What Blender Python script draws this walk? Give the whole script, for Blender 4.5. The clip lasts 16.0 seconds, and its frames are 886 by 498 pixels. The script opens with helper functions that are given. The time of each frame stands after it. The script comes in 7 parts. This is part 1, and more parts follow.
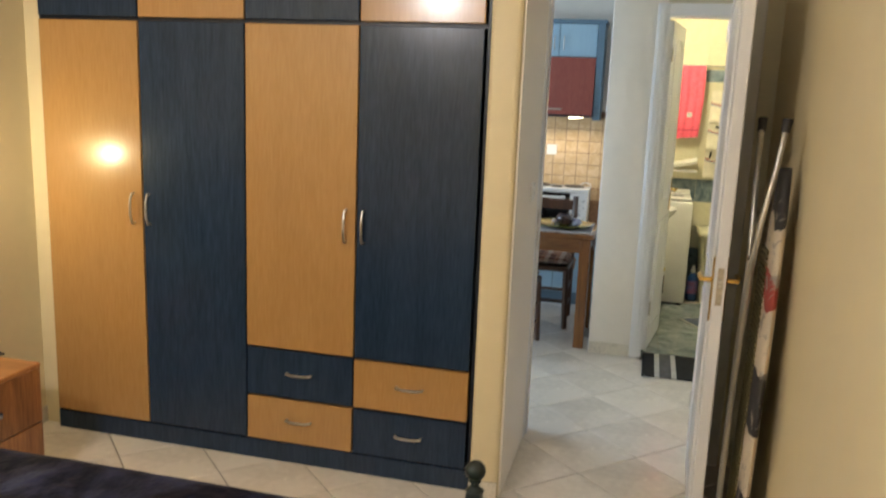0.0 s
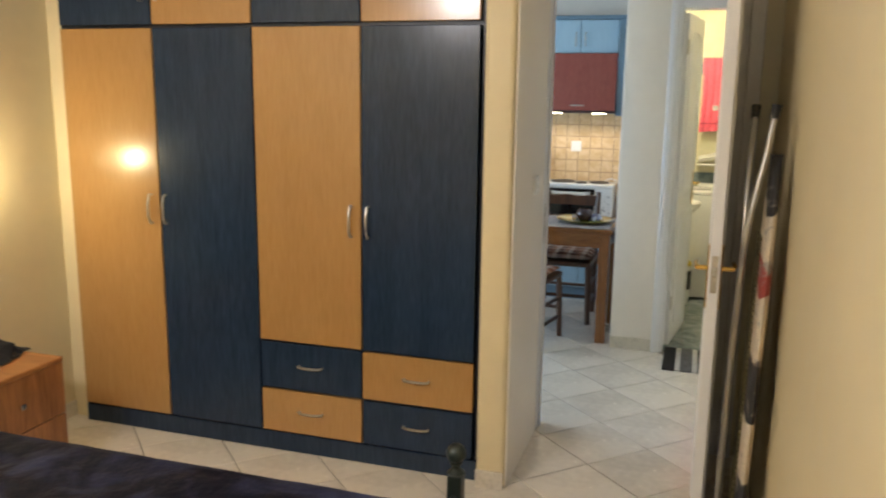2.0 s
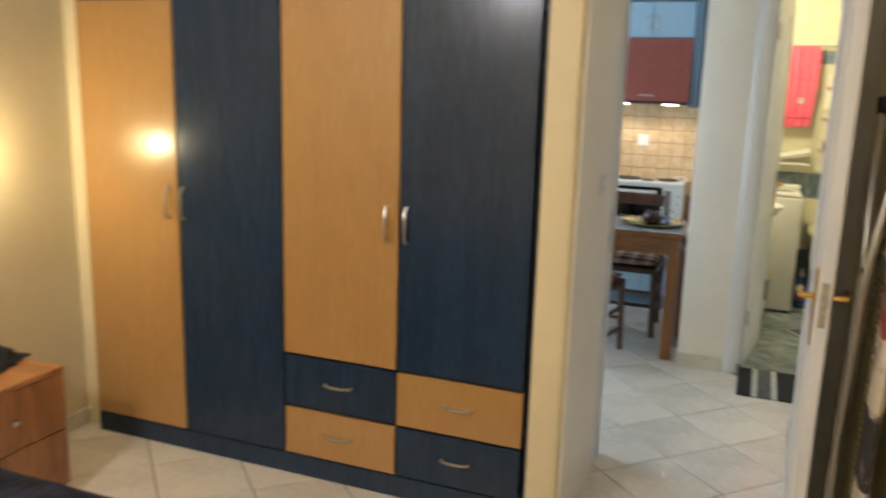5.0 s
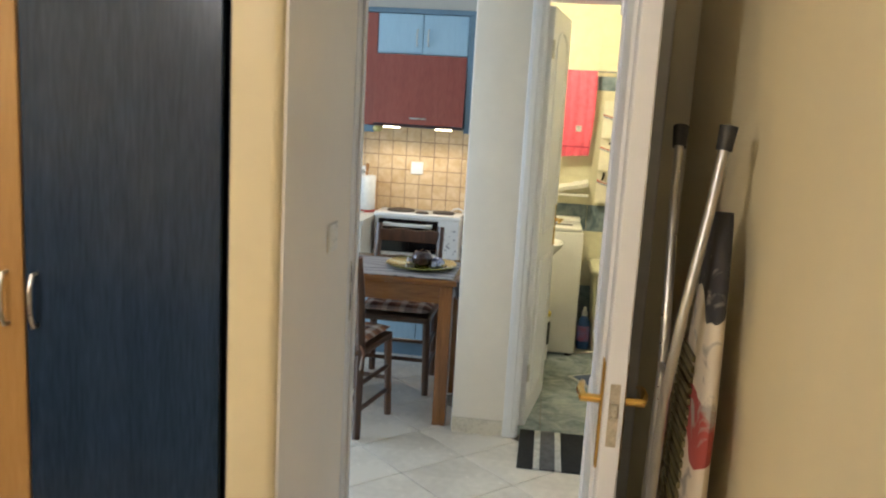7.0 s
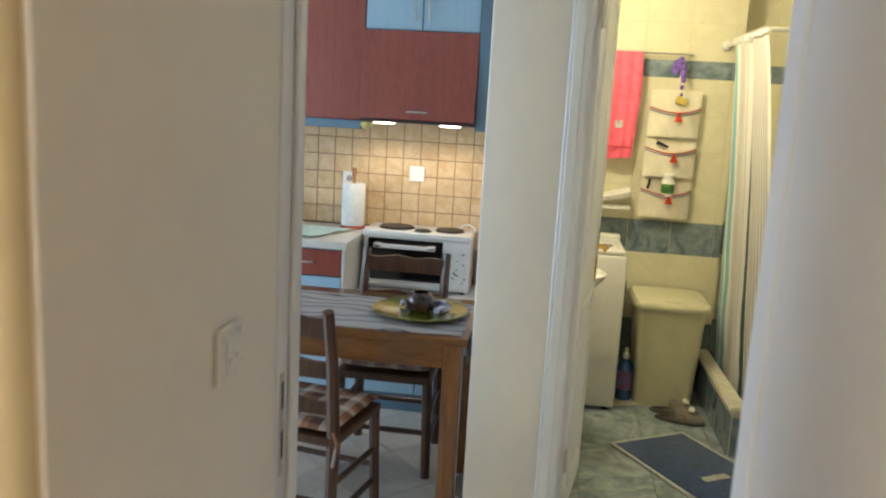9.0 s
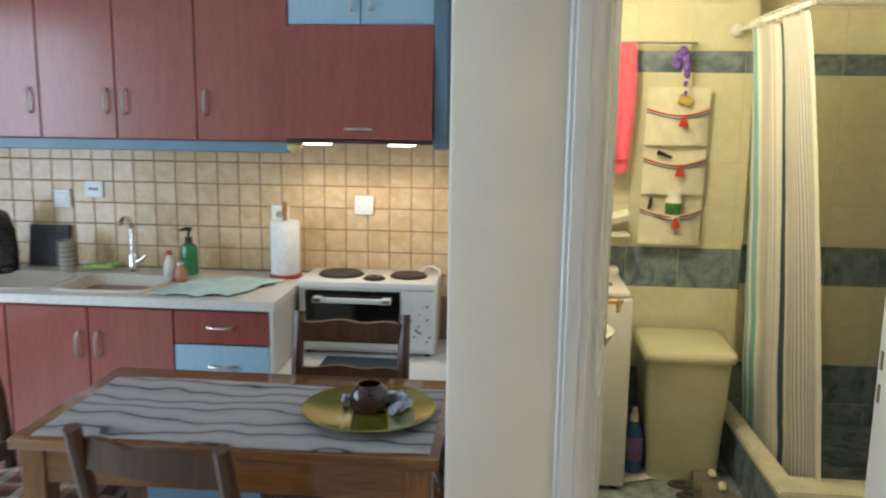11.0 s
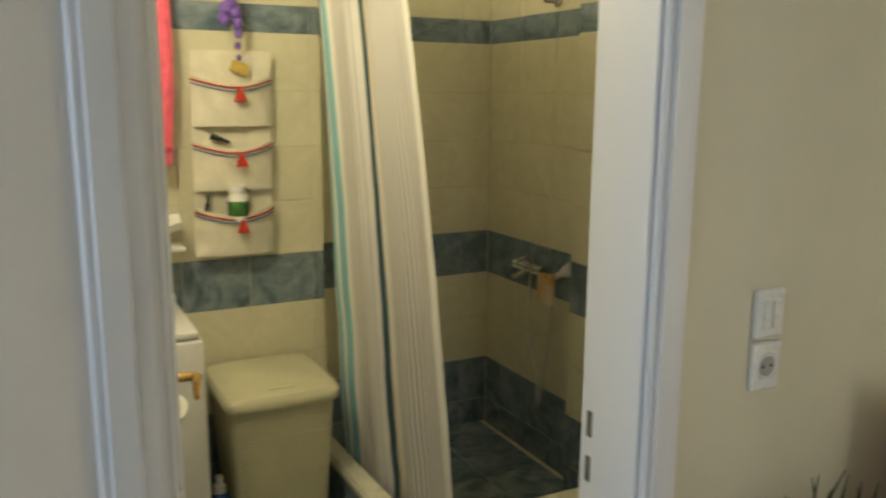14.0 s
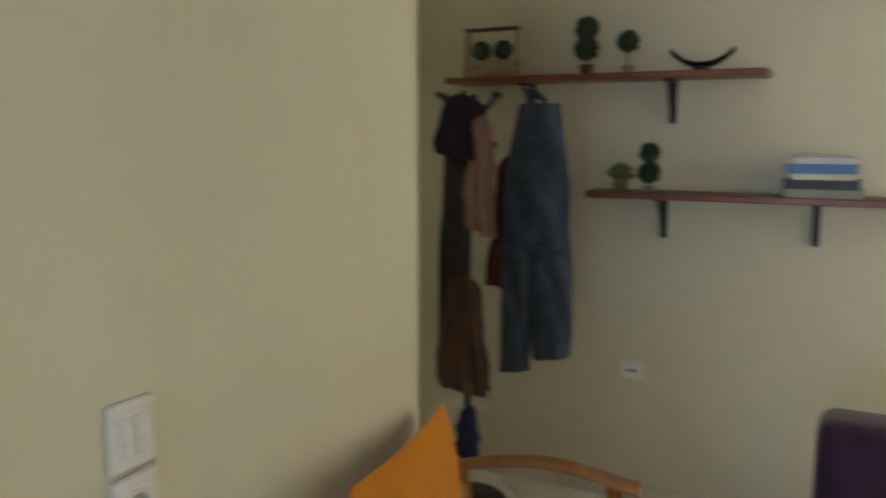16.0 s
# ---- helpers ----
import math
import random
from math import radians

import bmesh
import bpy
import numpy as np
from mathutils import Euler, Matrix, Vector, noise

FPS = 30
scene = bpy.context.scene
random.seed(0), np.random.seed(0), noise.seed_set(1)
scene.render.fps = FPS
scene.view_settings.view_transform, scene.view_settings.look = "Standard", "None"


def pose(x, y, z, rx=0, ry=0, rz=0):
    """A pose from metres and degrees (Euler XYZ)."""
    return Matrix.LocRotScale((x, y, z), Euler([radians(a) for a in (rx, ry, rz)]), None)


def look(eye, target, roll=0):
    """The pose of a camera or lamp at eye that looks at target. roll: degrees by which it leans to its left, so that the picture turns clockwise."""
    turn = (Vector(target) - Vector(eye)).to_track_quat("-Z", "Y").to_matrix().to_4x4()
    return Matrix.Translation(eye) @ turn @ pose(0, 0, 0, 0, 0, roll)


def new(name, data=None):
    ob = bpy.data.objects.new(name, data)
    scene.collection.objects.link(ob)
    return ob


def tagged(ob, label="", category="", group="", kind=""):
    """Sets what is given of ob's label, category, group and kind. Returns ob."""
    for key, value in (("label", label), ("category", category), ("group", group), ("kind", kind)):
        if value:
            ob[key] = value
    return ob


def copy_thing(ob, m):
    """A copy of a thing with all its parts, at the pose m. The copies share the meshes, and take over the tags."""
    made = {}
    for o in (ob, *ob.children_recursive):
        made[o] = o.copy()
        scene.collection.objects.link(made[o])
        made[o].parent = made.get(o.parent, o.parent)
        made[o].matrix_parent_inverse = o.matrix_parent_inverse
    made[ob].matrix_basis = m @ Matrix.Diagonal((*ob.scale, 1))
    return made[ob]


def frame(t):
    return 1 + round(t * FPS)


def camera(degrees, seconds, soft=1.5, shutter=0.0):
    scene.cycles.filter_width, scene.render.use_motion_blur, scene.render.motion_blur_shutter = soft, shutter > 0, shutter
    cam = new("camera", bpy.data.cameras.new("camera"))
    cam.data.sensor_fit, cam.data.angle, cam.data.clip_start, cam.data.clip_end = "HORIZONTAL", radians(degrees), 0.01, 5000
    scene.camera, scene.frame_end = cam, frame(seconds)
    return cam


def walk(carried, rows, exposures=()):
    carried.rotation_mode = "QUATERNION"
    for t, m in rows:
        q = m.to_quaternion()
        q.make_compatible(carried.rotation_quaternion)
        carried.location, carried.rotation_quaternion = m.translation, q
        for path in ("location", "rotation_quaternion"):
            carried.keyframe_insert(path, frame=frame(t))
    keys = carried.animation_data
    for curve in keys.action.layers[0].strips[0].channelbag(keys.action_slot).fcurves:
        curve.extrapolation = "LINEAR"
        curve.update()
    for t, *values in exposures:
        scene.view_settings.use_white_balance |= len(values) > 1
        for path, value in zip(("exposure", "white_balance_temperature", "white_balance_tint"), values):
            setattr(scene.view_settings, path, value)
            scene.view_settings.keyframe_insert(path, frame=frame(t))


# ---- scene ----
cam = camera(57.3, 16.0, 2.0, 0.5)
EXPOSURES = [(0, 0.25), (2, 0.25), (3, 0.36), (4.5, 0.28), (7, 0.36), (8.5, 0.25), (11.0, 0.08), (12.0, 0.05), (13.0, -0.05), (13.7, -0.33), (15.0, -0.28), (15.5, -0.04), (16, -0.22)]
PATH = [
    (0, (-0.007, -3.145, 1.644), (-0.478, -1.239, 1.26), 2.3),
    (0.5, (0.086, -3.152, 1.669), (-0.407, -1.238, 1.365), 2.1),
    (1, (0.132, -3.150, 1.65), (-0.429, -1.266, 1.278), 1.4),
    (1.5, (0.191, -3.147, 1.639), (-0.269, -1.237, 1.263), 1.6),
    (2, (0.188, -3.160, 1.623), (-0.397, -1.285, 1.243), 0.8),
    (2.5, (0.102, -3.160, 1.628), (-0.591, -1.322, 1.256), 1.3),
    (3, (-0.008, -3.163, 1.628), (-0.845, -1.383, 1.263), 1.2),
    (3.5, (-0.107, -3.148, 1.619), (-1.072, -1.434, 1.252), 0.3),
    (4, (-0.093, -3.000, 1.623), (-1.062, -1.294, 1.234), 0.1),
    (4.5, (-0.026, -2.838, 1.629), (-0.907, -1.086, 1.238), 2.9),
    (5, (0.065, -2.715, 1.61), (-0.643, -0.890, 1.199), 1.7),
    (5.2, (0.065, -2.652, 1.601), (-0.528, -0.785, 1.198), 1.2),
    (7.3, (0.104, -1.759, 1.593), (-0.096, 0.205, 1.278), 2.3),
    (7.5, (0.101, -1.709, 1.584), (-0.067, 0.261, 1.282), 1.3),
    (8, (0.048, -1.476, 1.583), (-0.113, 0.492, 1.264), 0.3),
    (8.5, (0.035, -1.187, 1.565), (-0.211, 0.768, 1.227), 0.7),
    (8.7, (0.003, -0.991, 1.578), (-0.256, 0.96, 1.222), 3.3),
    (10.8, (-0.122, 0.128, 1.625), (-0.325, 2.079, 1.275), 0.7),
    (11, (-0.135, 0.197, 1.611), (-0.306, 2.161, 1.275), 0.8),
    (11.5, (-0.162, 0.404, 1.635), (-0.149, 2.377, 1.308), -0.1),
    (12, (-0.153, 0.602, 1.606), (-0.062, 2.569, 1.256), 1.2),
    (12.5, (-0.105, 0.779, 1.614), (0.037, 2.738, 1.235), 1.5),
    (13, (-0.089, 0.926, 1.589), (0.308, 2.851, 1.221), 1.3),
    (13.5, (-0.085, 1.051, 1.596), (0.586, 2.896, 1.215), 0.5),
    (14, (-0.068, 1.111, 1.587), (0.833, 2.857, 1.211), 0.4),
    (14.5, (0.008, 1.147, 1.585), (1.115, 2.772, 1.214), 0.9),
    (15, (0.164, 1.198, 1.585), (1.439, 2.705, 1.264), 1.3),
    (15.5, (0.273, 1.218, 1.577), (1.77, 2.517, 1.309), 0.5),
    (16, (0.363, 1.278, 1.584), (2.129, 2.174, 1.305), 0.1),
]
walk(cam, [(t, look(eye, target, roll)) for t, eye, target, roll in PATH], EXPOSURES)
# ---- world ----
world = bpy.data.worlds.new("sky")
scene.world = world
world.use_nodes = True
sky = world.node_tree.nodes.new("ShaderNodeTexSky")
sky.sky_type, sky.sun_disc, sky.sun_elevation, sky.sun_rotation = "NISHITA", False, radians(40), radians(200)
world.node_tree.links.new(sky.outputs[0], world.node_tree.nodes["Background"].inputs[0])
world.node_tree.nodes["Background"].inputs[1].default_value = 0.1


def lamp(name, kind, m, power, colour, size=0.1, size_y=None, spot=None):
    data = bpy.data.lights.new(name, kind)
    data.energy, data.color = power, colour
    if kind == "AREA":
        data.size = size
        if size_y:
            data.shape, data.size_y = "RECTANGLE", size_y
    elif kind == "SUN":
        data.angle = radians(size)
    else:
        data.shadow_soft_size = size
    if spot:
        data.spot_size, data.spot_blend = radians(spot), 0.6
    ob = new(name, data)
    ob.matrix_world = m
    return ob


LAMPW = (1.0, 0.97, 0.985)
WARM, DAY, BATH = (1.0, 0.87, 0.66), (0.58, 0.77, 1.0), (1.0, 0.90, 0.62)
lamp("sunlight", "SUN", pose(0, 0, 8, 50, 0, 160), 2.0, (1.0, 0.95, 0.88), 0.5)
lamp("bedroom_ceiling_bulb", "POINT", pose(-1.60, -3.08, 2.34), 76, LAMPW, 0.10)
lamp("wall_lamp_bulb", "POINT", pose(-2.65, -0.585, 1.262), 7.0, (1.0, 0.86, 0.52), 0.03)
lamp("kitchen_window_daylight", "AREA", pose(-3.38, 1.55, 1.3, 0, -90, 0), 62, DAY, 1.7, 2.0)
lamp("living_window_daylight", "AREA", pose(2.9, -0.32, 1.35, -90, 0, 0), 90, (1.0, 0.97, 0.80), 1.3, 1.9)
lamp("hood_bulb_one", "SPOT", pose(-0.95, 3.52, 1.445), 3.6, WARM, 0.03, spot=150)
lamp("hood_bulb_two", "SPOT", pose(-0.60, 3.52, 1.445), 3.6, WARM, 0.03, spot=150)
lamp("bathroom_bulb", "POINT", pose(0.02, 3.05, 2.14), 33, BATH, 0.06)

# ---- materials ----


def nodes_of(name):
    m = bpy.data.materials.new(name)
    m.use_nodes = True
    return m, m.node_tree.nodes, m.node_tree.links, m.node_tree.nodes["Principled BSDF"]


def stuff_mat(name, colour, rough=0.5, var=0.06, scale=6.0, bump=0.0, bscale=60.0, metal=0.0, coat=0.0, second=None, per_piece=0.0, stretch=(1, 1, 1), rvar=0.08, sheen=0.0):
    """A material with colour and roughness varied at two scales, and fine relief."""
    m, n, l, p = nodes_of(name)
    co = n.new("ShaderNodeTexCoord")
    mp = n.new("ShaderNodeMapping")
    mp.inputs["Scale"].default_value = stretch
    l.new(co.outputs["Object"], mp.inputs[0])
    big, small = n.new("ShaderNodeTexNoise"), n.new("ShaderNodeTexNoise")
    big.inputs["Scale"].default_value, big.inputs["Detail"].default_value = scale, 4
    small.inputs["Scale"].default_value, small.inputs["Detail"].default_value = scale * 9, 5
    for t in (big, small):
        l.new(mp.outputs[0], t.inputs["Vector"])
    mid = n.new("ShaderNodeMath")
    mid.operation = "MULTIPLY_ADD"
    l.new(small.outputs[0], mid.inputs[0])
    mid.inputs[1].default_value = 0.5
    l.new(big.outputs[0], mid.inputs[2])
    last = mid.outputs[0]
    if per_piece:
        info, add = n.new("ShaderNodeObjectInfo"), n.new("ShaderNodeMath")
        add.operation = "MULTIPLY_ADD"
        l.new(info.outputs["Random"], add.inputs[0])
        add.inputs[1].default_value = per_piece
        l.new(last, add.inputs[2])
        last = add.outputs[0]
    ramp = n.new("ShaderNodeValToRGB")
    c2 = second or tuple(max(0, c * (1 - var * 2)) for c in colour)
    c1 = tuple(min(1, c * (1 + var)) for c in colour)
    ramp.color_ramp.elements[0].position, ramp.color_ramp.elements[1].position = 0.5, 1.0 + per_piece
    ramp.color_ramp.elements[0].color, ramp.color_ramp.elements[1].color = (*c2, 1), (*c1, 1)
    l.new(last, ramp.inputs[0])
    l.new(ramp.outputs[0], p.inputs["Base Color"])
    mr = n.new("ShaderNodeMapRange")
    mr.inputs["From Min"].default_value, mr.inputs["From Max"].default_value = 0.3, 0.7
    mr.inputs["To Min"].default_value, mr.inputs["To Max"].default_value = max(0.02, rough - rvar), min(1, rough + rvar)
    l.new(small.outputs[0], mr.inputs[0])
    l.new(mr.outputs[0], p.inputs["Roughness"])
    p.inputs["Metallic"].default_value, p.inputs["Coat Weight"].default_value = metal, coat
    p.inputs["Coat Roughness"].default_value = 0.12
    p.inputs["Sheen Weight"].default_value = sheen
    if bump:
        fine, bp = n.new("ShaderNodeTexNoise"), n.new("ShaderNodeBump")
        fine.inputs["Scale"].default_value, fine.inputs["Detail"].default_value = bscale, 3
        l.new(mp.outputs[0], fine.inputs["Vector"])
        bp.inputs["Strength"].default_value, bp.inputs["Distance"].default_value = bump, 0.12 / bscale
        l.new(fine.outputs[0], bp.inputs["Height"])
        l.new(bp.outputs[0], p.inputs["Normal"])
    return m


def wood_mat(name, light, dark, axis=2, rings=7.0, rough=0.35, coat=0.0, contrast=1.0, bump=0.08, streak=14.0):
    """Wood with long grain along an axis, cathedral figure and pores."""
    m, n, l, p = nodes_of(name)
    co, mp = n.new("ShaderNodeTexCoord"), n.new("ShaderNodeMapping")
    s = [1.0, 1.0, 1.0]
    s[axis] = 0.10
    mp.inputs["Scale"].default_value = s
    info, sc = n.new("ShaderNodeObjectInfo"), n.new("ShaderNodeVectorMath")
    sc.operation = "MULTIPLY_ADD"
    l.new(info.outputs["Random"], sc.inputs[0])
    sc.inputs[1].default_value = (9.0, 7.0, 5.0)
    l.new(co.outputs["Object"], sc.inputs[2])
    l.new(sc.outputs[0], mp.inputs[0])
    wave, grain = n.new("ShaderNodeTexNoise"), n.new("ShaderNodeTexNoise")
    wave.inputs["Scale"].default_value, wave.inputs["Detail"].default_value, wave.inputs["Distortion"].default_value = rings, 2, 1.2
    grain.inputs["Scale"].default_value, grain.inputs["Detail"].default_value = streak * 9, 6
    for t in (wave, grain):
        l.new(mp.outputs[0], t.inputs["Vector"])
    saw, frac = n.new("ShaderNodeMath"), n.new("ShaderNodeMath")
    saw.operation, saw.inputs[1].default_value = "MULTIPLY", 5.0
    frac.operation, frac.inputs[1].default_value = "PINGPONG", 0.5
    l.new(wave.outputs[0], saw.inputs[0])
    l.new(saw.outputs[0], frac.inputs[0])
    mixf = n.new("ShaderNodeMath")
    mixf.operation = "MULTIPLY_ADD"
    l.new(frac.outputs[0], mixf.inputs[0])
    mixf.inputs[1].default_value = 0.7 * contrast
    l.new(grain.outputs[0], mixf.inputs[2])
    ramp = n.new("ShaderNodeValToRGB")
    ramp.color_ramp.elements[0].position, ramp.color_ramp.elements[1].position = 0.35, 0.95
    ramp.color_ramp.elements[0].color, ramp.color_ramp.elements[1].color = (*dark, 1), (*light, 1)
    l.new(mixf.outputs[0], ramp.inputs[0])
    l.new(ramp.outputs[0], p.inputs["Base Color"])
    p.inputs["Roughness"].default_value, p.inputs["Coat Weight"].default_value = rough, coat
    p.inputs["Coat Roughness"].default_value = 0.15
    bp = n.new("ShaderNodeBump")
    bp.inputs["Strength"].default_value, bp.inputs["Distance"].default_value = bump, 0.002
    l.new(grain.outputs[0], bp.inputs["Height"])
    l.new(bp.outputs[0], p.inputs["Normal"])
    return m


def glow_mat(name, colour, power):
    m, n, l, p = nodes_of(name)
    p.inputs["Base Color"].default_value = (*colour, 1)
    p.inputs["Emission Color"].default_value, p.inputs["Emission Strength"].default_value = (*colour, 1), power
    return m


def glass_mat(name, colour=(1, 1, 1), rough=0.02):
    m, n, l, p = nodes_of(name)
    p.inputs["Base Color"].default_value, p.inputs["Roughness"].default_value = (*colour, 1), rough
    p.inputs["Transmission Weight"].default_value = 1.0
    return m


YELLOW = stuff_mat("yellow_wall_paint", (0.76, 0.645, 0.41), 0.55, 0.03, 1.6, 0.12, 140)
CREAM = stuff_mat("cream_wall_paint", (0.68, 0.633, 0.49), 0.55, 0.025, 1.6, 0.12, 140)
WHITE = stuff_mat("white_wall_paint", (0.84, 0.785, 0.715), 0.5, 0.025, 1.8, 0.12, 140)


def gloss_paint(name, colour, rough):
    """Even brushed gloss paint with a faint broad unevenness."""
    m, n, l, p = nodes_of(name)
    co, ns, ramp = n.new("ShaderNodeTexCoord"), n.new("ShaderNodeTexNoise"), n.new("ShaderNodeValToRGB")
    ns.inputs["Scale"].default_value, ns.inputs["Detail"].default_value = 1.3, 2
    l.new(co.outputs["Object"], ns.inputs["Vector"])
    ramp.color_ramp.elements[0].color, ramp.color_ramp.elements[1].color = (*[c * 0.95 for c in colour], 1), (*colour, 1)
    l.new(ns.outputs[0], ramp.inputs[0])
    l.new(ramp.outputs[0], p.inputs["Base Color"])
    p.inputs["Roughness"].default_value = rough
    return m


GLOSSWHITE = gloss_paint("white_gloss_paint", (0.78, 0.78, 0.80), 0.36)
CEIL = stuff_mat("ceiling_paint", (0.80, 0.79, 0.76), 0.7, 0.03, 2, 0.2, 120)
TILE = stuff_mat("floor_tile_glaze", (0.74, 0.68, 0.60), 0.20, 0.10, 3, 0.03, 40, per_piece=0.25, second=(0.60, 0.54, 0.47))
GROUT = stuff_mat("tile_grout", (0.24, 0.21, 0.17), 0.9, 0.15, 20, 0.3, 200)
SKIRT = stuff_mat("skirting_tile", (0.60, 0.55, 0.47), 0.3, 0.12, 8, 0.03, 60, per_piece=0.2)
BLUEWOOD = wood_mat("blue_stained_veneer", (0.028, 0.049, 0.090), (0.013, 0.026, 0.052), 2, 5.0, 0.23, 0.15, 0.5)
OAK = wood_mat("orange_beech_veneer", (0.48, 0.268, 0.098), (0.41, 0.220, 0.075), 2, 3.0, 0.24, 0.3, 0.35)
BLUEWOOD.node_tree.nodes["Principled BSDF"].inputs["Specular IOR Level"].default_value = 0.28
BLUEEDGE = stuff_mat("dark_blue_edging", (0.012, 0.018, 0.030), 0.4, 0.15, 12, 0.05)
CHERRY = wood_mat("red_cherry_veneer", (0.34, 0.088, 0.068), (0.25, 0.058, 0.046), 2, 4.0, 0.22, 0.35, 0.5)
PALEBLUE = wood_mat("pale_blue_laminate", (0.38, 0.55, 0.66), (0.32, 0.48, 0.60), 2, 4.0, 0.3, 0.1, 0.4)
STEELBLUE = stuff_mat("steel_blue_laminate", (0.13, 0.21, 0.28), 0.4, 0.08, 5, 0.03)
WALNUT = wood_mat("nightstand_walnut", (0.52, 0.225, 0.075), (0.30, 0.115, 0.038), 0, 4.0, 0.32, 0.15, 1.0)
TABLEWOOD = wood_mat("table_wood", (0.25, 0.100, 0.026), (0.13, 0.046, 0.012), 0, 5.0, 0.16, 0.5, 0.8)
DARKWOOD = wood_mat("dark_chair_wood", (0.105, 0.043, 0.019), (0.043, 0.017, 0.009), 2, 6.0, 0.35, 0.2, 0.8)
ARMWOOD = wood_mat("armchair_wood", (0.42, 0.19, 0.05), (0.24, 0.095, 0.022), 0, 5.0, 0.3, 0.3, 0.8)
SHELFWOOD = wood_mat("shelf_red_wood", (0.25, 0.075, 0.035), (0.15, 0.042, 0.02), 1, 5.0, 0.4, 0.1, 0.7)
NICKEL = stuff_mat("brushed_nickel", (0.62, 0.60, 0.56), 0.32, 0.06, 20, 0.05, 200, metal=1.0)
CHROME = stuff_mat("chrome", (0.80, 0.80, 0.80), 0.1, 0.03, 20, metal=1.0, rvar=0.04)
BRASS = stuff_mat("polished_brass", (0.80, 0.52, 0.16), 0.18, 0.08, 20, metal=1.0)
IRON = stuff_mat("dark_green_iron_paint", (0.010, 0.018, 0.016), 0.35, 0.3, 30, 0.3, 60)
TUBE = stuff_mat("grey_steel_tube", (0.40, 0.39, 0.37), 0.35, 0.03, 6, 0.05, 100, metal=0.9)
BLACKRUBBER = stuff_mat("black_rubber", (0.014, 0.013, 0.013), 0.6, 0.2, 30, 0.1)
PLASTIC = stuff_mat("white_plastic", (0.80, 0.79, 0.76), 0.3, 0.03, 10)
DARKSLOT = stuff_mat("dark_slot", (0.02, 0.02, 0.02), 0.6, 0.1, 10)


def velvet_mat():
    """Crushed navy velvet: pale and dark patches where the pile lies differently."""
    m, n, l, p = nodes_of("navy_velvet")
    co, a, b = n.new("ShaderNodeTexCoord"), n.new("ShaderNodeTexNoise"), n.new("ShaderNodeTexNoise")
    a.inputs["Scale"].default_value, a.inputs["Detail"].default_value, a.inputs["Distortion"].default_value = 4.5, 7, 0.8
    b.inputs["Scale"].default_value, b.inputs["Detail"].default_value = 16, 5
    ramp, bp = n.new("ShaderNodeValToRGB"), n.new("ShaderNodeBump")
    for t in (a, b):
        l.new(co.outputs["Object"], t.inputs["Vector"])
    ramp.color_ramp.elements[0].position, ramp.color_ramp.elements[1].position = 0.46, 0.70
    ramp.color_ramp.elements[0].color, ramp.color_ramp.elements[1].color = (0.003, 0.0035, 0.012, 1), (0.040, 0.046, 0.100, 1)
    l.new(a.outputs[0], ramp.inputs[0])
    l.new(ramp.outputs[0], p.inputs["Base Color"])
    bp.inputs["Strength"].default_value, bp.inputs["Distance"].default_value = 0.8, 0.02
    l.new(b.outputs[0], bp.inputs["Height"])
    l.new(bp.outputs[0], p.inputs["Normal"])
    p.inputs["Roughness"].default_value, p.inputs["Specular IOR Level"].default_value = 0.7, 0.2
    p.inputs["Sheen Weight"].default_value, p.inputs["Sheen Roughness"].default_value = 0.05, 0.3
    p.inputs["Sheen Tint"].default_value = (0.35, 0.38, 0.65, 1)
    return m


def damask_mat():
    """Grey cloth with pale floral rings and petals."""
    m, n, l, p = nodes_of("grey_damask_cloth")
    co, vor, ns = n.new("ShaderNodeTexCoord"), n.new("ShaderNodeTexVoronoi"), n.new("ShaderNodeTexNoise")
    vor.inputs["Scale"].default_value, vor.inputs["Randomness"].default_value = 25.0, 0.55
    vor2 = n.new("ShaderNodeTexVoronoi")
    vor2.inputs["Scale"].default_value, vor2.inputs["Randomness"].default_value = 80.0, 0.6
    ns.inputs["Scale"].default_value = 30
    l.new(co.outputs["Object"], ns.inputs["Vector"])
    warp = n.new("ShaderNodeVectorMath")
    warp.operation = "MULTIPLY_ADD"
    warp.inputs[1].default_value = (0.035, 0.035, 0.035)
    l.new(ns.outputs["Color"], warp.inputs[0])
    l.new(co.outputs["Object"], warp.inputs[2])
    for t in (vor, vor2):
        l.new(warp.outputs[0], t.inputs["Vector"])
    rg, pp = n.new("ShaderNodeMath"), n.new("ShaderNodeMath")
    rg.operation, rg.inputs[1].default_value = "MULTIPLY", 6.5
    pp.operation, pp.inputs[1].default_value = "PINGPONG", 1.0
    l.new(vor.outputs["Distance"], rg.inputs[0])
    l.new(rg.outputs[0], pp.inputs[0])
    ad = n.new("ShaderNodeMath")
    ad.operation = "MULTIPLY_ADD"
    l.new(vor2.outputs["Distance"], ad.inputs[0])
    ad.inputs[1].default_value = -0.75
    l.new(pp.outputs[0], ad.inputs[2])
    ramp = n.new("ShaderNodeValToRGB")
    ramp.color_ramp.elements[0].position, ramp.color_ramp.elements[1].position = 0.0, 0.22
    ramp.color_ramp.elements[0].color, ramp.color_ramp.elements[1].color = (0.15, 0.145, 0.14, 1), (0.62, 0.60, 0.57, 1)
    l.new(ad.outputs[0], ramp.inputs[0])
    l.new(ramp.outputs[0], p.inputs["Base Color"])
    p.inputs["Roughness"].default_value = 0.75
    return m


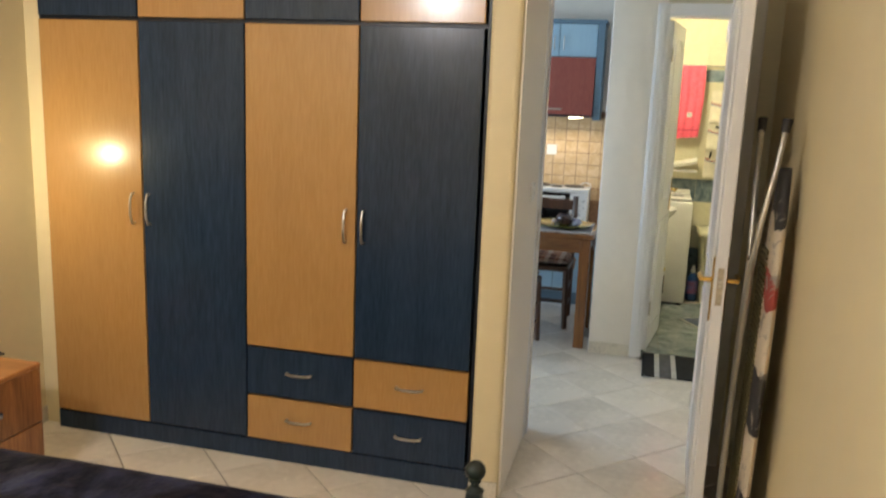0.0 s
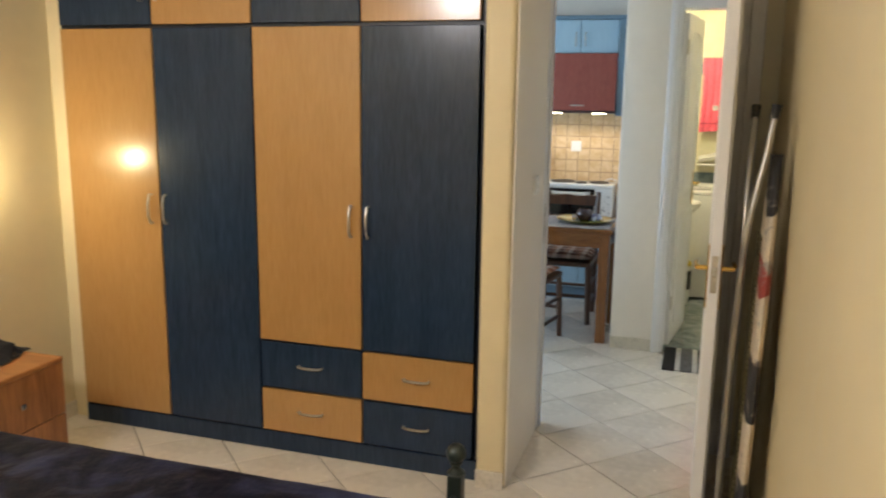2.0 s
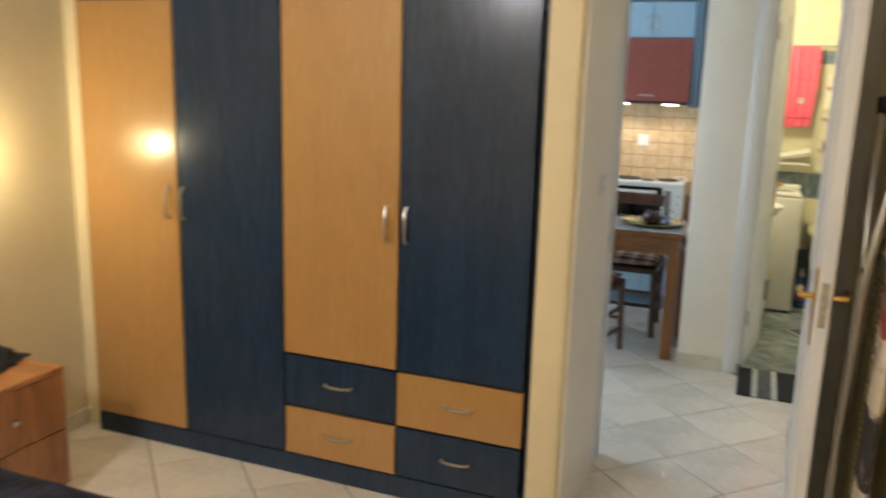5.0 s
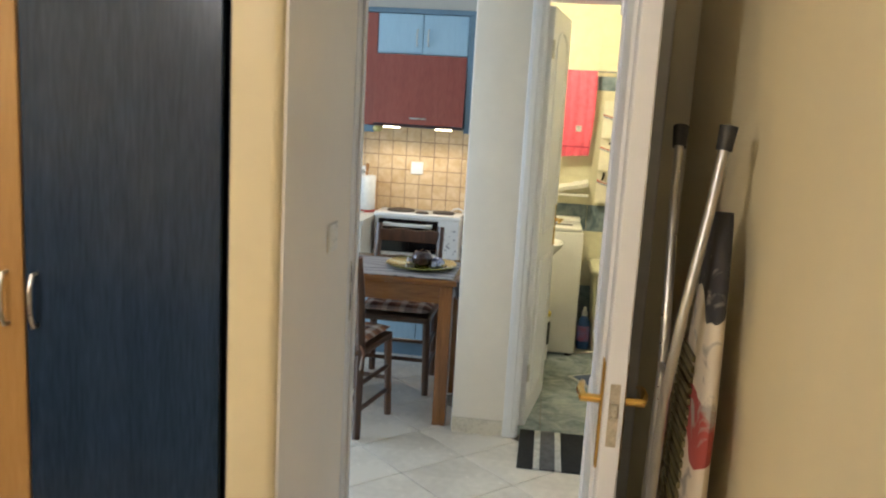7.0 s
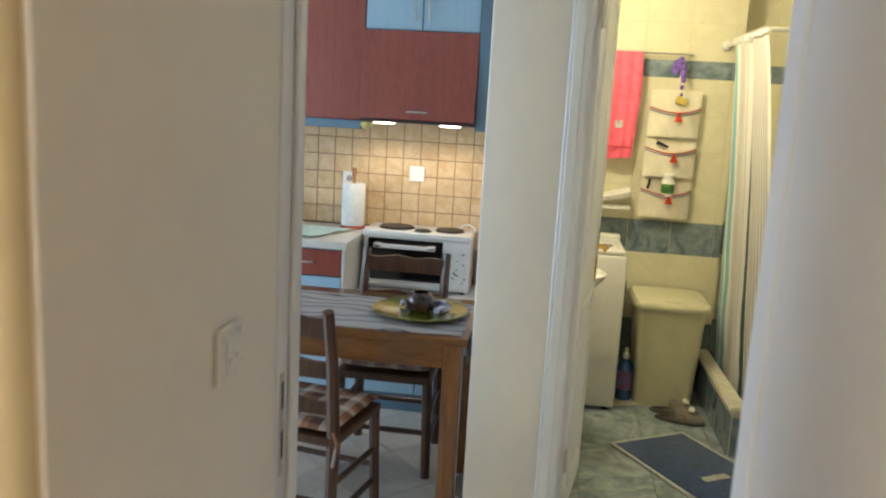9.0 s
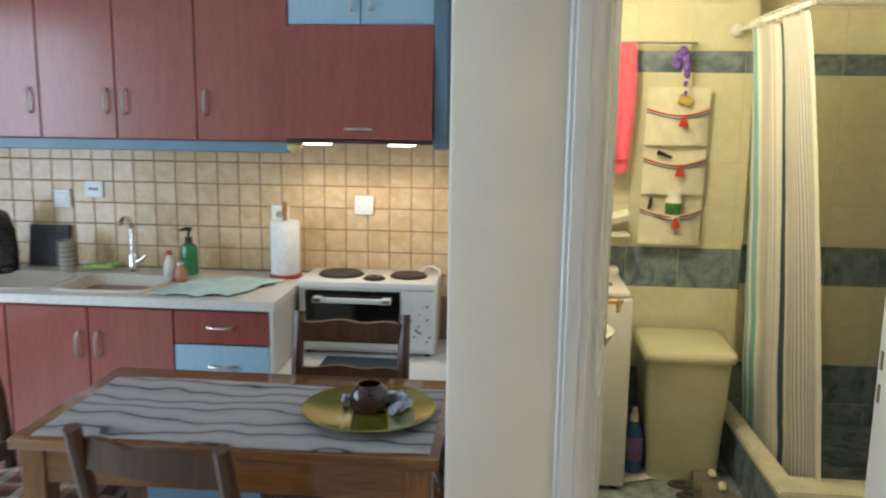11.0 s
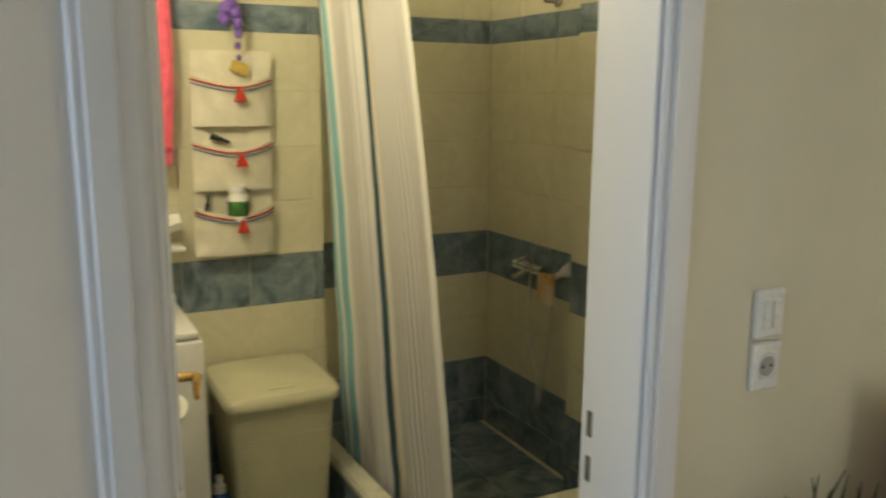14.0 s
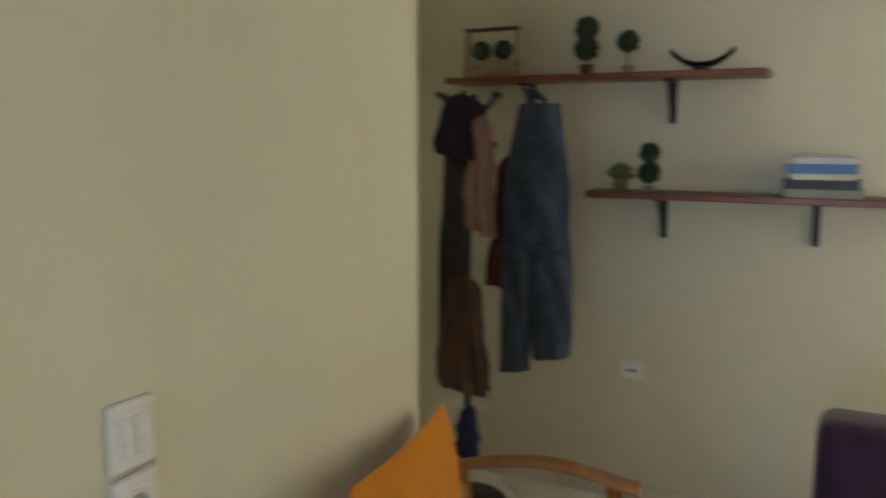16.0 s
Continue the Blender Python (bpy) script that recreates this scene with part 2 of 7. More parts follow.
def marble_mat(name, light, dark, rough=0.18, scale=7.0, per_piece=0.3):
    """Mottled glazed tile with cloudy veins that differ from piece to piece."""
    m, n, l, p = nodes_of(name)
    co, info, sc = n.new("ShaderNodeTexCoord"), n.new("ShaderNodeObjectInfo"), n.new("ShaderNodeVectorMath")
    sc.operation = "MULTIPLY_ADD"
    l.new(info.outputs["Random"], sc.inputs[0])
    sc.inputs[1].default_value = (11.0, 17.0, 23.0)
    l.new(co.outputs["Object"], sc.inputs[2])
    a, b = n.new("ShaderNodeTexNoise"), n.new("ShaderNodeTexNoise")
    a.inputs["Scale"].default_value, a.inputs["Detail"].default_value, a.inputs["Distortion"].default_value = scale, 6, 1.5
    b.inputs["Scale"].default_value, b.inputs["Detail"].default_value = scale * 5, 4
    l.new(sc.outputs[0], a.inputs["Vector"])
    l.new(sc.outputs[0], b.inputs["Vector"])
    mx = n.new("ShaderNodeMath")
    mx.operation, mx.inputs[1].default_value = "MULTIPLY_ADD", 0.35
    l.new(b.outputs[0], mx.inputs[0])
    l.new(a.outputs[0], mx.inputs[2])
    ramp = n.new("ShaderNodeValToRGB")
    ramp.color_ramp.elements[0].position, ramp.color_ramp.elements[1].position = 0.5, 0.85
    ramp.color_ramp.elements[0].color, ramp.color_ramp.elements[1].color = (*dark, 1), (*light, 1)
    l.new(mx.outputs[0], ramp.inputs[0])
    l.new(ramp.outputs[0], p.inputs["Base Color"])
    p.inputs["Roughness"].default_value = rough
    return m


VELVET, DAMASK = velvet_mat(), damask_mat()
BLUETILE = marble_mat("blue_marble_tile", (0.27, 0.33, 0.36), (0.10, 0.145, 0.18))
FLOORTILE = marble_mat("green_grey_bath_floor_tile", (0.40, 0.45, 0.45), (0.19, 0.24, 0.25), 0.25)
CREAMTILE = marble_mat("cream_wall_tile", (0.72, 0.68, 0.50), (0.66, 0.62, 0.44), 0.16)
BACKTILE = marble_mat("beige_kitchen_tile", (0.70, 0.52, 0.32), (0.58, 0.39, 0.21), 0.2, 9.0)
MARBLE = marble_mat("white_marble_sill", (0.74, 0.71, 0.58), (0.55, 0.53, 0.42), 0.3)
JOINT = stuff_mat("kitchen_joint", (0.34, 0.20, 0.12), 0.9, 0.2, 30)
BATHJOINT = stuff_mat("bathroom_joint", (0.64, 0.60, 0.45), 0.9, 0.1, 30)

# ---- mesh helpers ----


def bx(bm, a, b, bevel=0.0, seg=1):
    """A box between two corners, with bevelled edges."""
    r = bmesh.ops.create_cube(bm, size=1.0, matrix=Matrix.Translation([(p + q) / 2 for p, q in zip(a, b)]) @ Matrix.Diagonal((*[abs(q - p) for p, q in zip(a, b)], 1)))
    if bevel:
        es = {e for v in r["verts"] for e in v.link_edges}
        bmesh.ops.bevel(bm, geom=list(es), offset=bevel, segments=seg, affect="EDGES", profile=0.5)
    return bm


def cyl(bm, p, q, r, r2=None, seg=16):
    p, q = Vector(p), Vector(q)
    d = q - p
    m = Matrix.Translation((p + q) / 2) @ d.to_track_quat("Z", "Y").to_matrix().to_4x4()
    bmesh.ops.create_cone(bm, cap_ends=True, segments=seg, radius1=r, radius2=r if r2 is None else r2, depth=d.length, matrix=m)
    return bm


def ball(bm, c, r, scale=(1, 1, 1), seg=16):
    bmesh.ops.create_uvsphere(bm, u_segments=seg, v_segments=max(6, seg // 2 + 2), radius=r, matrix=Matrix.Translation(c) @ Matrix.Diagonal((*scale, 1)))
    return bm


def lathe(bm, profile, seg=24, at=(0, 0, 0)):
    """Turns a profile of (radius, height) round the upright axis."""
    rings = []
    for r, z in profile:
        rings.append([bm.verts.new((at[0] + r * math.cos(2 * math.pi * i / seg), at[1] + r * math.sin(2 * math.pi * i / seg), at[2] + z)) for i in range(seg)])
    for a, b in zip(rings, rings[1:]):
        for i in range(seg):
            bm.faces.new((a[i], a[(i + 1) % seg], b[(i + 1) % seg], b[i]))
    bm.faces.new(rings[0][::-1])
    bm.faces.new(rings[-1])
    return bm


def tube(bm, pts, r, seg=8):
    """A round bar bent along points."""
    pts = [Vector(p) for p in pts]
    rings, up = [], None
    for i, p in enumerate(pts):
        d = (pts[min(i + 1, len(pts) - 1)] - pts[max(i - 1, 0)]).normalized()
        if up is None:
            up = d.orthogonal().normalized()
        up = (up - d * up.dot(d)).normalized()
        side = d.cross(up)
        rad = r[i] if isinstance(r, (list, tuple)) else r
        rings.append([bm.verts.new(p + rad * (up * math.cos(2 * math.pi * k / seg) + side * math.sin(2 * math.pi * k / seg))) for k in range(seg)])
    for a, b in zip(rings, rings[1:]):
        for k in range(seg):
            bm.faces.new((a[k], a[(k + 1) % seg], b[(k + 1) % seg], b[k]))
    bm.faces.new(rings[0][::-1])
    bm.faces.new(rings[-1])
    return bm


def arc(c, r, a0, a1, n, plane="xz"):
    out = []
    for i in range(n + 1):
        a = radians(a0 + (a1 - a0) * i / n)
        u, v = r * math.cos(a), r * math.sin(a)
        out.append({"xz": (c[0] + u, c[1], c[2] + v), "yz": (c[0], c[1] + u, c[2] + v), "xy": (c[0] + u, c[1] + v, c[2])}[plane])
    return out


def sheet(bm, nu, nv, f, thick=0.0):
    """A curved sheet f(u, v), with UVs; thick: closed to that depth along its normals."""
    uv = bm.loops.layers.uv.verify()
    g = [[bm.verts.new(f(i / nu, j / nv)) for j in range(nv + 1)] for i in range(nu + 1)]
    fs = []
    for i in range(nu):
        for j in range(nv):
            fc = bm.faces.new((g[i][j], g[i + 1][j], g[i + 1][j + 1], g[i][j + 1]))
            for lp, (a, b) in zip(fc.loops, ((i, j), (i + 1, j), (i + 1, j + 1), (i, j + 1))):
                lp[uv].uv = (a / nu, b / nv)
            fs.append(fc)
    if thick:
        bm.normal_update()
        bmesh.ops.solidify(bm, geom=fs, thickness=thick)
    return bm


def prism(bm, outline, z0, z1, bevel=0.0):
    """An outline of (x, y) raised from z0 to z1."""
    a = [bm.verts.new((x, y, z0)) for x, y in outline]
    b = [bm.verts.new((x, y, z1)) for x, y in outline]
    n = len(a)
    bm.faces.new(a[::-1])
    bm.faces.new(b)
    for i in range(n):
        bm.faces.new((a[i], a[(i + 1) % n], b[(i + 1) % n], b[i]))
    if bevel:
        bmesh.ops.bevel(bm, geom=[e for e in bm.edges], offset=bevel, segments=2, affect="EDGES")
    return bm


def mesh_of(name, bm, material, smooth=None):
    me = bpy.data.meshes.new(name)
    bmesh.ops.recalc_face_normals(bm, faces=bm.faces)
    if smooth is not None:
        for f in bm.faces:
            f.smooth = True
        for e in bm.edges:
            e.smooth = len(e.link_faces) == 2 and e.calc_face_angle(0) < radians(smooth)
    bm.to_mesh(me)
    bm.free()
    me.materials.append(material)
    return me


def part(name, bm, material, parent=None, label="", smooth=35, at=None):
    ob = new(name, mesh_of(name, bm, material, smooth))
    if parent:
        ob.parent = parent
    if at is not None:
        ob.matrix_basis = at
    if label:
        ob["label"] = label
    return ob


def thing(name, m, label, category, group=""):
    """An Empty at the base of a thing; its parts are built in its own metres."""
    ob = new(name)
    ob.empty_display_size = 0.1
    ob.matrix_basis = m
    return tagged(ob, label, category, group)


def whole(name, bm, material, label, category, group="", at=None, smooth=35):
    return tagged(part(name, bm, material, None, "", smooth, at), label, category, group)


def setting(name, bm, material, label, category):
    return tagged(part(name, bm, material, None, "", 30), label, category, "", "structure")


def B():
    return bmesh.new()


def pieces(name, parent, me, places):
    """Alike pieces on one mesh, as objects of their own."""
    for m in places:
        ob = new(name, me)
        ob.parent = parent
        ob.matrix_basis = m


def bow_handle(bm, p, q, out, r=0.005):
    """A bent bar handle from p to q that stands off by the vector out."""
    p, q, o = Vector(p), Vector(q), Vector(out)
    pts = [p]
    for i in range(9):
        k = i / 8
        pts.append(p.lerp(q, k) + o * min(1.0, 0.55 + 0.6 * math.sin(math.pi * k)))
    pts.append(q)
    return tube(bm, pts, r, 8)

# ---- structure ----
H = 2.75
XL, XR, YB, YE = -2.72, 0.49, -4.3, 0.555
bm = B()
bx(bm, (-3.6, -4.5, -0.10), (4.0, 4.3, -0.006))
floor = setting("floor", bm, GROUT, "pale beige ceramic floor tiles laid diagonally with dark joints", "floor")


def wall(name, a, b, material, label):
    return setting(name, bx(B(), a, b), material, label, "wall")


wall("wall_bedroom_west", (XL - 0.15, YB, 0), (XL, YE, H), YELLOW, "yellow painted plaster bedroom wall")
wall("wall_bedroom_south", (XL - 0.15, YB - 0.15, 0), (XR + 0.15, YB, H), YELLOW, "yellow painted plaster bedroom wall")
wall("wall_bedroom_east", (XR, YB, 0), (XR + 0.12, YE, H), YELLOW, "yellow painted plaster bedroom wall")
# end wall of the bedroom, with the doorway
DL, DR, DH = -0.480, 0.318, 2.15
bm = B()
bx(bm, (-3.4, YE, 0), (DL - 0.04, YE + 0.105, H))
bx(bm, (DR + 0.04, YE, 0), (XR + 0.12, YE + 0.105, H))
bx(bm, (DL - 0.04, YE, DH + 0.04), (DR + 0.04, YE + 0.105, H))
setting("wall_bedroom_north", bm, CREAM, "pale painted wall with the bedroom doorway", "wall")
# short partition beside the wardrobe: yellow end, pale side
bm = B()
bx(bm, (-0.612, -0.10, 0), (DL - 0.012, YE, H), 0.02, 4)
setting("wall_partition", bm, YELLOW, "yellow painted partition end beside the wardrobe", "wall")
bm = B()
bx(bm, (DL - 0.0118, -0.076, 0), (DL - 0.004, YE, H))
setting("wall_partition_side", bm, WHITE, "white painted side of the partition by the door", "wall")
wall("wall_wardrobe_filler", (XL, -0.02, 0), (-2.63, 0.10, H), YELLOW, "narrow yellow filler beside the wardrobe")

# bathroom front wall with its doorway; its open end faces the kitchen
BY, OL, OR, OH = 2.035, 0.052, 0.755, 2.13
KX, HX, BB, SX = -0.284, 1.742, 4.075, 1.77
SB = 4.225  # back of the shower recess
bm = B()
bx(bm, (KX, BY, 0), (OL - 0.015, BY + 0.14, H), 0.012, 2)
setting("wall_pillar", bm, WHITE, "cream-white painted wall end between kitchen and bathroom", "wall")
bm = B()
bx(bm, (OR + 0.015, BY, 0), (HX, BY + 0.14, H))
bx(bm, (OL - 0.015, BY, OH + 0.015), (OR + 0.015, BY + 0.14, H))
setting("wall_bathroom_front", bm, CREAM, "cream painted hall wall beside the bathroom door", "wall")
wall("wall_kitchen_side", (KX + 0.001, BY + 0.14, 0), (KX + 0.12, 4.22, H), WHITE, "white painted wall between kitchen and bathroom")
wall("wall_bathroom_side", (SX + 0.004, BY + 0.14, 0), (SX + 0.12, SB + 0.15, H), CREAM, "cream painted wall beyond the bathroom")
wall("wall_kitchen_back", (-3.55, 3.774, 0), (KX, 4.0, H), WHITE, "white wall behind the kitchen cabinets")
wall("wall_bathroom_back", (KX + 0.12, BB + 0.004, 0), (0.94, BB + 0.30, H), BATHJOINT, "tiled bathroom back wall with blue marble bands")
# living room and the outer walls
wall("wall_living_east", (3.74, -0.5, 0), (3.9, 3.3, H), CREAM, "cream painted living room wall behind the shelves")
wall("wall_living_north", (SX + 0.12, 3.12, 0), (3.74, 3.27, H), CREAM, "cream painted wall beside the coat stand")
bm = B()
bx(bm, (XR + 0.12, -0.5, 0), (2.2, -0.35, H))
bx(bm, (3.55, -0.5, 0), (3.9, -0.35, H))
bx(bm, (2.2, -0.5, 2.3), (3.55, -0.35, H))
bx(bm, (2.2, -0.5, 0), (3.55, -0.35, 0.4))
setting("wall_living_south", bm, CREAM, "cream painted wall with a window", "wall")
bm = B()
bx(bm, (-3.55, 0.50, 0), (-3.4, 0.70, H))
bx(bm, (-3.55, 2.45, 0), (-3.4, 4.1, H))
bx(bm, (-3.55, 0.70, 2.3), (-3.4, 2.45, H))
bx(bm, (-3.55, 0.70, 0), (-3.4, 2.45, 0.3))
setting("wall_kitchen_west", bm, WHITE, "white wall with a large window", "wall")
setting("ceiling", bx(B(), (-3.6, -4.5, H), (4.0, 4.3, H + 0.1)), CEIL, "plain white painted ceiling", "ceiling")


def window_unit(name, y0, y1, z0, z1, m):
    w = tagged(thing(name, m, "white framed window with clear panes", "window"), kind="structure")
    mid = (y0 + y1) / 2
    for a, b in (((-0.03, y0, z0), (0.03, y0 + 0.06, z1)), ((-0.03, y1 - 0.06, z0), (0.03, y1, z1)), ((-0.03, mid - 0.04, z0), (0.03, mid + 0.04, z1)),
                 ((-0.028, y0 + 0.06, z0), (0.028, mid - 0.04, z0 + 0.06)), ((-0.028, mid + 0.04, z0), (0.028, y1 - 0.06, z0 + 0.06)),
                 ((-0.028, y0 + 0.06, z1 - 0.06), (0.028, mid - 0.04, z1)), ((-0.028, mid + 0.04, z1 - 0.06), (0.028, y1 - 0.06, z1))):
        part("frame_bar", bx(B(), a, b, 0.004), GLOSSWHITE, w)
    for a, b in ((y0 + 0.06, mid - 0.04), (mid + 0.04, y1 - 0.06)):
        g = part("pane", bx(B(), (-0.003, a, z0 + 0.06), (0.003, b, z1 - 0.06)), PANE, w)
        g.visible_shadow = False


PANE = glass_mat("window_glass")
window_unit("window_1", 0.70, 2.45, 0.3, 2.3, pose(-3.48, 0, 0))
window_unit("window_2", -3.55, -2.2, 0.4, 2.3, pose(0, -0.43, 0, 0, 0, -90) @ Matrix.Rotation(math.pi, 4, "Z") @ Matrix.Scale(1, 4))


def casing(name, x0, x1, top, y, ydir, thick=0.15):
    """A white door frame: lining through the wall and a moulded casing on both faces."""
    w = tagged(thing(name, pose(0, 0, 0), "white glossy painted door frame", "door frame"), kind="structure")
    y1 = y + ydir * thick
    lo, hi = min(y, y1), max(y, y1)
    part("jamb", bx(B(), (x0 - 0.015, lo, 0), (x0, hi, top), 0.002), GLOSSWHITE, w)
    part("jamb", bx(B(), (x1, lo, 0), (x1 + 0.015, hi, top), 0.002), GLOSSWHITE, w)
    part("head", bx(B(), (x0 - 0.015, lo, top), (x1 + 0.015, hi, top + 0.015), 0.002), GLOSSWHITE, w)
    for f, s in ((lo, -1), (hi, 1)):
        for a, b in ((x0 - 0.075, x0 - 0.006), (x1 + 0.006, x1 + 0.075)):
            bm = B()
            bx(bm, (a, f, 0), (b, f + s * 0.014, top + 0.075), 0.004)
            bx(bm, (a + 0.012, f + s * 0.0145, 0.002), (b - 0.022, f + s * 0.020, top + 0.062), 0.003)
            part("casing", bm, GLOSSWHITE, w)
        bm = B()
        bx(bm, (x0 - 0.006, f, top + 0.006), (x1 + 0.006, f + s * 0.014, top + 0.075), 0.004)
        part("casing", bm, GLOSSWHITE, w)
    return w


frame_bath = casing("door_frame_1", OL, OR, OH, BY, 1, 0.14)
STRIKE = stuff_mat("dull_strike_metal", (0.22, 0.20, 0.16), 0.5, 0.2, 60, metal=0.6)
for z in (0.930, 1.012):
    part("strike_slot", bx(B(), (OR - 0.0015, BY + 0.113, z), (OR, BY + 0.127, z + 0.046), 0.0005), STRIKE, frame_bath, "small dark metal strike slot")
w = tagged(thing("door_frame_2", pose(0, 0, 0), "white glossy painted door frame with worn strike", "door frame"), kind="structure")
part("jamb", bx(B(), (DL - 0.04, YE - 0.01, 0), (DL, YE + 0.115, DH), 0.003), GLOSSWHITE, w)
part("stop", bx(B(), (DL, YE + 0.045, 0), (DL + 0.010, YE + 0.065, DH), 0.003), GLOSSWHITE, w)
part("jamb", bx(B(), (DR, YE - 0.01, 0), (DR + 0.04, YE + 0.115, DH), 0.003), GLOSSWHITE, w)
part("head", bx(B(), (DL - 0.04, YE - 0.01, DH), (DR + 0.04, YE + 0.115, DH + 0.04), 0.003), GLOSSWHITE, w)
part("casing", bx(B(), (DL - 0.04, YE - 0.024, DH + 0.041), (DR + 0.10, YE - 0.0, DH + 0.10), 0.004), GLOSSWHITE, w)
part("casing", bx(B(), (DR + 0.041, YE - 0.024, 0), (DR + 0.10, YE, DH + 0.04), 0.004), GLOSSWHITE, w)
part("strike_plate", bx(B(), (DL, YE + 0.006, 0.93), (DL + 0.003, YE + 0.022, 1.12), 0.001), NICKEL, w, "worn nickel strike plate")
for z in (0.965, 1.055):
    part("strike_slot", bx(B(), (DL + 0.003, YE + 0.009, z), (DL + 0.0036, YE + 0.018, z + 0.05)), DARKSLOT, w)


LOCKF = stuff_mat("worn_lock_face", (0.52, 0.45, 0.34), 0.4, 0.2, 60)


def door_leaf(name, m, width, height, label, swing=1):
    """A panelled leaf from its hinge along local x, 4 cm thick, with raised mouldings and lever handles."""
    d = tagged(thing(name, m, label, "door"), kind="structure")
    part("leaf", bx(B(), (0, -0.02, 0.006), (width, 0.02, height), 0.003), GLOSSWHITE, d)
    for s in (1, -1):
        y = s * 0.0205
        for z0, z1, arch in ((0.14, 0.86, False), (1.0, height - 0.2, True)):
            a, b = 0.12, width - 0.12
            pts = [(a, y, z0), (b, y, z0), (b, y, z1)]
            if arch:
                pts += [((a + b) / 2 + (b - a) / 2 * math.cos(math.pi * i / 12), y, z1 + 0.10 * math.sin(math.pi * i / 12)) for i in range(1, 12)]
            pts += [(a, y, z1), (a, y, z0)]
            part("moulding", tube(B(), pts, 0.008, 6), GLOSSWHITE, d)
        part("lock_plate", bx(B(), (width - 0.085, s * 0.0205, 0.885), (width - 0.045, s * 0.026, 1.115), 0.003), BRASS, d, "brass lock plate")
        bm = B()
        cyl(bm, (width - 0.065, s * 0.026, 1.030), (width - 0.065, s * 0.065, 1.030), 0.009)
        tube(bm, [(width - 0.065, s * 0.06, 1.030), (width - 0.09, s * 0.066, 1.036), (width - 0.13, s * 0.062, 1.038), (width - 0.175, s * 0.060, 1.026)], [0.009, 0.009, 0.008, 0.006])
        part("lever", bm, BRASS, d, "brass lever handle")
    part("lock_face", bx(B(), (width, -0.010, 0.955), (width + 0.0015, 0.010, 1.085)), LOCKF, d, "worn painted lock face")
    part("latch", bx(B(), (width + 0.0015, -0.007, 1.016), (width + 0.010, 0.007, 1.046), 0.002), NICKEL, d)
    for z in (0.25, height - 0.25):
        part("hinge", cyl(B(), (-0.008, swing * 0.024, z), (-0.008, swing * 0.024, z + 0.09), 0.007), NICKEL, d)
    return d


door_leaf("door_1", pose(DR - 0.018, YE - 0.002, 0, 0, 0, -92.2), 0.84, 2.14, "white painted panel door, standing wide open", -1)
door_leaf("door_2", pose(OL + 0.010, BY + 0.152, 0, 0, 0, 81.5), 0.60, 2.12, "white painted panel door, open into the bathroom", -1)


def skirting(name, parent_m, length, n, material=SKIRT):
    s = tagged(thing(name, parent_m, "beige ceramic skirting tiles", "skirting"), kind="structure")
    w_ = length / n
    me = mesh_of("skirting_tile", bx(B(), (0.001, -0.009, 0), (w_ - 0.001, 0, 0.078), 0.0015), material)
    pieces("skirting_tile", s, me, [pose(i * w_, 0, 0) for i in range(n)])


skirting("baseboard_1", pose(XL, 0.04, 0, 0, 0, -90) @ pose(0, 0, 0, 0, 0, 180) @ pose(-4.2, 0, 0), 4.2, 13)
skirting("baseboard_2", pose(-0.612, -0.101, 0), 0.120, 1)
skirting("baseboard_3", pose(KX + 0.004, BY - 0.001, 0), 0.255, 1)
skirting("baseboard_4", pose(OR + 0.08, BY - 0.001, 0), 0.9, 3)
skirting("baseboard_5", pose(3.739, 3.1, 0, 0, 0, -90), 3.4, 10)
skirting("baseboard_6", pose(XR, -0.9, 0, 0, 0, -90), 3.0, 9)

# ---- bedroom ----
WL, WX = -2.622, [-2.612, -2.122, -1.631, -1.137, -0.637]
TOPZ, UPZ = 1.882, 2.44


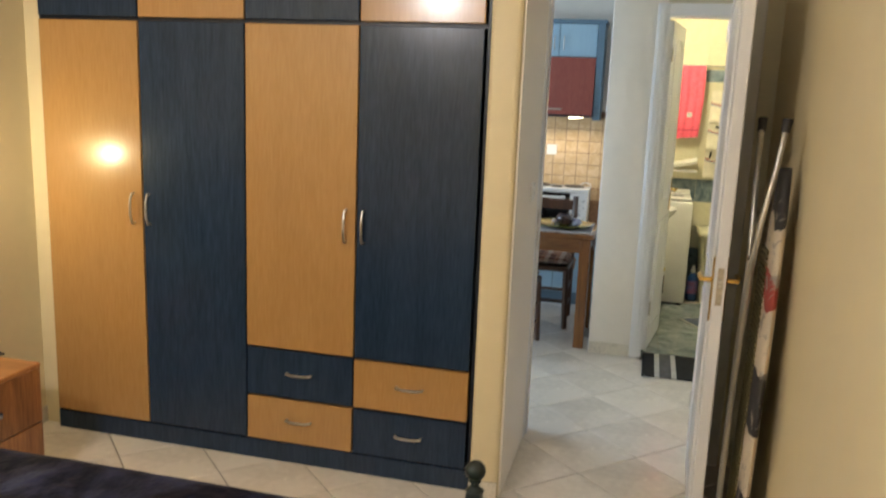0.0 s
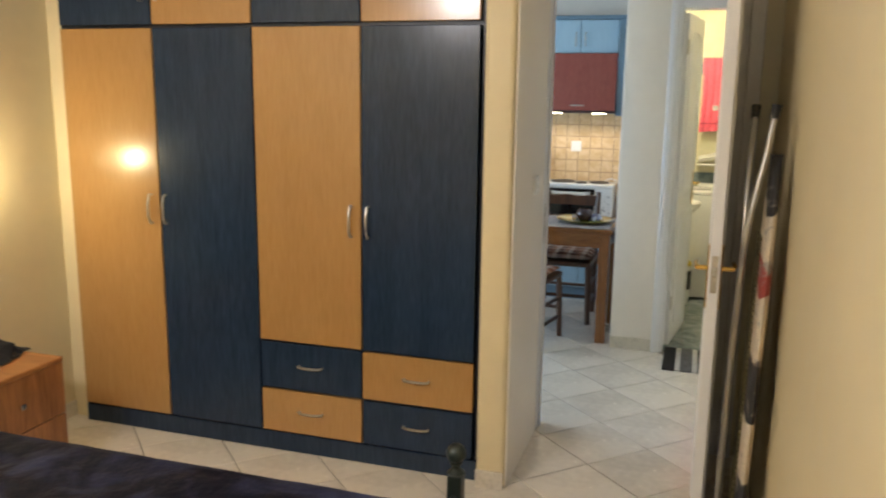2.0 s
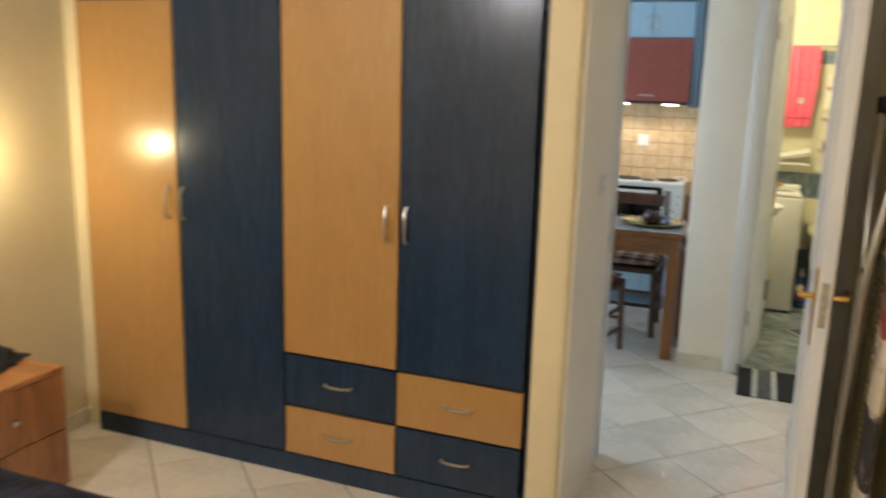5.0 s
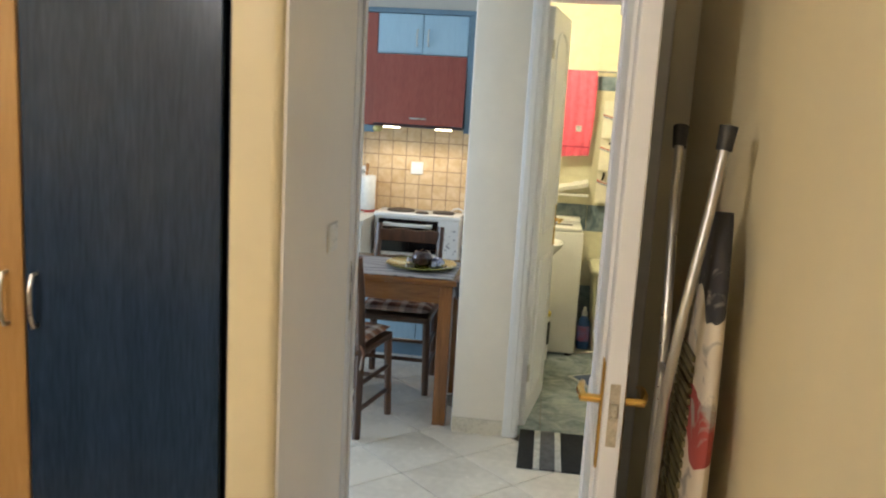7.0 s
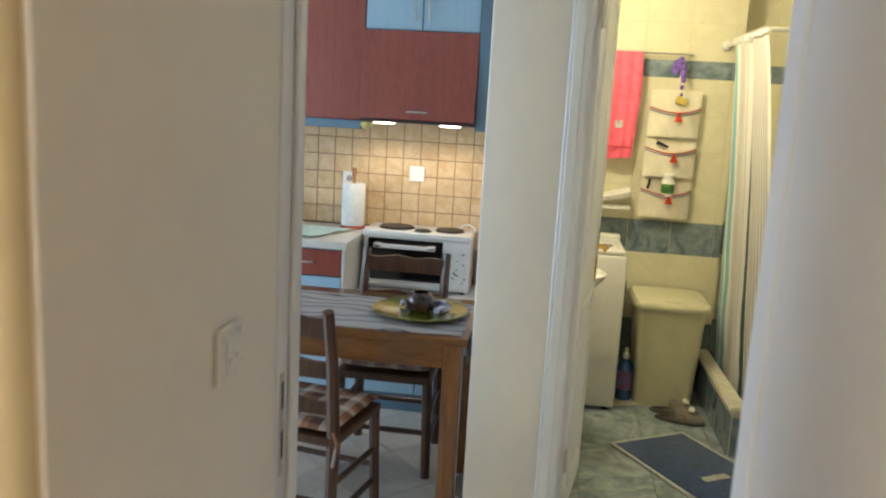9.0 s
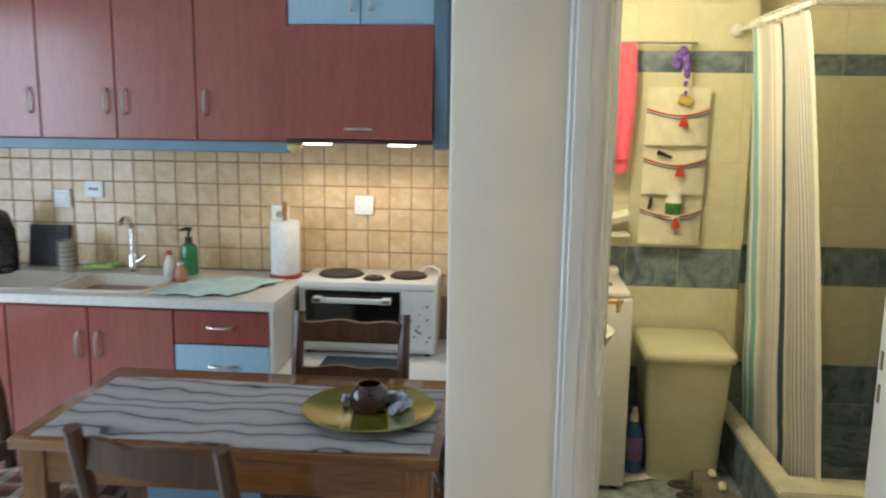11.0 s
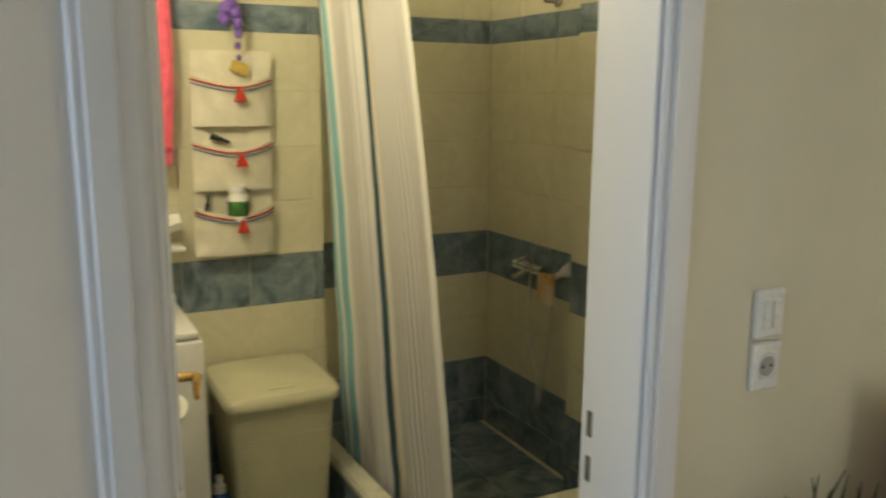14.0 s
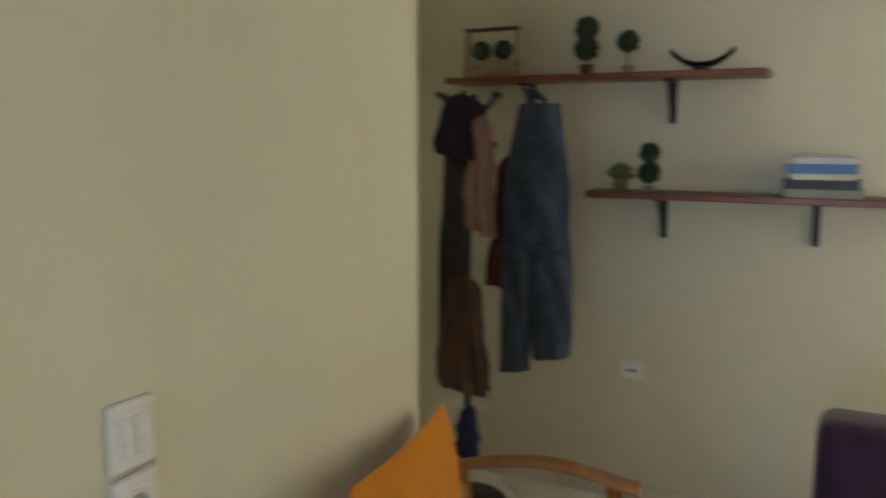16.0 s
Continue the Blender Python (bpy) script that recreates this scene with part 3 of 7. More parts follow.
def wardrobe():
    wd = thing("wardrobe", pose(WL, -0.07, 0), "large four-door wardrobe in blue-stained and orange beech veneer", "wardrobe")
    x0 = WL
    r = -0.618 - x0
    part("side_panel", bx(B(), (0.0, 0.028, 0.0), (0.012, 0.545, 2.50)), BLUEEDGE, wd)
    part("side_panel", bx(B(), (r - 0.014, 0.024, 0.0), (r, 0.545, 2.50), 0.002), BLUEEDGE, wd)
    part("bottom_board", bx(B(), (0.012, 0.045, 0.092), (r - 0.014, 0.545, 0.11)), BLUEEDGE, wd)
    part("top_board", bx(B(), (0.012, 0.03, UPZ + 0.01), (r - 0.014, 0.545, 2.50)), BLUEEDGE, wd)
    part("back_board", bx(B(), (0.012, 0.535, 0.11), (r - 0.014, 0.545, UPZ)), BLUEEDGE, wd)
    for x in WX[1:4]:
        part("divider", bx(B(), (x - x0 - 0.009, 0.03, 0.11), (x - x0 + 0.009, 0.53, TOPZ - 0.005)), BLUEEDGE, wd)
    part("middle_board", bx(B(), (0.012, 0.03, TOPZ - 0.004), (r - 0.014, 0.53, TOPZ + 0.012)), BLUEEDGE, wd)
    part("plinth", bx(B(), (0.006, 0.012, 0.0), (r - 0.004, 0.03, 0.088), 0.002), BLUEWOOD, wd)

    def front(name, a, b, z0, z1, mat_, handle):
        ed = part(name, bx(B(), (a + 0.003, 0.003, z0 + 0.003), (b - 0.003, 0.023, z1 - 0.003), 0.0025), mat_, wd, "blue-stained front" if mat_ is BLUEWOOD else "orange beech front")
        h = bow_handle(B(), *handle, 0.0052)
        part("handle", h, NICKEL, ed, "curved nickel bar handle")

    for i in range(4):
        a, b = WX[i] - x0, WX[i + 1] - x0
        lo = 0.094 if i < 2 else 0.523
        c1, c2 = (OAK, BLUEWOOD) if i % 2 == 0 else (BLUEWOOD, OAK)
        left = i in (1, 3)
        hx = a + 0.032 if left else b - 0.045
        hz = 1.02
        front("door", a, b, lo, TOPZ, c1, ((hx, 0.003, hz), (hx, 0.003, hz + 0.13), (0, -0.028, 0)))
        front("upper_door", a, b, TOPZ + 0.010, UPZ, c2, ((hx, 0.003, TOPZ + 0.114), (hx, 0.003, TOPZ + 0.224), (0, -0.028, 0)))
        if i > 1:
            m1, m2 = (BLUEWOOD, OAK) if i == 2 else (OAK, BLUEWOOD)
            c = (a + b) / 2
            for z0, z1, mm in ((0.302, 0.520, m1), (0.094, 0.298, m2)):
                zc = (z0 + z1) / 2 + 0.008
                front("drawer", a, b, z0, z1, mm, ((c - 0.055, 0.003, zc), (c + 0.055, 0.003, zc), (0, -0.026, 0)))


wardrobe()


def nightstand():
    n = thing("nightstand", pose(XL + 0.008, -1.045, 0), "walnut nightstand with two drawers beside the bed", "nightstand")
    w_, d, h = 0.478, 0.452, 0.530
    part("top", bx(B(), (0, 0, h - 0.022), (d, w_, h), 0.004), WALNUT, n)
    bm = B()
    bx(bm, (0.004, 0.004, 0.05), (d - 0.022, 0.022, h - 0.022))
    bx(bm, (0.004, w_ - 0.022, 0.05), (d - 0.022, w_ - 0.004, h - 0.022))
    bx(bm, (0.004, 0.022, 0.05), (0.02, w_ - 0.022, h - 0.022))
    bx(bm, (0.02, 0.022, 0.05), (d - 0.022, w_ - 0.022, 0.07))
    part("body", bm, WALNUT, n)
    part("plinth", bx(B(), (0.01, 0.01, 0), (d - 0.04, w_ - 0.01, 0.05)), WALNUT, n)
    for z0, z1 in ((0.062, 0.283), (0.288, 0.508)):
        dr = part("drawer", bx(B(), (d - 0.020, 0.004, z0), (d - 0.002, w_ - 0.004, z1), 0.002), WALNUT_V, n, "drawer front with upright grain")
        bm = B()
        zc = (z0 + z1) / 2
        bx(bm, (d - 0.002, w_ / 2 - 0.004, zc - 0.004), (d + 0.010, w_ / 2 + 0.004, zc + 0.004))
        bx(bm, (d + 0.008, w_ / 2 - 0.012, zc - 0.012), (d + 0.022, w_ / 2 + 0.012, zc + 0.012), 0.003)
        part("knob", bm, CHROME, dr, "small square chrome knob")


WALNUT_V = wood_mat("nightstand_walnut_upright", (0.48, 0.205, 0.068), (0.24, 0.090, 0.030), 2, 4.0, 0.32, 0.15, 1.0)
nightstand()
NSZ = 0.530


def alarm_clock(m):
    c = thing("alarm_clock", m, "small white twin-bell alarm clock on the nightstand", "clock")
    bm = B()
    cyl(bm, (0, -0.025, 0.052), (0, 0.02, 0.052), 0.044, seg=28)
    part("case", bm, PLASTIC, c)
    part("rim", tube(B(), arc((0, -0.025, 0.052), 0.042, 0, 360, 28), 0.0045, 8), PLASTIC, c)
    part("dial", cyl(B(), (0, -0.0262, 0.052), (0, -0.0275, 0.052), 0.035, seg=28), stuff_mat("clock_dial", (0.75, 0.74, 0.70), 0.4, 0.03, 20), c, "pale dial")
    bm = B()
    for a, r in ((60, 0.02), (-30, 0.027)):
        tube(bm, [(0, -0.029, 0.052), (r * math.cos(radians(a)), -0.029, 0.052 + r * math.sin(radians(a)))], 0.0016, 6)
    for i in range(12):
        a = i * math.pi / 6
        bx(bm, (0.031 * math.cos(a) - 0.002, -0.0285, 0.052 + 0.031 * math.sin(a) - 0.002), (0.031 * math.cos(a) + 0.002, -0.0275, 0.052 + 0.031 * math.sin(a) + 0.002))
    part("pointers", bm, DARKSLOT, c, "black pointers and hour marks")
    for s in (-1, 1):
        bm = B()
        ball(bm, (s * 0.026, 0, 0.104), 0.02, (1, 1, 0.75), 16)
        cyl(bm, (s * 0.02, 0, 0.088), (s * 0.028, 0, 0.105), 0.003)
        part("bell", bm, PLASTIC, c)
        part("foot", tube(B(), [(s * 0.022, 0, 0.018), (s * 0.034, 0, 0.0)], 0.004, 8), PLASTIC, c)
    part("hoop", tube(B(), arc((0, 0, 0.115), 0.026, 0, 180, 10), 0.0025, 8), NICKEL, c)


alarm_clock(pose(XL + 0.15, -0.925, NSZ, 0, 0, 62))


def rumple(u, v, seed, amp, s=6.0):
    return amp * noise.fractal(Vector((u * s + seed, v * s, seed * 3.7)), 0.9, 2.0, 4)


BLACKCLOTH = stuff_mat("black_cloth", (0.012, 0.012, 0.015), 0.85, 0.3, 25, 0.5, 220)
bm = B()
sheet(bm, 26, 22, lambda u, v: ((u - 0.5) * 0.29 + rumple(u, v, 3, 0.03), (v - 0.5) * 0.21 + rumple(u, v, 9, 0.03), max(0.004, (1 - (2 * u - 1) ** 4) * (1 - (2 * v - 1) ** 4) * (0.045 + min(0.045, abs(rumple(u, v, 5, 0.045, 5)))))))
whole("folded_black_clothing", bm, BLACKCLOTH, "crumpled black clothing lying on the nightstand", "clothing", at=pose(XL + 0.165, -0.695, NSZ + 0.001, 0, 0, 20), smooth=60)
bm = B()
sheet(bm, 10, 8, lambda u, v: ((u - 0.5) * 0.16, (v - 0.5) * 0.13, 0.006 + 0.003 * math.sin(u * 5) * v + rumple(u, v, 2, 0.0015)), 0.006)
whole("paper_napkin", bm, stuff_mat("white_paper", (0.82, 0.81, 0.78), 0.8, 0.03, 20, 0.1, 200), "folded white paper napkin on the nightstand", "napkin", at=pose(XL + 0.30, -0.87, NSZ + 0.003, 0, 0, 25))


def wall_lamp():
    l = thing("wall_lamp", pose(XL, -0.67, 1.255), "brushed nickel wall spot lamp, switched on", "wall lamp")
    bm = B()
    lathe(bm, [(0.052, 0), (0.052, 0.006), (0.046, 0.014), (0.03, 0.02), (0.012, 0.022)], 28)
    part("wall_plate", bm, NICKEL, l, at=pose(0, 0, 0, 0, 90, 0))
    part("arm", tube(B(), [(0.018, 0, 0), (0.04, 0.004, 0.0), (0.052, 0.012, 0.0)], 0.008, 10), NICKEL, l)
    bm = B()
    prof = [(0.006, -0.004), (0.034, 0.006), (0.046, 0.028), (0.049, 0.055), (0.047, 0.055), (0.043, 0.03), (0.03, 0.012), (0.006, 0.008)]
    lathe(bm, prof, 28)
    part("shade", bm, NICKEL, l, at=pose(0.058, 0.0, 0.0, -90, 0, 4) @ pose(0, 0, 0, 0, 0, 0))
    part("bulb", ball(B(), (0.056, 0.052, 0.004), 0.026, (1, 1, 1), 14), glow_mat("warm_bulb_glow", (1.0, 0.86, 0.6), 22), l, "glowing warm bulb")


wall_lamp()


def plate(name, m, label, kind, size=(0.08, 0.08)):
    """A wall plate in the local x-z plane that faces -y: a rocker or a round socket."""
    p = thing(name, m, label, "socket" if kind == "socket" else "light switch")
    w_, h = size
    part("cover", bx(B(), (-w_ / 2, -0.010, -h / 2), (w_ / 2, 0, h / 2), 0.003), PLASTIC, p)
    if kind == "rocker":
        part("rocker", bx(B(), (-w_ * 0.28, -0.014, -h * 0.28), (w_ * 0.28, -0.010, h * 0.28), 0.002), PLASTIC, p)
    elif kind == "double":
        for s in (-1, 1):
            part("rocker", bx(B(), (s * w_ * 0.16 - w_ * 0.14, -0.014, -h * 0.3), (s * w_ * 0.16 + w_ * 0.14, -0.010, h * 0.3), 0.002), PLASTIC, p)
    elif kind == "socket":
        part("well", tube(B(), arc((0, -0.0105, 0), 0.021, 0, 360, 24), 0.003, 6), PLASTIC, p)
        part("well_floor", cyl(B(), (0, -0.0102, 0), (0, -0.0108, 0), 0.019, seg=24), stuff_mat("socket_grey", (0.35, 0.34, 0.32), 0.5, 0.05, 10), p)
        for s in (-1, 1):
            part("pin_hole", cyl(B(), (s * 0.0095, -0.0108, 0), (s * 0.0095, -0.0115, 0), 0.003, seg=10), DARKSLOT, p)
    elif kind == "aerial":
        part("pin", cyl(B(), (0, -0.010, 0), (0, -0.016, 0), 0.006, seg=12), NICKEL, p)
    elif kind == "slots":
        for i in range(3):
            part("slot", bx(B(), (-0.022 + 0.016 * i, -0.0108, -0.006), (-0.012 + 0.016 * i, -0.010, 0.008)), DARKSLOT, p)
    return p


FACE_E, FACE_W, FACE_S = 90, -90, 0
plate("light_switch", pose(XL, -0.698, 1.02, 0, 0, FACE_E), "white plastic light switch under the wall lamp", "rocker")
plate("wall_socket", pose(XL, -0.67, 0.665, 0, 0, FACE_E), "white plastic wall socket above the nightstand", "socket")
plate("aerial_socket", pose(XL, -0.588, 0.667, 0, 0, FACE_E), "white plastic aerial socket beside the wall socket", "aerial")
plate("light_switch", pose(DL - 0.004, 0.335, 1.23, 0, 0, FACE_E), "white plastic light switch beside the bedroom door", "rocker")


def iron_bed():
    HX_, FX, Y0, Y1 = -2.60, -0.372, -1.22, -2.79
    b = thing("bed", pose(0, 0, 0), "dark green iron bed with turned ball finials", "bed")
    def post(x, y, h):
        bm = B()
        bx(bm, (x - 0.02, y - 0.02, 0), (x + 0.02, y + 0.02, h - 0.085), 0.003)
        lathe(bm, [(0.022, 0), (0.025, 0.004), (0.018, 0.010), (0.011, 0.016), (0.011, 0.026), (0.017, 0.030), (0.017, 0.035), (0.010, 0.038)], 16, (x, y, h - 0.085))
        ball(bm, (x, y, h - 0.026), 0.027, (1, 1, 1), 20)
        return part("post", bm, IRON, b, "square iron post with ball finial")
    for y in (Y0, Y1):
        post(HX_, y, 1.305)
        post(FX, y, 0.705)
    def rail(y0, z0, y1, z1, x, sag=0.0):
        pts = [(x, y0 + (y1 - y0) * i / 40, z0 + (z1 - z0) * i / 40 + sag * math.sin(math.pi * i / 40)) for i in range(41)]
        return tube(B(), pts, [0.0075 + 0.0018 * (i % 2) for i in range(41)], 6)
    part("head_rail", rail(Y0, 1.185, Y1, 1.185, HX_, 0.03), IRON, b, "twisted iron head rail")
    part("head_rail", rail(Y0, 0.62, Y1, 0.62, HX_), IRON, b)
    for i in range(1, 8):
        y = Y0 + (Y1 - Y0) * i / 8
        part("spindle", tube(B(), [(HX_, y, 0.62), (HX_, y, 1.185 + 0.03 * math.sin(math.pi * i / 8))], 0.008, 8), IRON, b)
    part("foot_rail", rail(Y0, 0.56, Y1, 0.56, FX), IRON, b)
    part("foot_rail", rail(Y0, 0.28, Y1, 0.28, FX), IRON, b)
    for i in range(1, 8):
        y = Y0 + (Y1 - Y0) * i / 8
        part("spindle", tube(B(), [(FX, y, 0.28), (FX, y, 0.56)], 0.008, 8), IRON, b)
    for y in (Y0 - 0.0, Y1):
        part("side_rail", bx(B(), (HX_, y - 0.012, 0.26), (FX, y + 0.012, 0.31), 0.003), IRON, b)
    part("mattress", bx(B(), (HX_ + 0.03, Y1 + 0.03, 0.26), (FX - 0.04, Y0 - 0.03, 0.485), 0.04, 3), stuff_mat("mattress_cloth", (0.7, 0.68, 0.62), 0.8, 0.05, 8), b)
    # the velvet blanket lies over the mattress and hangs down its sides
    def fold(u, v):
        s = (v - 0.5) * 2
        x = HX_ + 0.05 + (FX - 0.02 - HX_ - 0.05) * u
        half = (Y0 - Y1) / 2 - 0.008
        over = max(0, abs(s) - 0.80) / 0.20
        y = (Y0 + Y1) / 2 + math.copysign(min(abs(s) / 0.80, 1) * half + over * 0.022, s)
        z = 0.515 - over * 0.26 - 0.02 * over * (1 - over) * 0
        w_ = rumple(u * 2, v * 2, 4, 0.020, 4.5) + rumple(u * 2, v * 2, 14, 0.005, 16)
        if over > 0:
            y += math.copysign(abs(w_) + 0.008 * (1 + math.sin(u * 50)) * over, s)
        else:
            z += w_ * (1 - (abs(s) / 0.82) ** 8) + 0.006
        if u > 0.96:
            z -= (u - 0.96) * 2.0
        return (x, y, z)
    bm = B()
    sheet(bm, 110, 90, fold)
    whole("velvet_blanket", bm, VELVET, "dark navy crushed velvet blanket spread over the bed", "blanket", smooth=80)


iron_bed()


def pillow(m, w_, h, t, seed):
    def f(sgn):
        def g(u, v):
            a, b = 2 * u - 1, 2 * v - 1
            pinch = 1 - 0.10 * (a * a) * (1 - b * b) - 0.0
            e = (max(0, 1 - abs(a) ** 3.2) * max(0, 1 - abs(b) ** 3.2)) ** 0.55
            x, z = a * w_ / 2 * (1 - 0.06 * (1 - b * b) * a * a), b * h / 2 * (1 - 0.06 * (1 - a * a) * b * b)
            return (x, sgn * (t / 2 * e + rumple(u, v, seed, 0.018, 4) * min(1, e * 2)), z)
        return g
    bm = B()
    sheet(bm, 34, 34, f(1))
    sheet(bm, 34, 34, f(-1))
    bmesh.ops.remove_doubles(bm, verts=bm.verts, dist=0.0008)
    return whole("pillow", bm, DAMASK, "grey and white floral patterned pillow leaning on the headboard", "pillow", "bed pillows", m, 80)


pillow(pose(-2.475, -1.70, 0.835, 0, 0, 90) @ pose(0, 0, 0, 10, 0, 0), 0.70, 0.66, 0.18, 2.0)
pillow(pose(-2.43, -1.715, 0.600, 0, 0, 90) @ pose(0, 0, 0, 44, 0, 0), 0.70, 0.32, 0.15, 7.0)
pillow(pose(-2.475, -2.42, 0.79, 0, 0, 90) @ pose(0, 0, 0, 12, 0, 0), 0.70, 0.58, 0.17, 5.0)


def ironing_board():
    b = thing("ironing_board", pose(0.428, -0.32, 0), "folded ironing board with patterned cover leaning on the wall", "ironing board")
    def outline(z):
        k = min(1, max(0, (1.442 - z) / 0.66))
        return 0.004 + 0.143 * (1 - (1 - k) ** 2) ** 0.72
    n = 40
    bm = B()
    rings = []
    for i in range(n + 1):
        z = 0.003 + 1.434 * (1 - (1 - i / n) ** 1.6)
        hw = outline(z)
        lean = 0.030 * (z / 1.47) - 0.022
        ring = []
        for k in range(16):
            a = 2 * math.pi * k / 16
            ring.append(bm.verts.new((lean + 0.020 * math.sin(a), math.copysign(abs(math.cos(a)) ** 0.5, math.cos(a)) * hw + 0.046 + rumple(z * 2, k * 0.1, 3, 0.003), z)))
        rings.append(ring)
    for a, c in zip(rings, rings[1:]):
        for k in range(16):
            bm.faces.new((a[k], a[(k + 1) % 16], c[(k + 1) % 16], c[k]))
    bm.faces.new(rings[0][::-1])
    bm.faces.new(rings[-1])
    m, nn, l, p = nodes_of("ironing_cover_cloth")
    co, blot, fleck, sep = nn.new("ShaderNodeTexCoord"), nn.new("ShaderNodeTexNoise"), nn.new("ShaderNodeTexNoise"), nn.new("ShaderNodeSeparateXYZ")
    l.new(co.outputs["Object"], sep.inputs[0])
    for t, sc_ in ((blot, 4.0), (fleck, 17.0)):
        t.inputs["Scale"].default_value, t.inputs["Detail"].default_value, t.inputs["Distortion"].default_value = sc_, 3.0, 0.6
        l.new(co.outputs["Object"], t.inputs["Vector"])
    high = nn.new("ShaderNodeMath")
    high.operation, high.inputs[1].default_value = "MULTIPLY_ADD", 0.35
    l.new(blot.outputs[0], high.inputs[0])
    l.new(sep.outputs[2], high.inputs[2])
    span = nn.new("ShaderNodeMath")
    span.operation, span.inputs[1].default_value = "DIVIDE", 1.8
    l.new(high.outputs[0], span.inputs[0])
    large = nn.new("ShaderNodeValToRGB")
    large.color_ramp.interpolation = "CONSTANT"
    e = large.color_ramp.elements
    cream, black, red = (0.58, 0.50, 0.39, 1), (0.030, 0.028, 0.030, 1), (0.30, 0.05, 0.04, 1)
    e[0].position, e[0].color = 0.0, cream
    e[1].position, e[1].color = 0.12, black
    for pos, col in ((0.25, cream), (0.42, black), (0.52, cream), (0.655, red), (0.70, cream), (0.775, black)):
        e.new(pos).color = col
    l.new(span.outputs[0], large.inputs[0])
    spots = nn.new("ShaderNodeValToRGB")
    spots.color_ramp.elements[0].position, spots.color_ramp.elements[1].position = 0.56, 0.66
    l.new(fleck.outputs[0], spots.inputs[0])
    mx = nn.new("ShaderNodeMix")
    mx.data_type = "RGBA"
    l.new(spots.outputs[0], mx.inputs[0])
    l.new(large.outputs[0], mx.inputs[6])
    mx.inputs[7].default_value = (0.30, 0.27, 0.24, 1)
    l.new(mx.outputs[2], p.inputs["Base Color"])
    p.inputs["Roughness"].default_value = 0.8
    part("padded_cover", bm, m, b, "black, cream and red patterned padded cover", 60)
    bm = B()
    for i in range(50):
        z = 0.12 + i * 0.021
        bx(bm, (0.030 * z / 1.47 - 0.048, 0.02 - 0.03 * min(1, (1.2 - z) * 2), z), (0.030 * z / 1.47 - 0.042, 0.17, z + 0.012))
    part("mesh_underside", bm, stuff_mat("olive_painted_mesh", (0.16, 0.13, 0.055), 0.5, 0.1, 20), b, "slotted metal underside")
    for pts, nm in (([(-0.095, -0.02, 0.0), (-0.088, -0.035, 0.7), (-0.078, -0.045, 1.1), (-0.065, -0.06, 1.25), (-0.03, -0.015, 1.44), (-0.012, 0.0, 1.575)], 0),
                    ([(-0.085, 0.06, 0.0), (-0.080, 0.055, 0.7), (-0.073, 0.05, 1.13), (-0.074, 0.075, 1.29), (-0.068, 0.16, 1.45), (-0.060, 0.215, 1.57)], 1)):
        lg = part("leg_tube", tube(B(), pts, 0.0100, 10), TUBE, b, "bent grey steel leg tube", 60)
        d = (Vector(pts[-1]) - Vector(pts[-2])).normalized()
        e0 = Vector(pts[-1]) - d * 0.022
        part("rubber_foot", cyl(B(), e0, e0 + d * 0.045, 0.0145, 0.0165, 14), BLACKRUBBER, lg, "black rubber foot")
    part("crossbar", tube(B(), [(-0.07, -0.04, 1.13), (-0.075, 0.052, 1.13)], 0.008, 8), TUBE, b)


ironing_board()

# ---- kitchen ----
KW, KC, KU = 3.766, 3.172, 3.49
CZ = 0.875
COUNTER = stuff_mat("speckled_worktop", (0.66, 0.63, 0.57), 0.32, 0.05, 40, 0.03, 80)
SINKMAT = stuff_mat("beige_composite_sink", (0.60, 0.53, 0.42), 0.4, 0.06, 60, 0.03, 100)
ENAMEL = stuff_mat("white_enamel", (0.78, 0.77, 0.74), 0.18, 0.03, 6)
BLACKGLASS = stuff_mat("black_oven_glass", (0.008, 0.008, 0.009), 0.08, 0.2, 5, rvar=0.03)
HOB = stuff_mat("dark_iron_hotplate", (0.035, 0.025, 0.020), 0.55, 0.2, 30, 0.2, 90)


def bar_pull(x, z, upright, y, length=0.10):
    a, b = ((x, y, z - length / 2), (x, y, z + length / 2)) if upright else ((x - length / 2, y, z), (x + length / 2, y, z))
    return bow_handle(B(), a, b, (0, -0.026, 0), 0.0052)


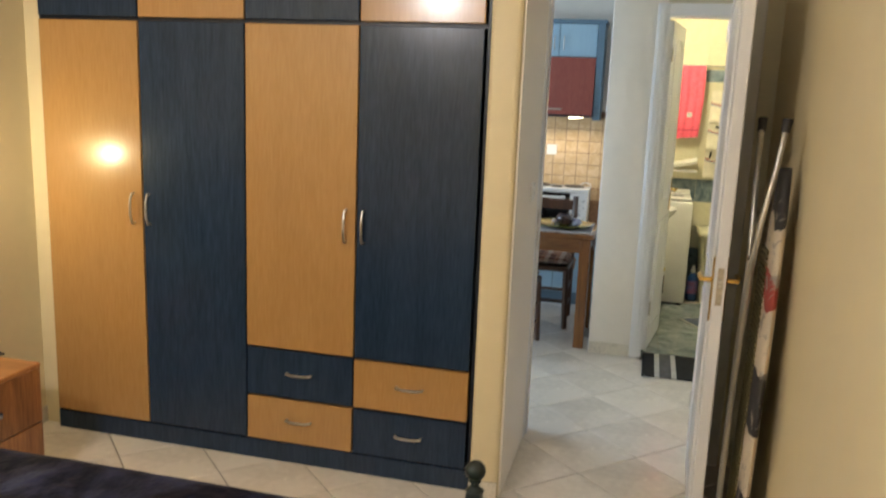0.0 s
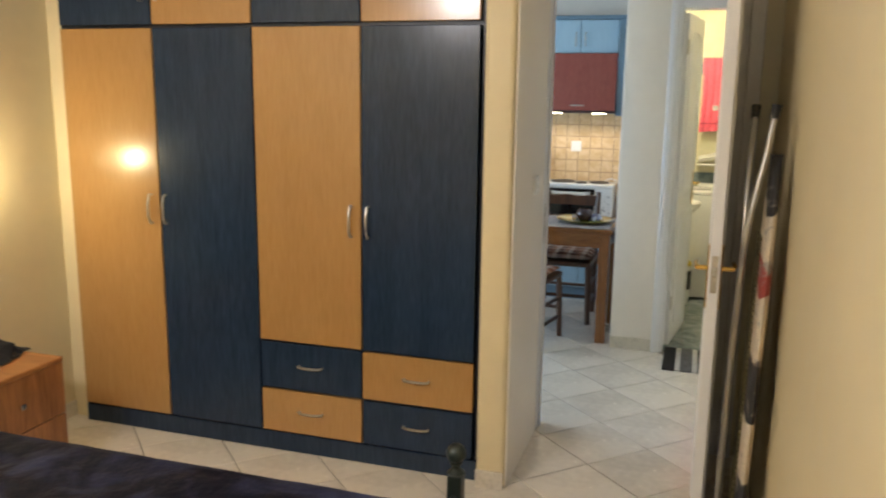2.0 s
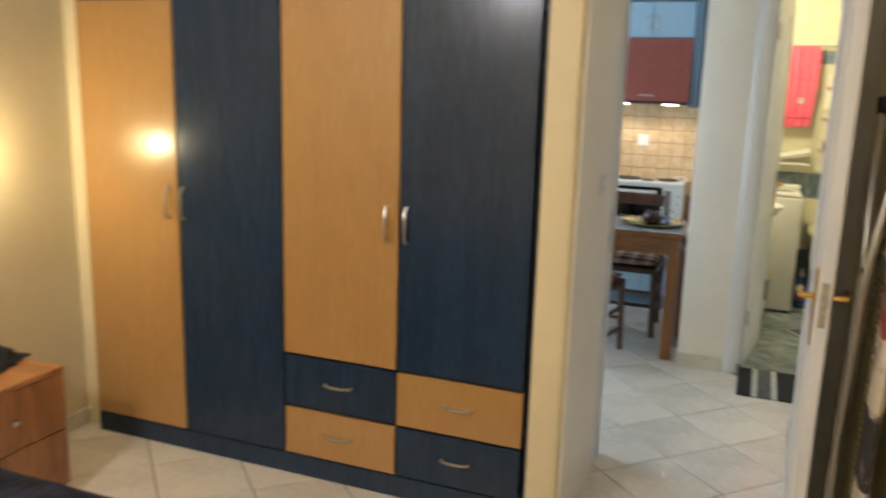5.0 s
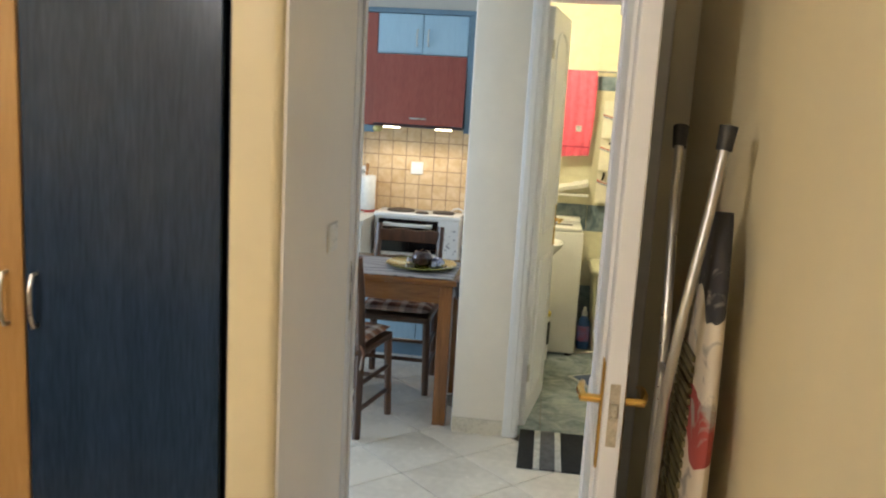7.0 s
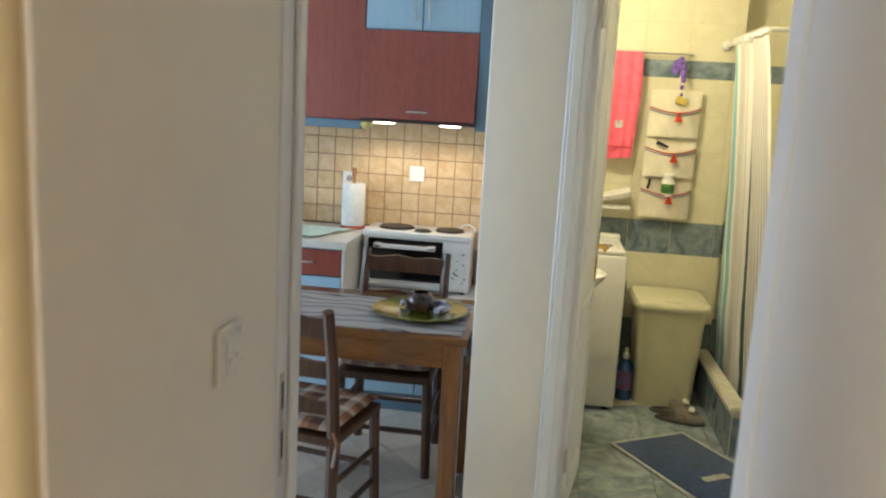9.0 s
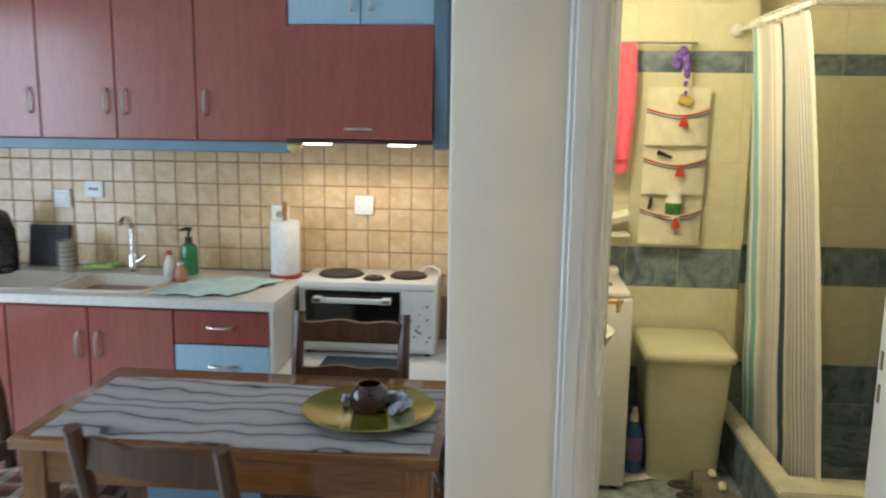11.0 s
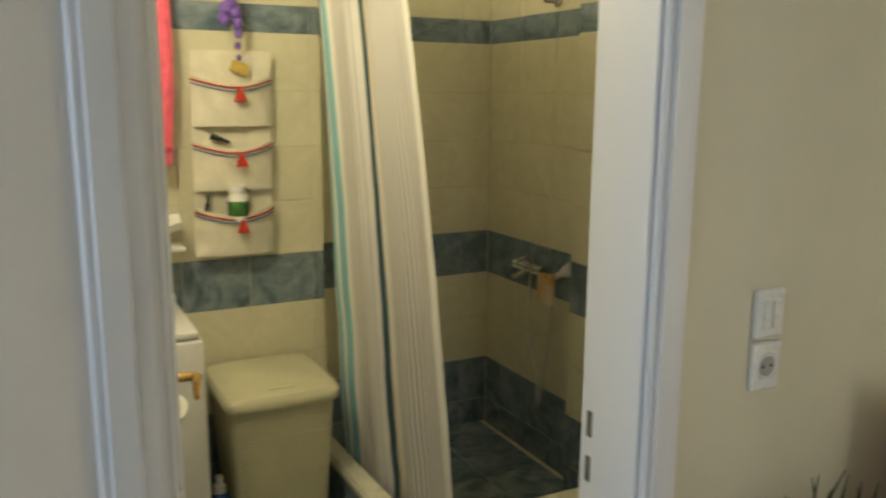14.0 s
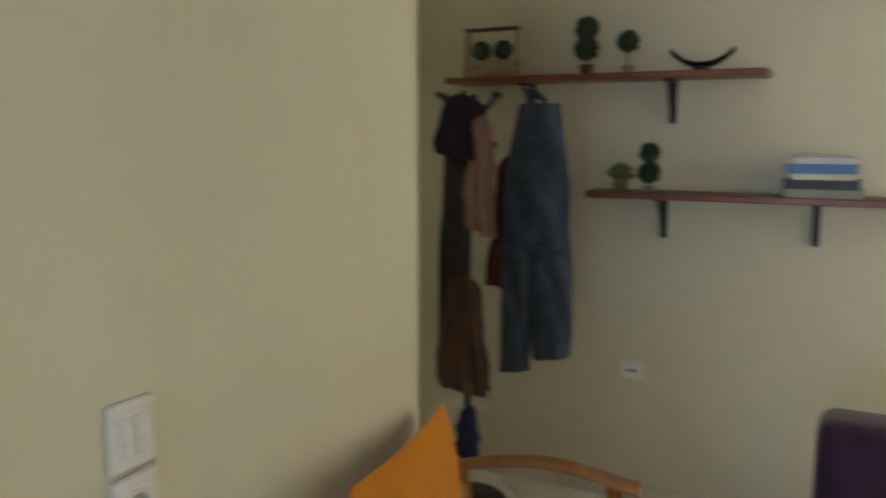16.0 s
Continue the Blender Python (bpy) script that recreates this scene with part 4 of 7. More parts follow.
def cabinet(name, x0, x1, y0, y1, z0, z1, fronts, label, plinth=False, side=CHERRY):
    """A cabinet unit: body, fronts with pulls. fronts: (x0, x1, z0, z1, material, pull x, pull z, upright)."""
    c = thing(name, pose(x0, y1, z0), label, "cabinet", "kitchen cabinets")
    o = Vector((x0, y1, z0))
    bm = B()
    for a, b in (((x0, y0 + 0.02, z0), (x0 + 0.016, y1, z1)), ((x1 - 0.016, y0 + 0.02, z0), (x1, y1, z1)), ((x0 + 0.016, y0 + 0.02, z0), (x1 - 0.016, y1, z0 + 0.016)),
                 ((x0 + 0.016, y0 + 0.02, z1 - 0.016), (x1 - 0.016, y1, z1)), ((x0 + 0.016, y1 - 0.01, z0 + 0.016), (x1 - 0.016, y1, z1 - 0.016))):
        bx(bm, Vector(a) - o, Vector(b) - o)
    part("body", bm, side, c)
    if plinth:
        part("plinth", bx(B(), Vector((x0, y0 + 0.05, 0)) - o, Vector((x1, y0 + 0.066, z0)) - o), STEELBLUE, c, "steel blue plinth")
    for a, b, c0, c1, mt, hx, hz, up in fronts:
        nm = "drawer" if not up else "door"
        f = part(nm, bx(B(), Vector((a + 0.002, y0, c0 + 0.002)) - o, Vector((b - 0.002, y0 + 0.019, c1 - 0.002)) - o, 0.003), mt, c, "red cherry veneer front" if mt is CHERRY else "pale blue front")
        if hx is not None:
            part("handle", bow_handle(B(), Vector((hx - (0 if up else 0.05), y0, hz - (0.05 if up else 0))) - o, Vector((hx + (0 if up else 0.05), y0, hz + (0.05 if up else 0))) - o, (0, -0.026, 0), 0.0052), NICKEL, f, "nickel bow handle")
    return c


# wall cabinets
UZ0, UZ1 = 1.476, 2.20
ux = [-2.83, -2.48, -2.13, -1.797, -1.452, -1.062]
pulls = [1, 0, 1, 1, 0, 0]
for i in range(5):
    a, b = ux[i], ux[i + 1]
    right = i in (1, 2)
    hx = b - 0.042 if right else a + 0.042
    cabinet("wall_cabinet", a, b, KU, KW, UZ0, UZ1, [(a, b, UZ0, UZ1, CHERRY, hx, UZ0 + 0.155, True)], "red cherry veneer kitchen wall cabinet with nickel handle")
cabinet("hood_cabinet", -1.060, -0.466, KU, KW, 1.94, UZ1, [(-1.060, -0.763, 1.942, UZ1, PALEBLUE, -0.80, 2.05, True), (-0.763, -0.466, 1.942, UZ1, PALEBLUE, -0.726, 2.05, True)], "pale blue two-door cabinet above the cooker hood", side=STEELBLUE)
whole("cabinet_cornice", bx(B(), (-2.83, KU - 0.012, UZ1 + 0.001), (-0.40, KW, UZ1 + 0.032), 0.003), STEELBLUE, "steel blue cornice board on top of the wall cabinets", "cornice")
whole("cabinet_end_panel", bx(B(), (-0.464, KU - 0.03, 1.455), (-0.41, KW, UZ1), 0.003), STEELBLUE, "steel blue end panel beside the cooker hood", "panel")
whole("cabinet_light_rail", bx(B(), (-2.83, KU - 0.004, 1.430), (-1.064, KU + 0.03, 1.475), 0.004), STEELBLUE, "steel blue rail under the wall cabinets", "rail")


def cooker_hood():
    h = thing("cooker_hood", pose(-0.763, KW, 1.46), "cooker hood with slanted red cherry front, lights on", "cooker hood")
    x0, x1 = -0.297, 0.297
    def sl(z):
        return KU - 0.004 - (1.935 - z) / 0.44 * 0.050 - KW
    bm = B()
    n = [bm.verts.new(p) for p in ((x0, sl(1.938), 0.478), (x1, sl(1.938), 0.478), (x1, sl(1.495), 0.032), (x0, sl(1.495), 0.032))]
    f = bm.faces.new(n)
    bm.normal_update()
    bmesh.ops.solidify(bm, geom=[f], thickness=0.02)
    fr = part("front", bm, CHERRY, h, "slanted cherry veneer flap", 20)
    part("handle", bow_handle(B(), (-0.055, sl(1.53), 0.072), (0.055, sl(1.53), 0.072), (0, -0.028, 0.002), 0.0052), NICKEL, fr)
    bm = B()
    bx(bm, (x0, sl(1.495) + 0.024, 0.014), (x1, 0, 0.034), 0.002)
    bx(bm, (x0, sl(1.495) + 0.05, 0.034), (x0 + 0.012, 0, 0.478))
    bx(bm, (x1 - 0.012, sl(1.495) + 0.05, 0.034), (x1, 0, 0.478))
    part("housing", bm, STEELBLUE, h)
    part("lip", bx(B(), (x0, sl(1.495) + 0.002, 0.016), (x1, sl(1.495) + 0.022, 0.030), 0.002), stuff_mat("hood_dark_lip", (0.06, 0.03, 0.03), 0.4, 0.1, 10), h)
    for x in (-0.185, 0.165):
        bm = B()
        bx(bm, (x - 0.052, -0.29, 0.006), (x + 0.052, -0.22, 0.0135), 0.004, 2)
        part("lamp_lens", bm, glow_mat("hood_lens_glow", (1.0, 0.88, 0.62), 9), h, "glowing warm lamp lens")
    bm = B()
    ball(bm, (-0.27, sl(1.495) + 0.03, -0.004), 0.03, (1.1, 0.9, 0.75), 12)
    part("corner_knob", bm, stuff_mat("olive_plastic", (0.55, 0.47, 0.17), 0.4, 0.1, 20), h, "yellowish plastic corner lamp")


cooker_hood()

# base cabinets
lx = [-2.85, -2.50, -2.152, -1.807, -1.455, -1.049]
for i in range(4):
    a, b = lx[i], lx[i + 1]
    hx = b - 0.04 if i in (0, 2) else a + 0.04
    cabinet("base_cabinet", a, b, KC + 0.012, KW - 0.03, 0.10, 0.838, [(a, b, 0.105, 0.828, CHERRY, hx, 0.675, True)], "red cherry veneer kitchen base cabinet with nickel handle", True)
cabinet("drawer_cabinet", lx[4], lx[5] - 0.018, KC + 0.012, KW - 0.03, 0.10, 0.838,
        [(lx[4], lx[5] - 0.02, 0.692, 0.828, CHERRY, -1.262, 0.765, False)] + [(lx[4], lx[5] - 0.02, z, z + 0.193, PALEBLUE, -1.262, z + 0.11, False) for z in (0.497, 0.302, 0.107)], "kitchen drawer cabinet, one red front over pale blue ones", True, STEELBLUE)
whole("worktop_end_panel", bx(B(), (lx[5] - 0.017, KC + 0.004, 0.0), (lx[5], KW - 0.02, 0.838), 0.002), COUNTER, "pale laminate end panel under the worktop", "panel")
cabinet("oven_cabinet", -1.046, KX - 0.004, KC + 0.012, KW - 0.02, 0.10, 0.56,
        [(-1.046, -0.665, 0.107, 0.545, PALEBLUE, -0.70, 0.43, True), (-0.665, KX - 0.006, 0.107, 0.545, PALEBLUE, -0.63, 0.43, True)], "low pale blue cabinet under the table oven", True, STEELBLUE)
whole("oven_shelf_board", bx(B(), (-1.047, KC - 0.002, 0.561), (KX - 0.003, KW - 0.005, 0.585), 0.003), ENAMEL, "white board carrying the table oven", "worktop")
whole("oven_mat", bx(B(), (-0.90, KC + 0.06, 0.586), (-0.56, KC + 0.255, 0.590), 0.001), stuff_mat("navy_mat_cloth", (0.03, 0.045, 0.075), 0.8, 0.2, 40, 0.3, 200), "small navy mat in front of the oven", "mat")

# worktop with an inset sink bowl
bm = B()
W0, W1 = -2.85, -1.040
SK = (-1.98, -1.60, 3.255, 3.56)
y0, y1 = KC - 0.008, KW - 0.009
for a, b in (((W0, y0), (SK[0], y1)), ((SK[1], y0), (W1, y1)), ((SK[0], y0), (SK[1], SK[2])), ((SK[0], SK[3]), (SK[1], y1))):
    bx(bm, (a[0], a[1], CZ - 0.036), (b[0], b[1], CZ))
whole("worktop", bm, COUNTER, "pale speckled laminate kitchen worktop", "worktop")


def sink():
    s = thing("sink", pose(-1.79, 3.40, CZ), "beige composite sink with draining board set in the worktop", "sink")
    bm = B()
    uv = []
    def rr(x, y, rx, ry, z, n=32, p=0.35):
        return [bm.verts.new((x + rx * math.copysign(abs(math.cos(t)) ** p, math.cos(t)), y + ry * math.copysign(abs(math.sin(t)) ** p, math.sin(t)), z)) for t in [2 * math.pi * i / n for i in range(n)]]
    rings = [rr(0, 0, 0.215, 0.178, 0.001), rr(0, 0, 0.21, 0.173, 0.010), rr(0, 0, 0.185, 0.148, 0.009), rr(0, 0, 0.175, 0.138, -0.02), rr(0, 0, 0.155, 0.12, -0.15), rr(0, 0, 0.04, 0.04, -0.156)]
    for a, b in zip(rings, rings[1:]):
        for i in range(32):
            bm.faces.new((a[i], a[(i + 1) % 32], b[(i + 1) % 32], b[i]))
    bm.faces.new(rings[-1])
    part("bowl", bm, SINKMAT, s)
    bm = B()
    def oval(rx, ry, z):
        return [bm.verts.new((-0.455 + rx * math.copysign(abs(math.cos(t)) ** 0.6, math.cos(t)), ry * math.copysign(abs(math.sin(t)) ** 0.6, math.sin(t)), z)) for t in [2 * math.pi * i / 32 for i in range(32)]]
    rings = [oval(0.235, 0.178, 0.001), oval(0.228, 0.172, 0.009), oval(0.205, 0.15, 0.008), oval(0.195, 0.14, 0.003)]
    for a, b in zip(rings, rings[1:]):
        for i in range(32):
            bm.faces.new((a[i], a[(i + 1) % 32], b[(i + 1) % 32], b[i]))
    bm.faces.new(rings[-1])
    part("draining_board", bm, SINKMAT, s)


sink()


def kitchen_tap(m):
    t = thing("kitchen_tap", m, "chrome mixer tap with a high bent spout", "tap")
    part("base", lathe(B(), [(0.026, 0), (0.026, 0.008), (0.020, 0.012), (0.020, 0.08), (0.014, 0.09)], 18), CHROME, t)
    pts = [(0, 0, 0.08), (0, 0, 0.20)] + arc((0, -0.055, 0.20), 0.055, 0, 150, 8, "yz")
    part("spout", tube(B(), pts, 0.0105, 12), CHROME, t, smooth=60)
    part("lever", tube(B(), [(0.018, 0, 0.05), (0.045, -0.005, 0.06), (0.065, -0.01, 0.085)], [0.011, 0.009, 0.006]), CHROME, t, smooth=60)


kitchen_tap(pose(-1.83, 3.64, CZ))


def pump_bottle(m):
    b = thing("soap_bottle", m, "green washing-up liquid bottle with a black pump", "bottle")
    part("body", lathe(B(), [(0.034, 0), (0.038, 0.006), (0.038, 0.11), (0.034, 0.13), (0.014, 0.145)], 20), stuff_mat("green_soap", (0.02, 0.20, 0.07), 0.15, 0.1, 8, coat=0.5), b)
    bm = B()
    cyl(bm, (0, 0, 0.145), (0, 0, 0.168), 0.016)
    cyl(bm, (0, 0, 0.168), (0, 0, 0.20), 0.005)
    tube(bm, [(0.012, 0, 0.202), (-0.012, 0, 0.204), (-0.038, -0.004, 0.198)], [0.01, 0.009, 0.005])
    part("pump", bm, BLACKRUBBER, b, "black pump head")


pump_bottle(pose(-1.57, 3.64, CZ))


def small_bottle(m, body, cap, h, label):
    b = thing("spray_bottle", m, label, "bottle")
    part("body", lathe(B(), [(0.024, 0), (0.026, 0.004), (0.026, h * 0.55), (0.012, h * 0.8), (0.011, h * 0.86)], 18), body, b)
    part("cap", lathe(B(), [(0.013, h * 0.86), (0.013, h * 0.98), (0.010, h)], 14), cap, b, "red cap")


CLEARPLASTIC = stuff_mat("milky_plastic", (0.65, 0.60, 0.55), 0.2, 0.05, 10)
REDCAP = stuff_mat("red_plastic", (0.50, 0.05, 0.03), 0.35, 0.1, 10)
small_bottle(pose(-1.60, 3.50, CZ), CLEARPLASTIC, REDCAP, 0.13, "small clear bottle with an orange-red cap by the sink")
small_bottle(pose(-1.545, 3.485, CZ), stuff_mat("amber_plastic", (0.45, 0.20, 0.12), 0.2, 0.05, 10), CLEARPLASTIC, 0.085, "small amber bottle with a white cap by the sink")


def paper_roll(m):
    r = thing("paper_towel_roll", m, "kitchen paper roll on a red-based wooden stand", "paper towel")
    part("stand_base", lathe(B(), [(0.068, 0), (0.07, 0.004), (0.07, 0.012), (0.064, 0.016)], 28), stuff_mat("red_lacquer", (0.32, 0.03, 0.02), 0.3, 0.1, 10), r, "red base")
    bm = B()
    lathe(bm, [(0.020, 0.016), (0.062, 0.0165), (0.064, 0.02), (0.064, 0.245), (0.062, 0.25), (0.021, 0.2505)], 32)
    part("paper", bm, stuff_mat("embossed_paper", (0.80, 0.80, 0.78), 0.85, 0.06, 30, 0.5, 120), r, "white paper with faint green print")
    part("stick", lathe(B(), [(0.010, 0.25), (0.010, 0.285), (0.013, 0.30), (0.013, 0.325), (0.008, 0.335)], 14), ARMWOOD, r, "wooden stick")
    bm = B()
    for i in range(10):
        a = 2.4 * i
        z = 0.05 + 0.02 * i
        bx(bm, (0.0645 * math.cos(a) - 0.010, 0.0645 * math.sin(a) - 0.010, z), (0.0645 * math.cos(a) + 0.010, 0.0645 * math.sin(a) + 0.010, z + 0.012), 0.003)


paper_roll(pose(-1.135, 3.655, CZ))
DISHCLOTH = stuff_mat("pale_green_cloth", (0.50, 0.66, 0.64), 0.85, 0.08, 25, 0.4, 250)
bm = B()
sheet(bm, 24, 20, lambda u, v: ((u - 0.5) * 0.33 + 0.12 * v, (v - 0.5) * 0.33 + rumple(u, v, 3, 0.02, 3), 0.008 + abs(rumple(u, v, 8, 0.012, 4)) - (0.055 * max(0, 0.06 - v) / 0.06 if False else 0)), 0.004)
whole("dishcloth", bm, DISHCLOTH, "pale green dishcloth spread on the worktop", "cloth", at=pose(-1.40, 3.38, CZ + 0.001, 0, 0, 0), smooth=70)


def utensil_pot(m):
    p = thing("cutlery_pot", m, "perforated steel cutlery pot on the draining board", "pot")
    bm = B()
    lathe(bm, [(0.038, 0), (0.04, 0.003), (0.04, 0.135), (0.042, 0.138), (0.037, 0.138), (0.036, 0.006), (0.01, 0.005)], 24)
    part("pot", bm, NICKEL, p)
    me = mesh_of("hole", cyl(B(), (0, 0, -0.0012), (0, 0, 0.0012), 0.0035, seg=8), DARKSLOT)
    pl = []
    for j in range(5):
        for i in range(14):
            a = 2 * math.pi * (i + 0.5 * (j % 2)) / 14
            pl.append(Matrix.Translation((0.0405 * math.cos(a), 0.0405 * math.sin(a), 0.028 + 0.021 * j)) @ Matrix.Rotation(a, 4, "Z") @ Matrix.Rotation(math.pi / 2, 4, "Y"))
    pieces("hole", p, me, pl)


utensil_pot(pose(-2.12, 3.60, CZ + 0.006))
BLACKPLASTIC = stuff_mat("black_plastic", (0.012, 0.012, 0.013), 0.25, 0.2, 10, coat=0.3)


def coffee_machine(m):
    c = thing("coffee_machine", m, "rounded black capsule coffee machine on the worktop", "coffee machine")
    bm = B()
    tube(bm, [(0, 0.03, 0.0), (0, 0.04, 0.09), (0, 0.03, 0.17), (0, 0.0, 0.235), (0, -0.06, 0.262)], [0.062, 0.06, 0.058, 0.056, 0.042], 18)
    part("body", bm, BLACKPLASTIC, c, smooth=70)
    part("base", lathe(B(), [(0.075, 0), (0.078, 0.004), (0.075, 0.03), (0.05, 0.034)], 26), BLACKPLASTIC, c)
    part("lever", tube(B(), arc((0, -0.01, 0.255), 0.035, 20, 160, 8, "yz"), 0.006), NICKEL, c)
    part("drip_tray", bx(B(), (-0.045, -0.105, 0.004), (0.045, -0.02, 0.028), 0.006, 2), BLACKPLASTIC, c)


coffee_machine(pose(-2.41, 3.56, CZ))
bm = B()
sheet(bm, 14, 14, lambda u, v: ((u - 0.5) * 0.19, 0.010 * math.sin(u * 22) * math.sin(v * 22) * 0.25, v * 0.19), 0.014)
whole("oven_glove", bm, stuff_mat("grey_quilted_cloth", (0.075, 0.075, 0.08), 0.85, 0.2, 30, 0.5, 120), "dark grey quilted pot holder leaning on the tiles", "pot holder", at=pose(-2.275, KW - 0.05, CZ + 0.002, -8, 0, 0), smooth=60)
bm = B()
bx(bm, (-0.07, -0.03, 0.002), (0.06, 0.02, 0.022), 0.006, 2)
bx(bm, (0.03, -0.028, 0.022), (0.10, 0.010, 0.03), 0.004, 2)
whole("sponge", bm, stuff_mat("lime_sponge", (0.42, 0.55, 0.16), 0.9, 0.2, 60, 0.6, 250), "lime green sponge cloth beside the tap", "sponge", at=pose(-1.99, 3.66, CZ + 0.010, 0, 0, 8))


def table_oven():
    o = thing("table_oven", pose(-0.739, 3.46, 0.585), "white table oven with three hotplates on a low cabinet", "oven")
    w_, d, h = 0.288, 0.285, 0.318
    bm = B()
    bx(bm, (-w_, 0.012, 0.012), (w_, d, h - 0.03), 0.006, 2)
    part("body", bm, ENAMEL, o)
    part("top", bx(B(), (-w_ - 0.004, -0.004, h - 0.03), (w_ + 0.004, d + 0.004, h), 0.006, 2), ENAMEL, o)
    part("door_glass", bx(B(), (-w_ + 0.028, 0.0, 0.055), (w_ - 0.145, 0.012, h - 0.04), 0.003), BLACKGLASS, o, "black glass oven door")
    part("door_rim", bx(B(), (-w_ + 0.028, 0.001, 0.026), (w_ - 0.145, 0.012, 0.054), 0.003), ENAMEL, o)
    bm = B()
    bx(bm, (-w_ + 0.065, -0.034, h - 0.087), (w_ - 0.18, -0.020, h - 0.064), 0.005, 2)
    bx(bm, (-w_ + 0.065, -0.034, h - 0.087), (-w_ + 0.105, -0.001, h - 0.062), 0.004)
    bx(bm, (w_ - 0.22, -0.034, h - 0.087), (w_ - 0.18, -0.001, h - 0.062), 0.004)
    part("door_handle", bm, ENAMEL, o, "white plastic door handle")
    pn = part("control_panel", bx(B(), (w_ - 0.142, 0.002, 0.026), (w_ - 0.004, 0.012, h - 0.032), 0.002), stuff_mat("panel_print", (0.70, 0.69, 0.67), 0.35, 0.05, 10), o, "white control panel with printed flowers")
    rnd = random.Random(4)
    me = mesh_of("print_dot", cyl(B(), (0, 0.0012, 0), (0, 0.002, 0), 0.005, seg=8), stuff_mat("print_grey", (0.25, 0.24, 0.26), 0.5, 0.2, 20))
    pieces("print_dot", pn, me, [Matrix.Translation((w_ - 0.13 + rnd.random() * 0.11, 0, 0.05 + rnd.random() * 0.2)) @ Matrix.Diagonal((s_, 1, s_, 1)) for s_ in [0.4 + rnd.random() for _ in range(22)]])
    for x, y, r in ((-0.135, 0.15, 0.092), (0.022, 0.075, 0.042), (0.16, 0.15, 0.074)):
        bm = B()
        lathe(bm, [(r + 0.006, h), (r + 0.006, h + 0.004), (r, h + 0.005), (r - 0.004, h + 0.011), (0.012, h + 0.010), (0.010, h + 0.008)], 28, (x, y, 0))
        part("hotplate", bm, HOB, o, "dark iron hotplate")
    part("flex", tube(B(), [(0.20, 0.24, h + 0.004), (0.225, 0.24, h + 0.026), (0.255, 0.235, h + 0.030), (0.285, 0.22, h + 0.018), (0.292, 0.20, h - 0.002)], 0.005, 8), ENAMEL, o, "white flex")
    for x in (-w_ + 0.03, w_ - 0.03):
        for y in (0.04, d - 0.03):
            part("foot", cyl(B(), (x, y, 0), (x, y, 0.014), 0.012, seg=12), BLACKRUBBER, o)


table_oven()
plate("light_switch", pose(-0.802, KW - 0.006, 1.191), "white plastic switch plate on the kitchen tiles", "rocker", (0.085, 0.085))
plate("wall_socket", pose(-2.21, KW - 0.006, 1.19), "white plastic socket plate on the kitchen tiles", "rocker", (0.082, 0.085))
plate("wall_socket", pose(-2.055, KW - 0.006, 1.235), "cream plastic socket plate on the kitchen tiles", "slots", (0.085, 0.075))
plate("wall_socket", pose(-1.185, KW - 0.006, 1.14), "white plastic wall socket behind the paper roll", "socket", (0.08, 0.08))


def dining_table():
    t = thing("dining_table", pose(-0.86, 2.365, 0), "polished brown wooden dining table", "table")
    X, Y, Z = 0.56, 0.30, 0.765
    part("tabletop", bx(B(), (-X, -Y, Z - 0.032), (X, Y, Z), 0.006, 2), TABLEWOOD, t)
    for sx in (-1, 1):
        for sy in (-1, 1):
            part("leg", bx(B(), (sx * (X - 0.055) - 0.034, sy * (Y - 0.05) - 0.034, 0), (sx * (X - 0.055) + 0.034, sy * (Y - 0.05) + 0.034, Z - 0.032), 0.004), TABLELEG, t)
    for sy in (-1, 1):
        part("apron", bx(B(), (-X + 0.09, sy * (Y - 0.035) - 0.011, Z - 0.125), (X - 0.09, sy * (Y - 0.035) + 0.011, Z - 0.032)), TABLEWOOD, t)
    for sx in (-1, 1):
        part("apron", bx(B(), (sx * (X - 0.04) - 0.011, -Y + 0.085, Z - 0.125), (sx * (X - 0.04) + 0.011, Y - 0.085, Z - 0.032)), TABLEWOOD, t)


TABLELEG = wood_mat("table_leg_wood", (0.29, 0.120, 0.034), (0.16, 0.058, 0.016), 2, 5.0, 0.22, 0.4, 0.8)
dining_table()


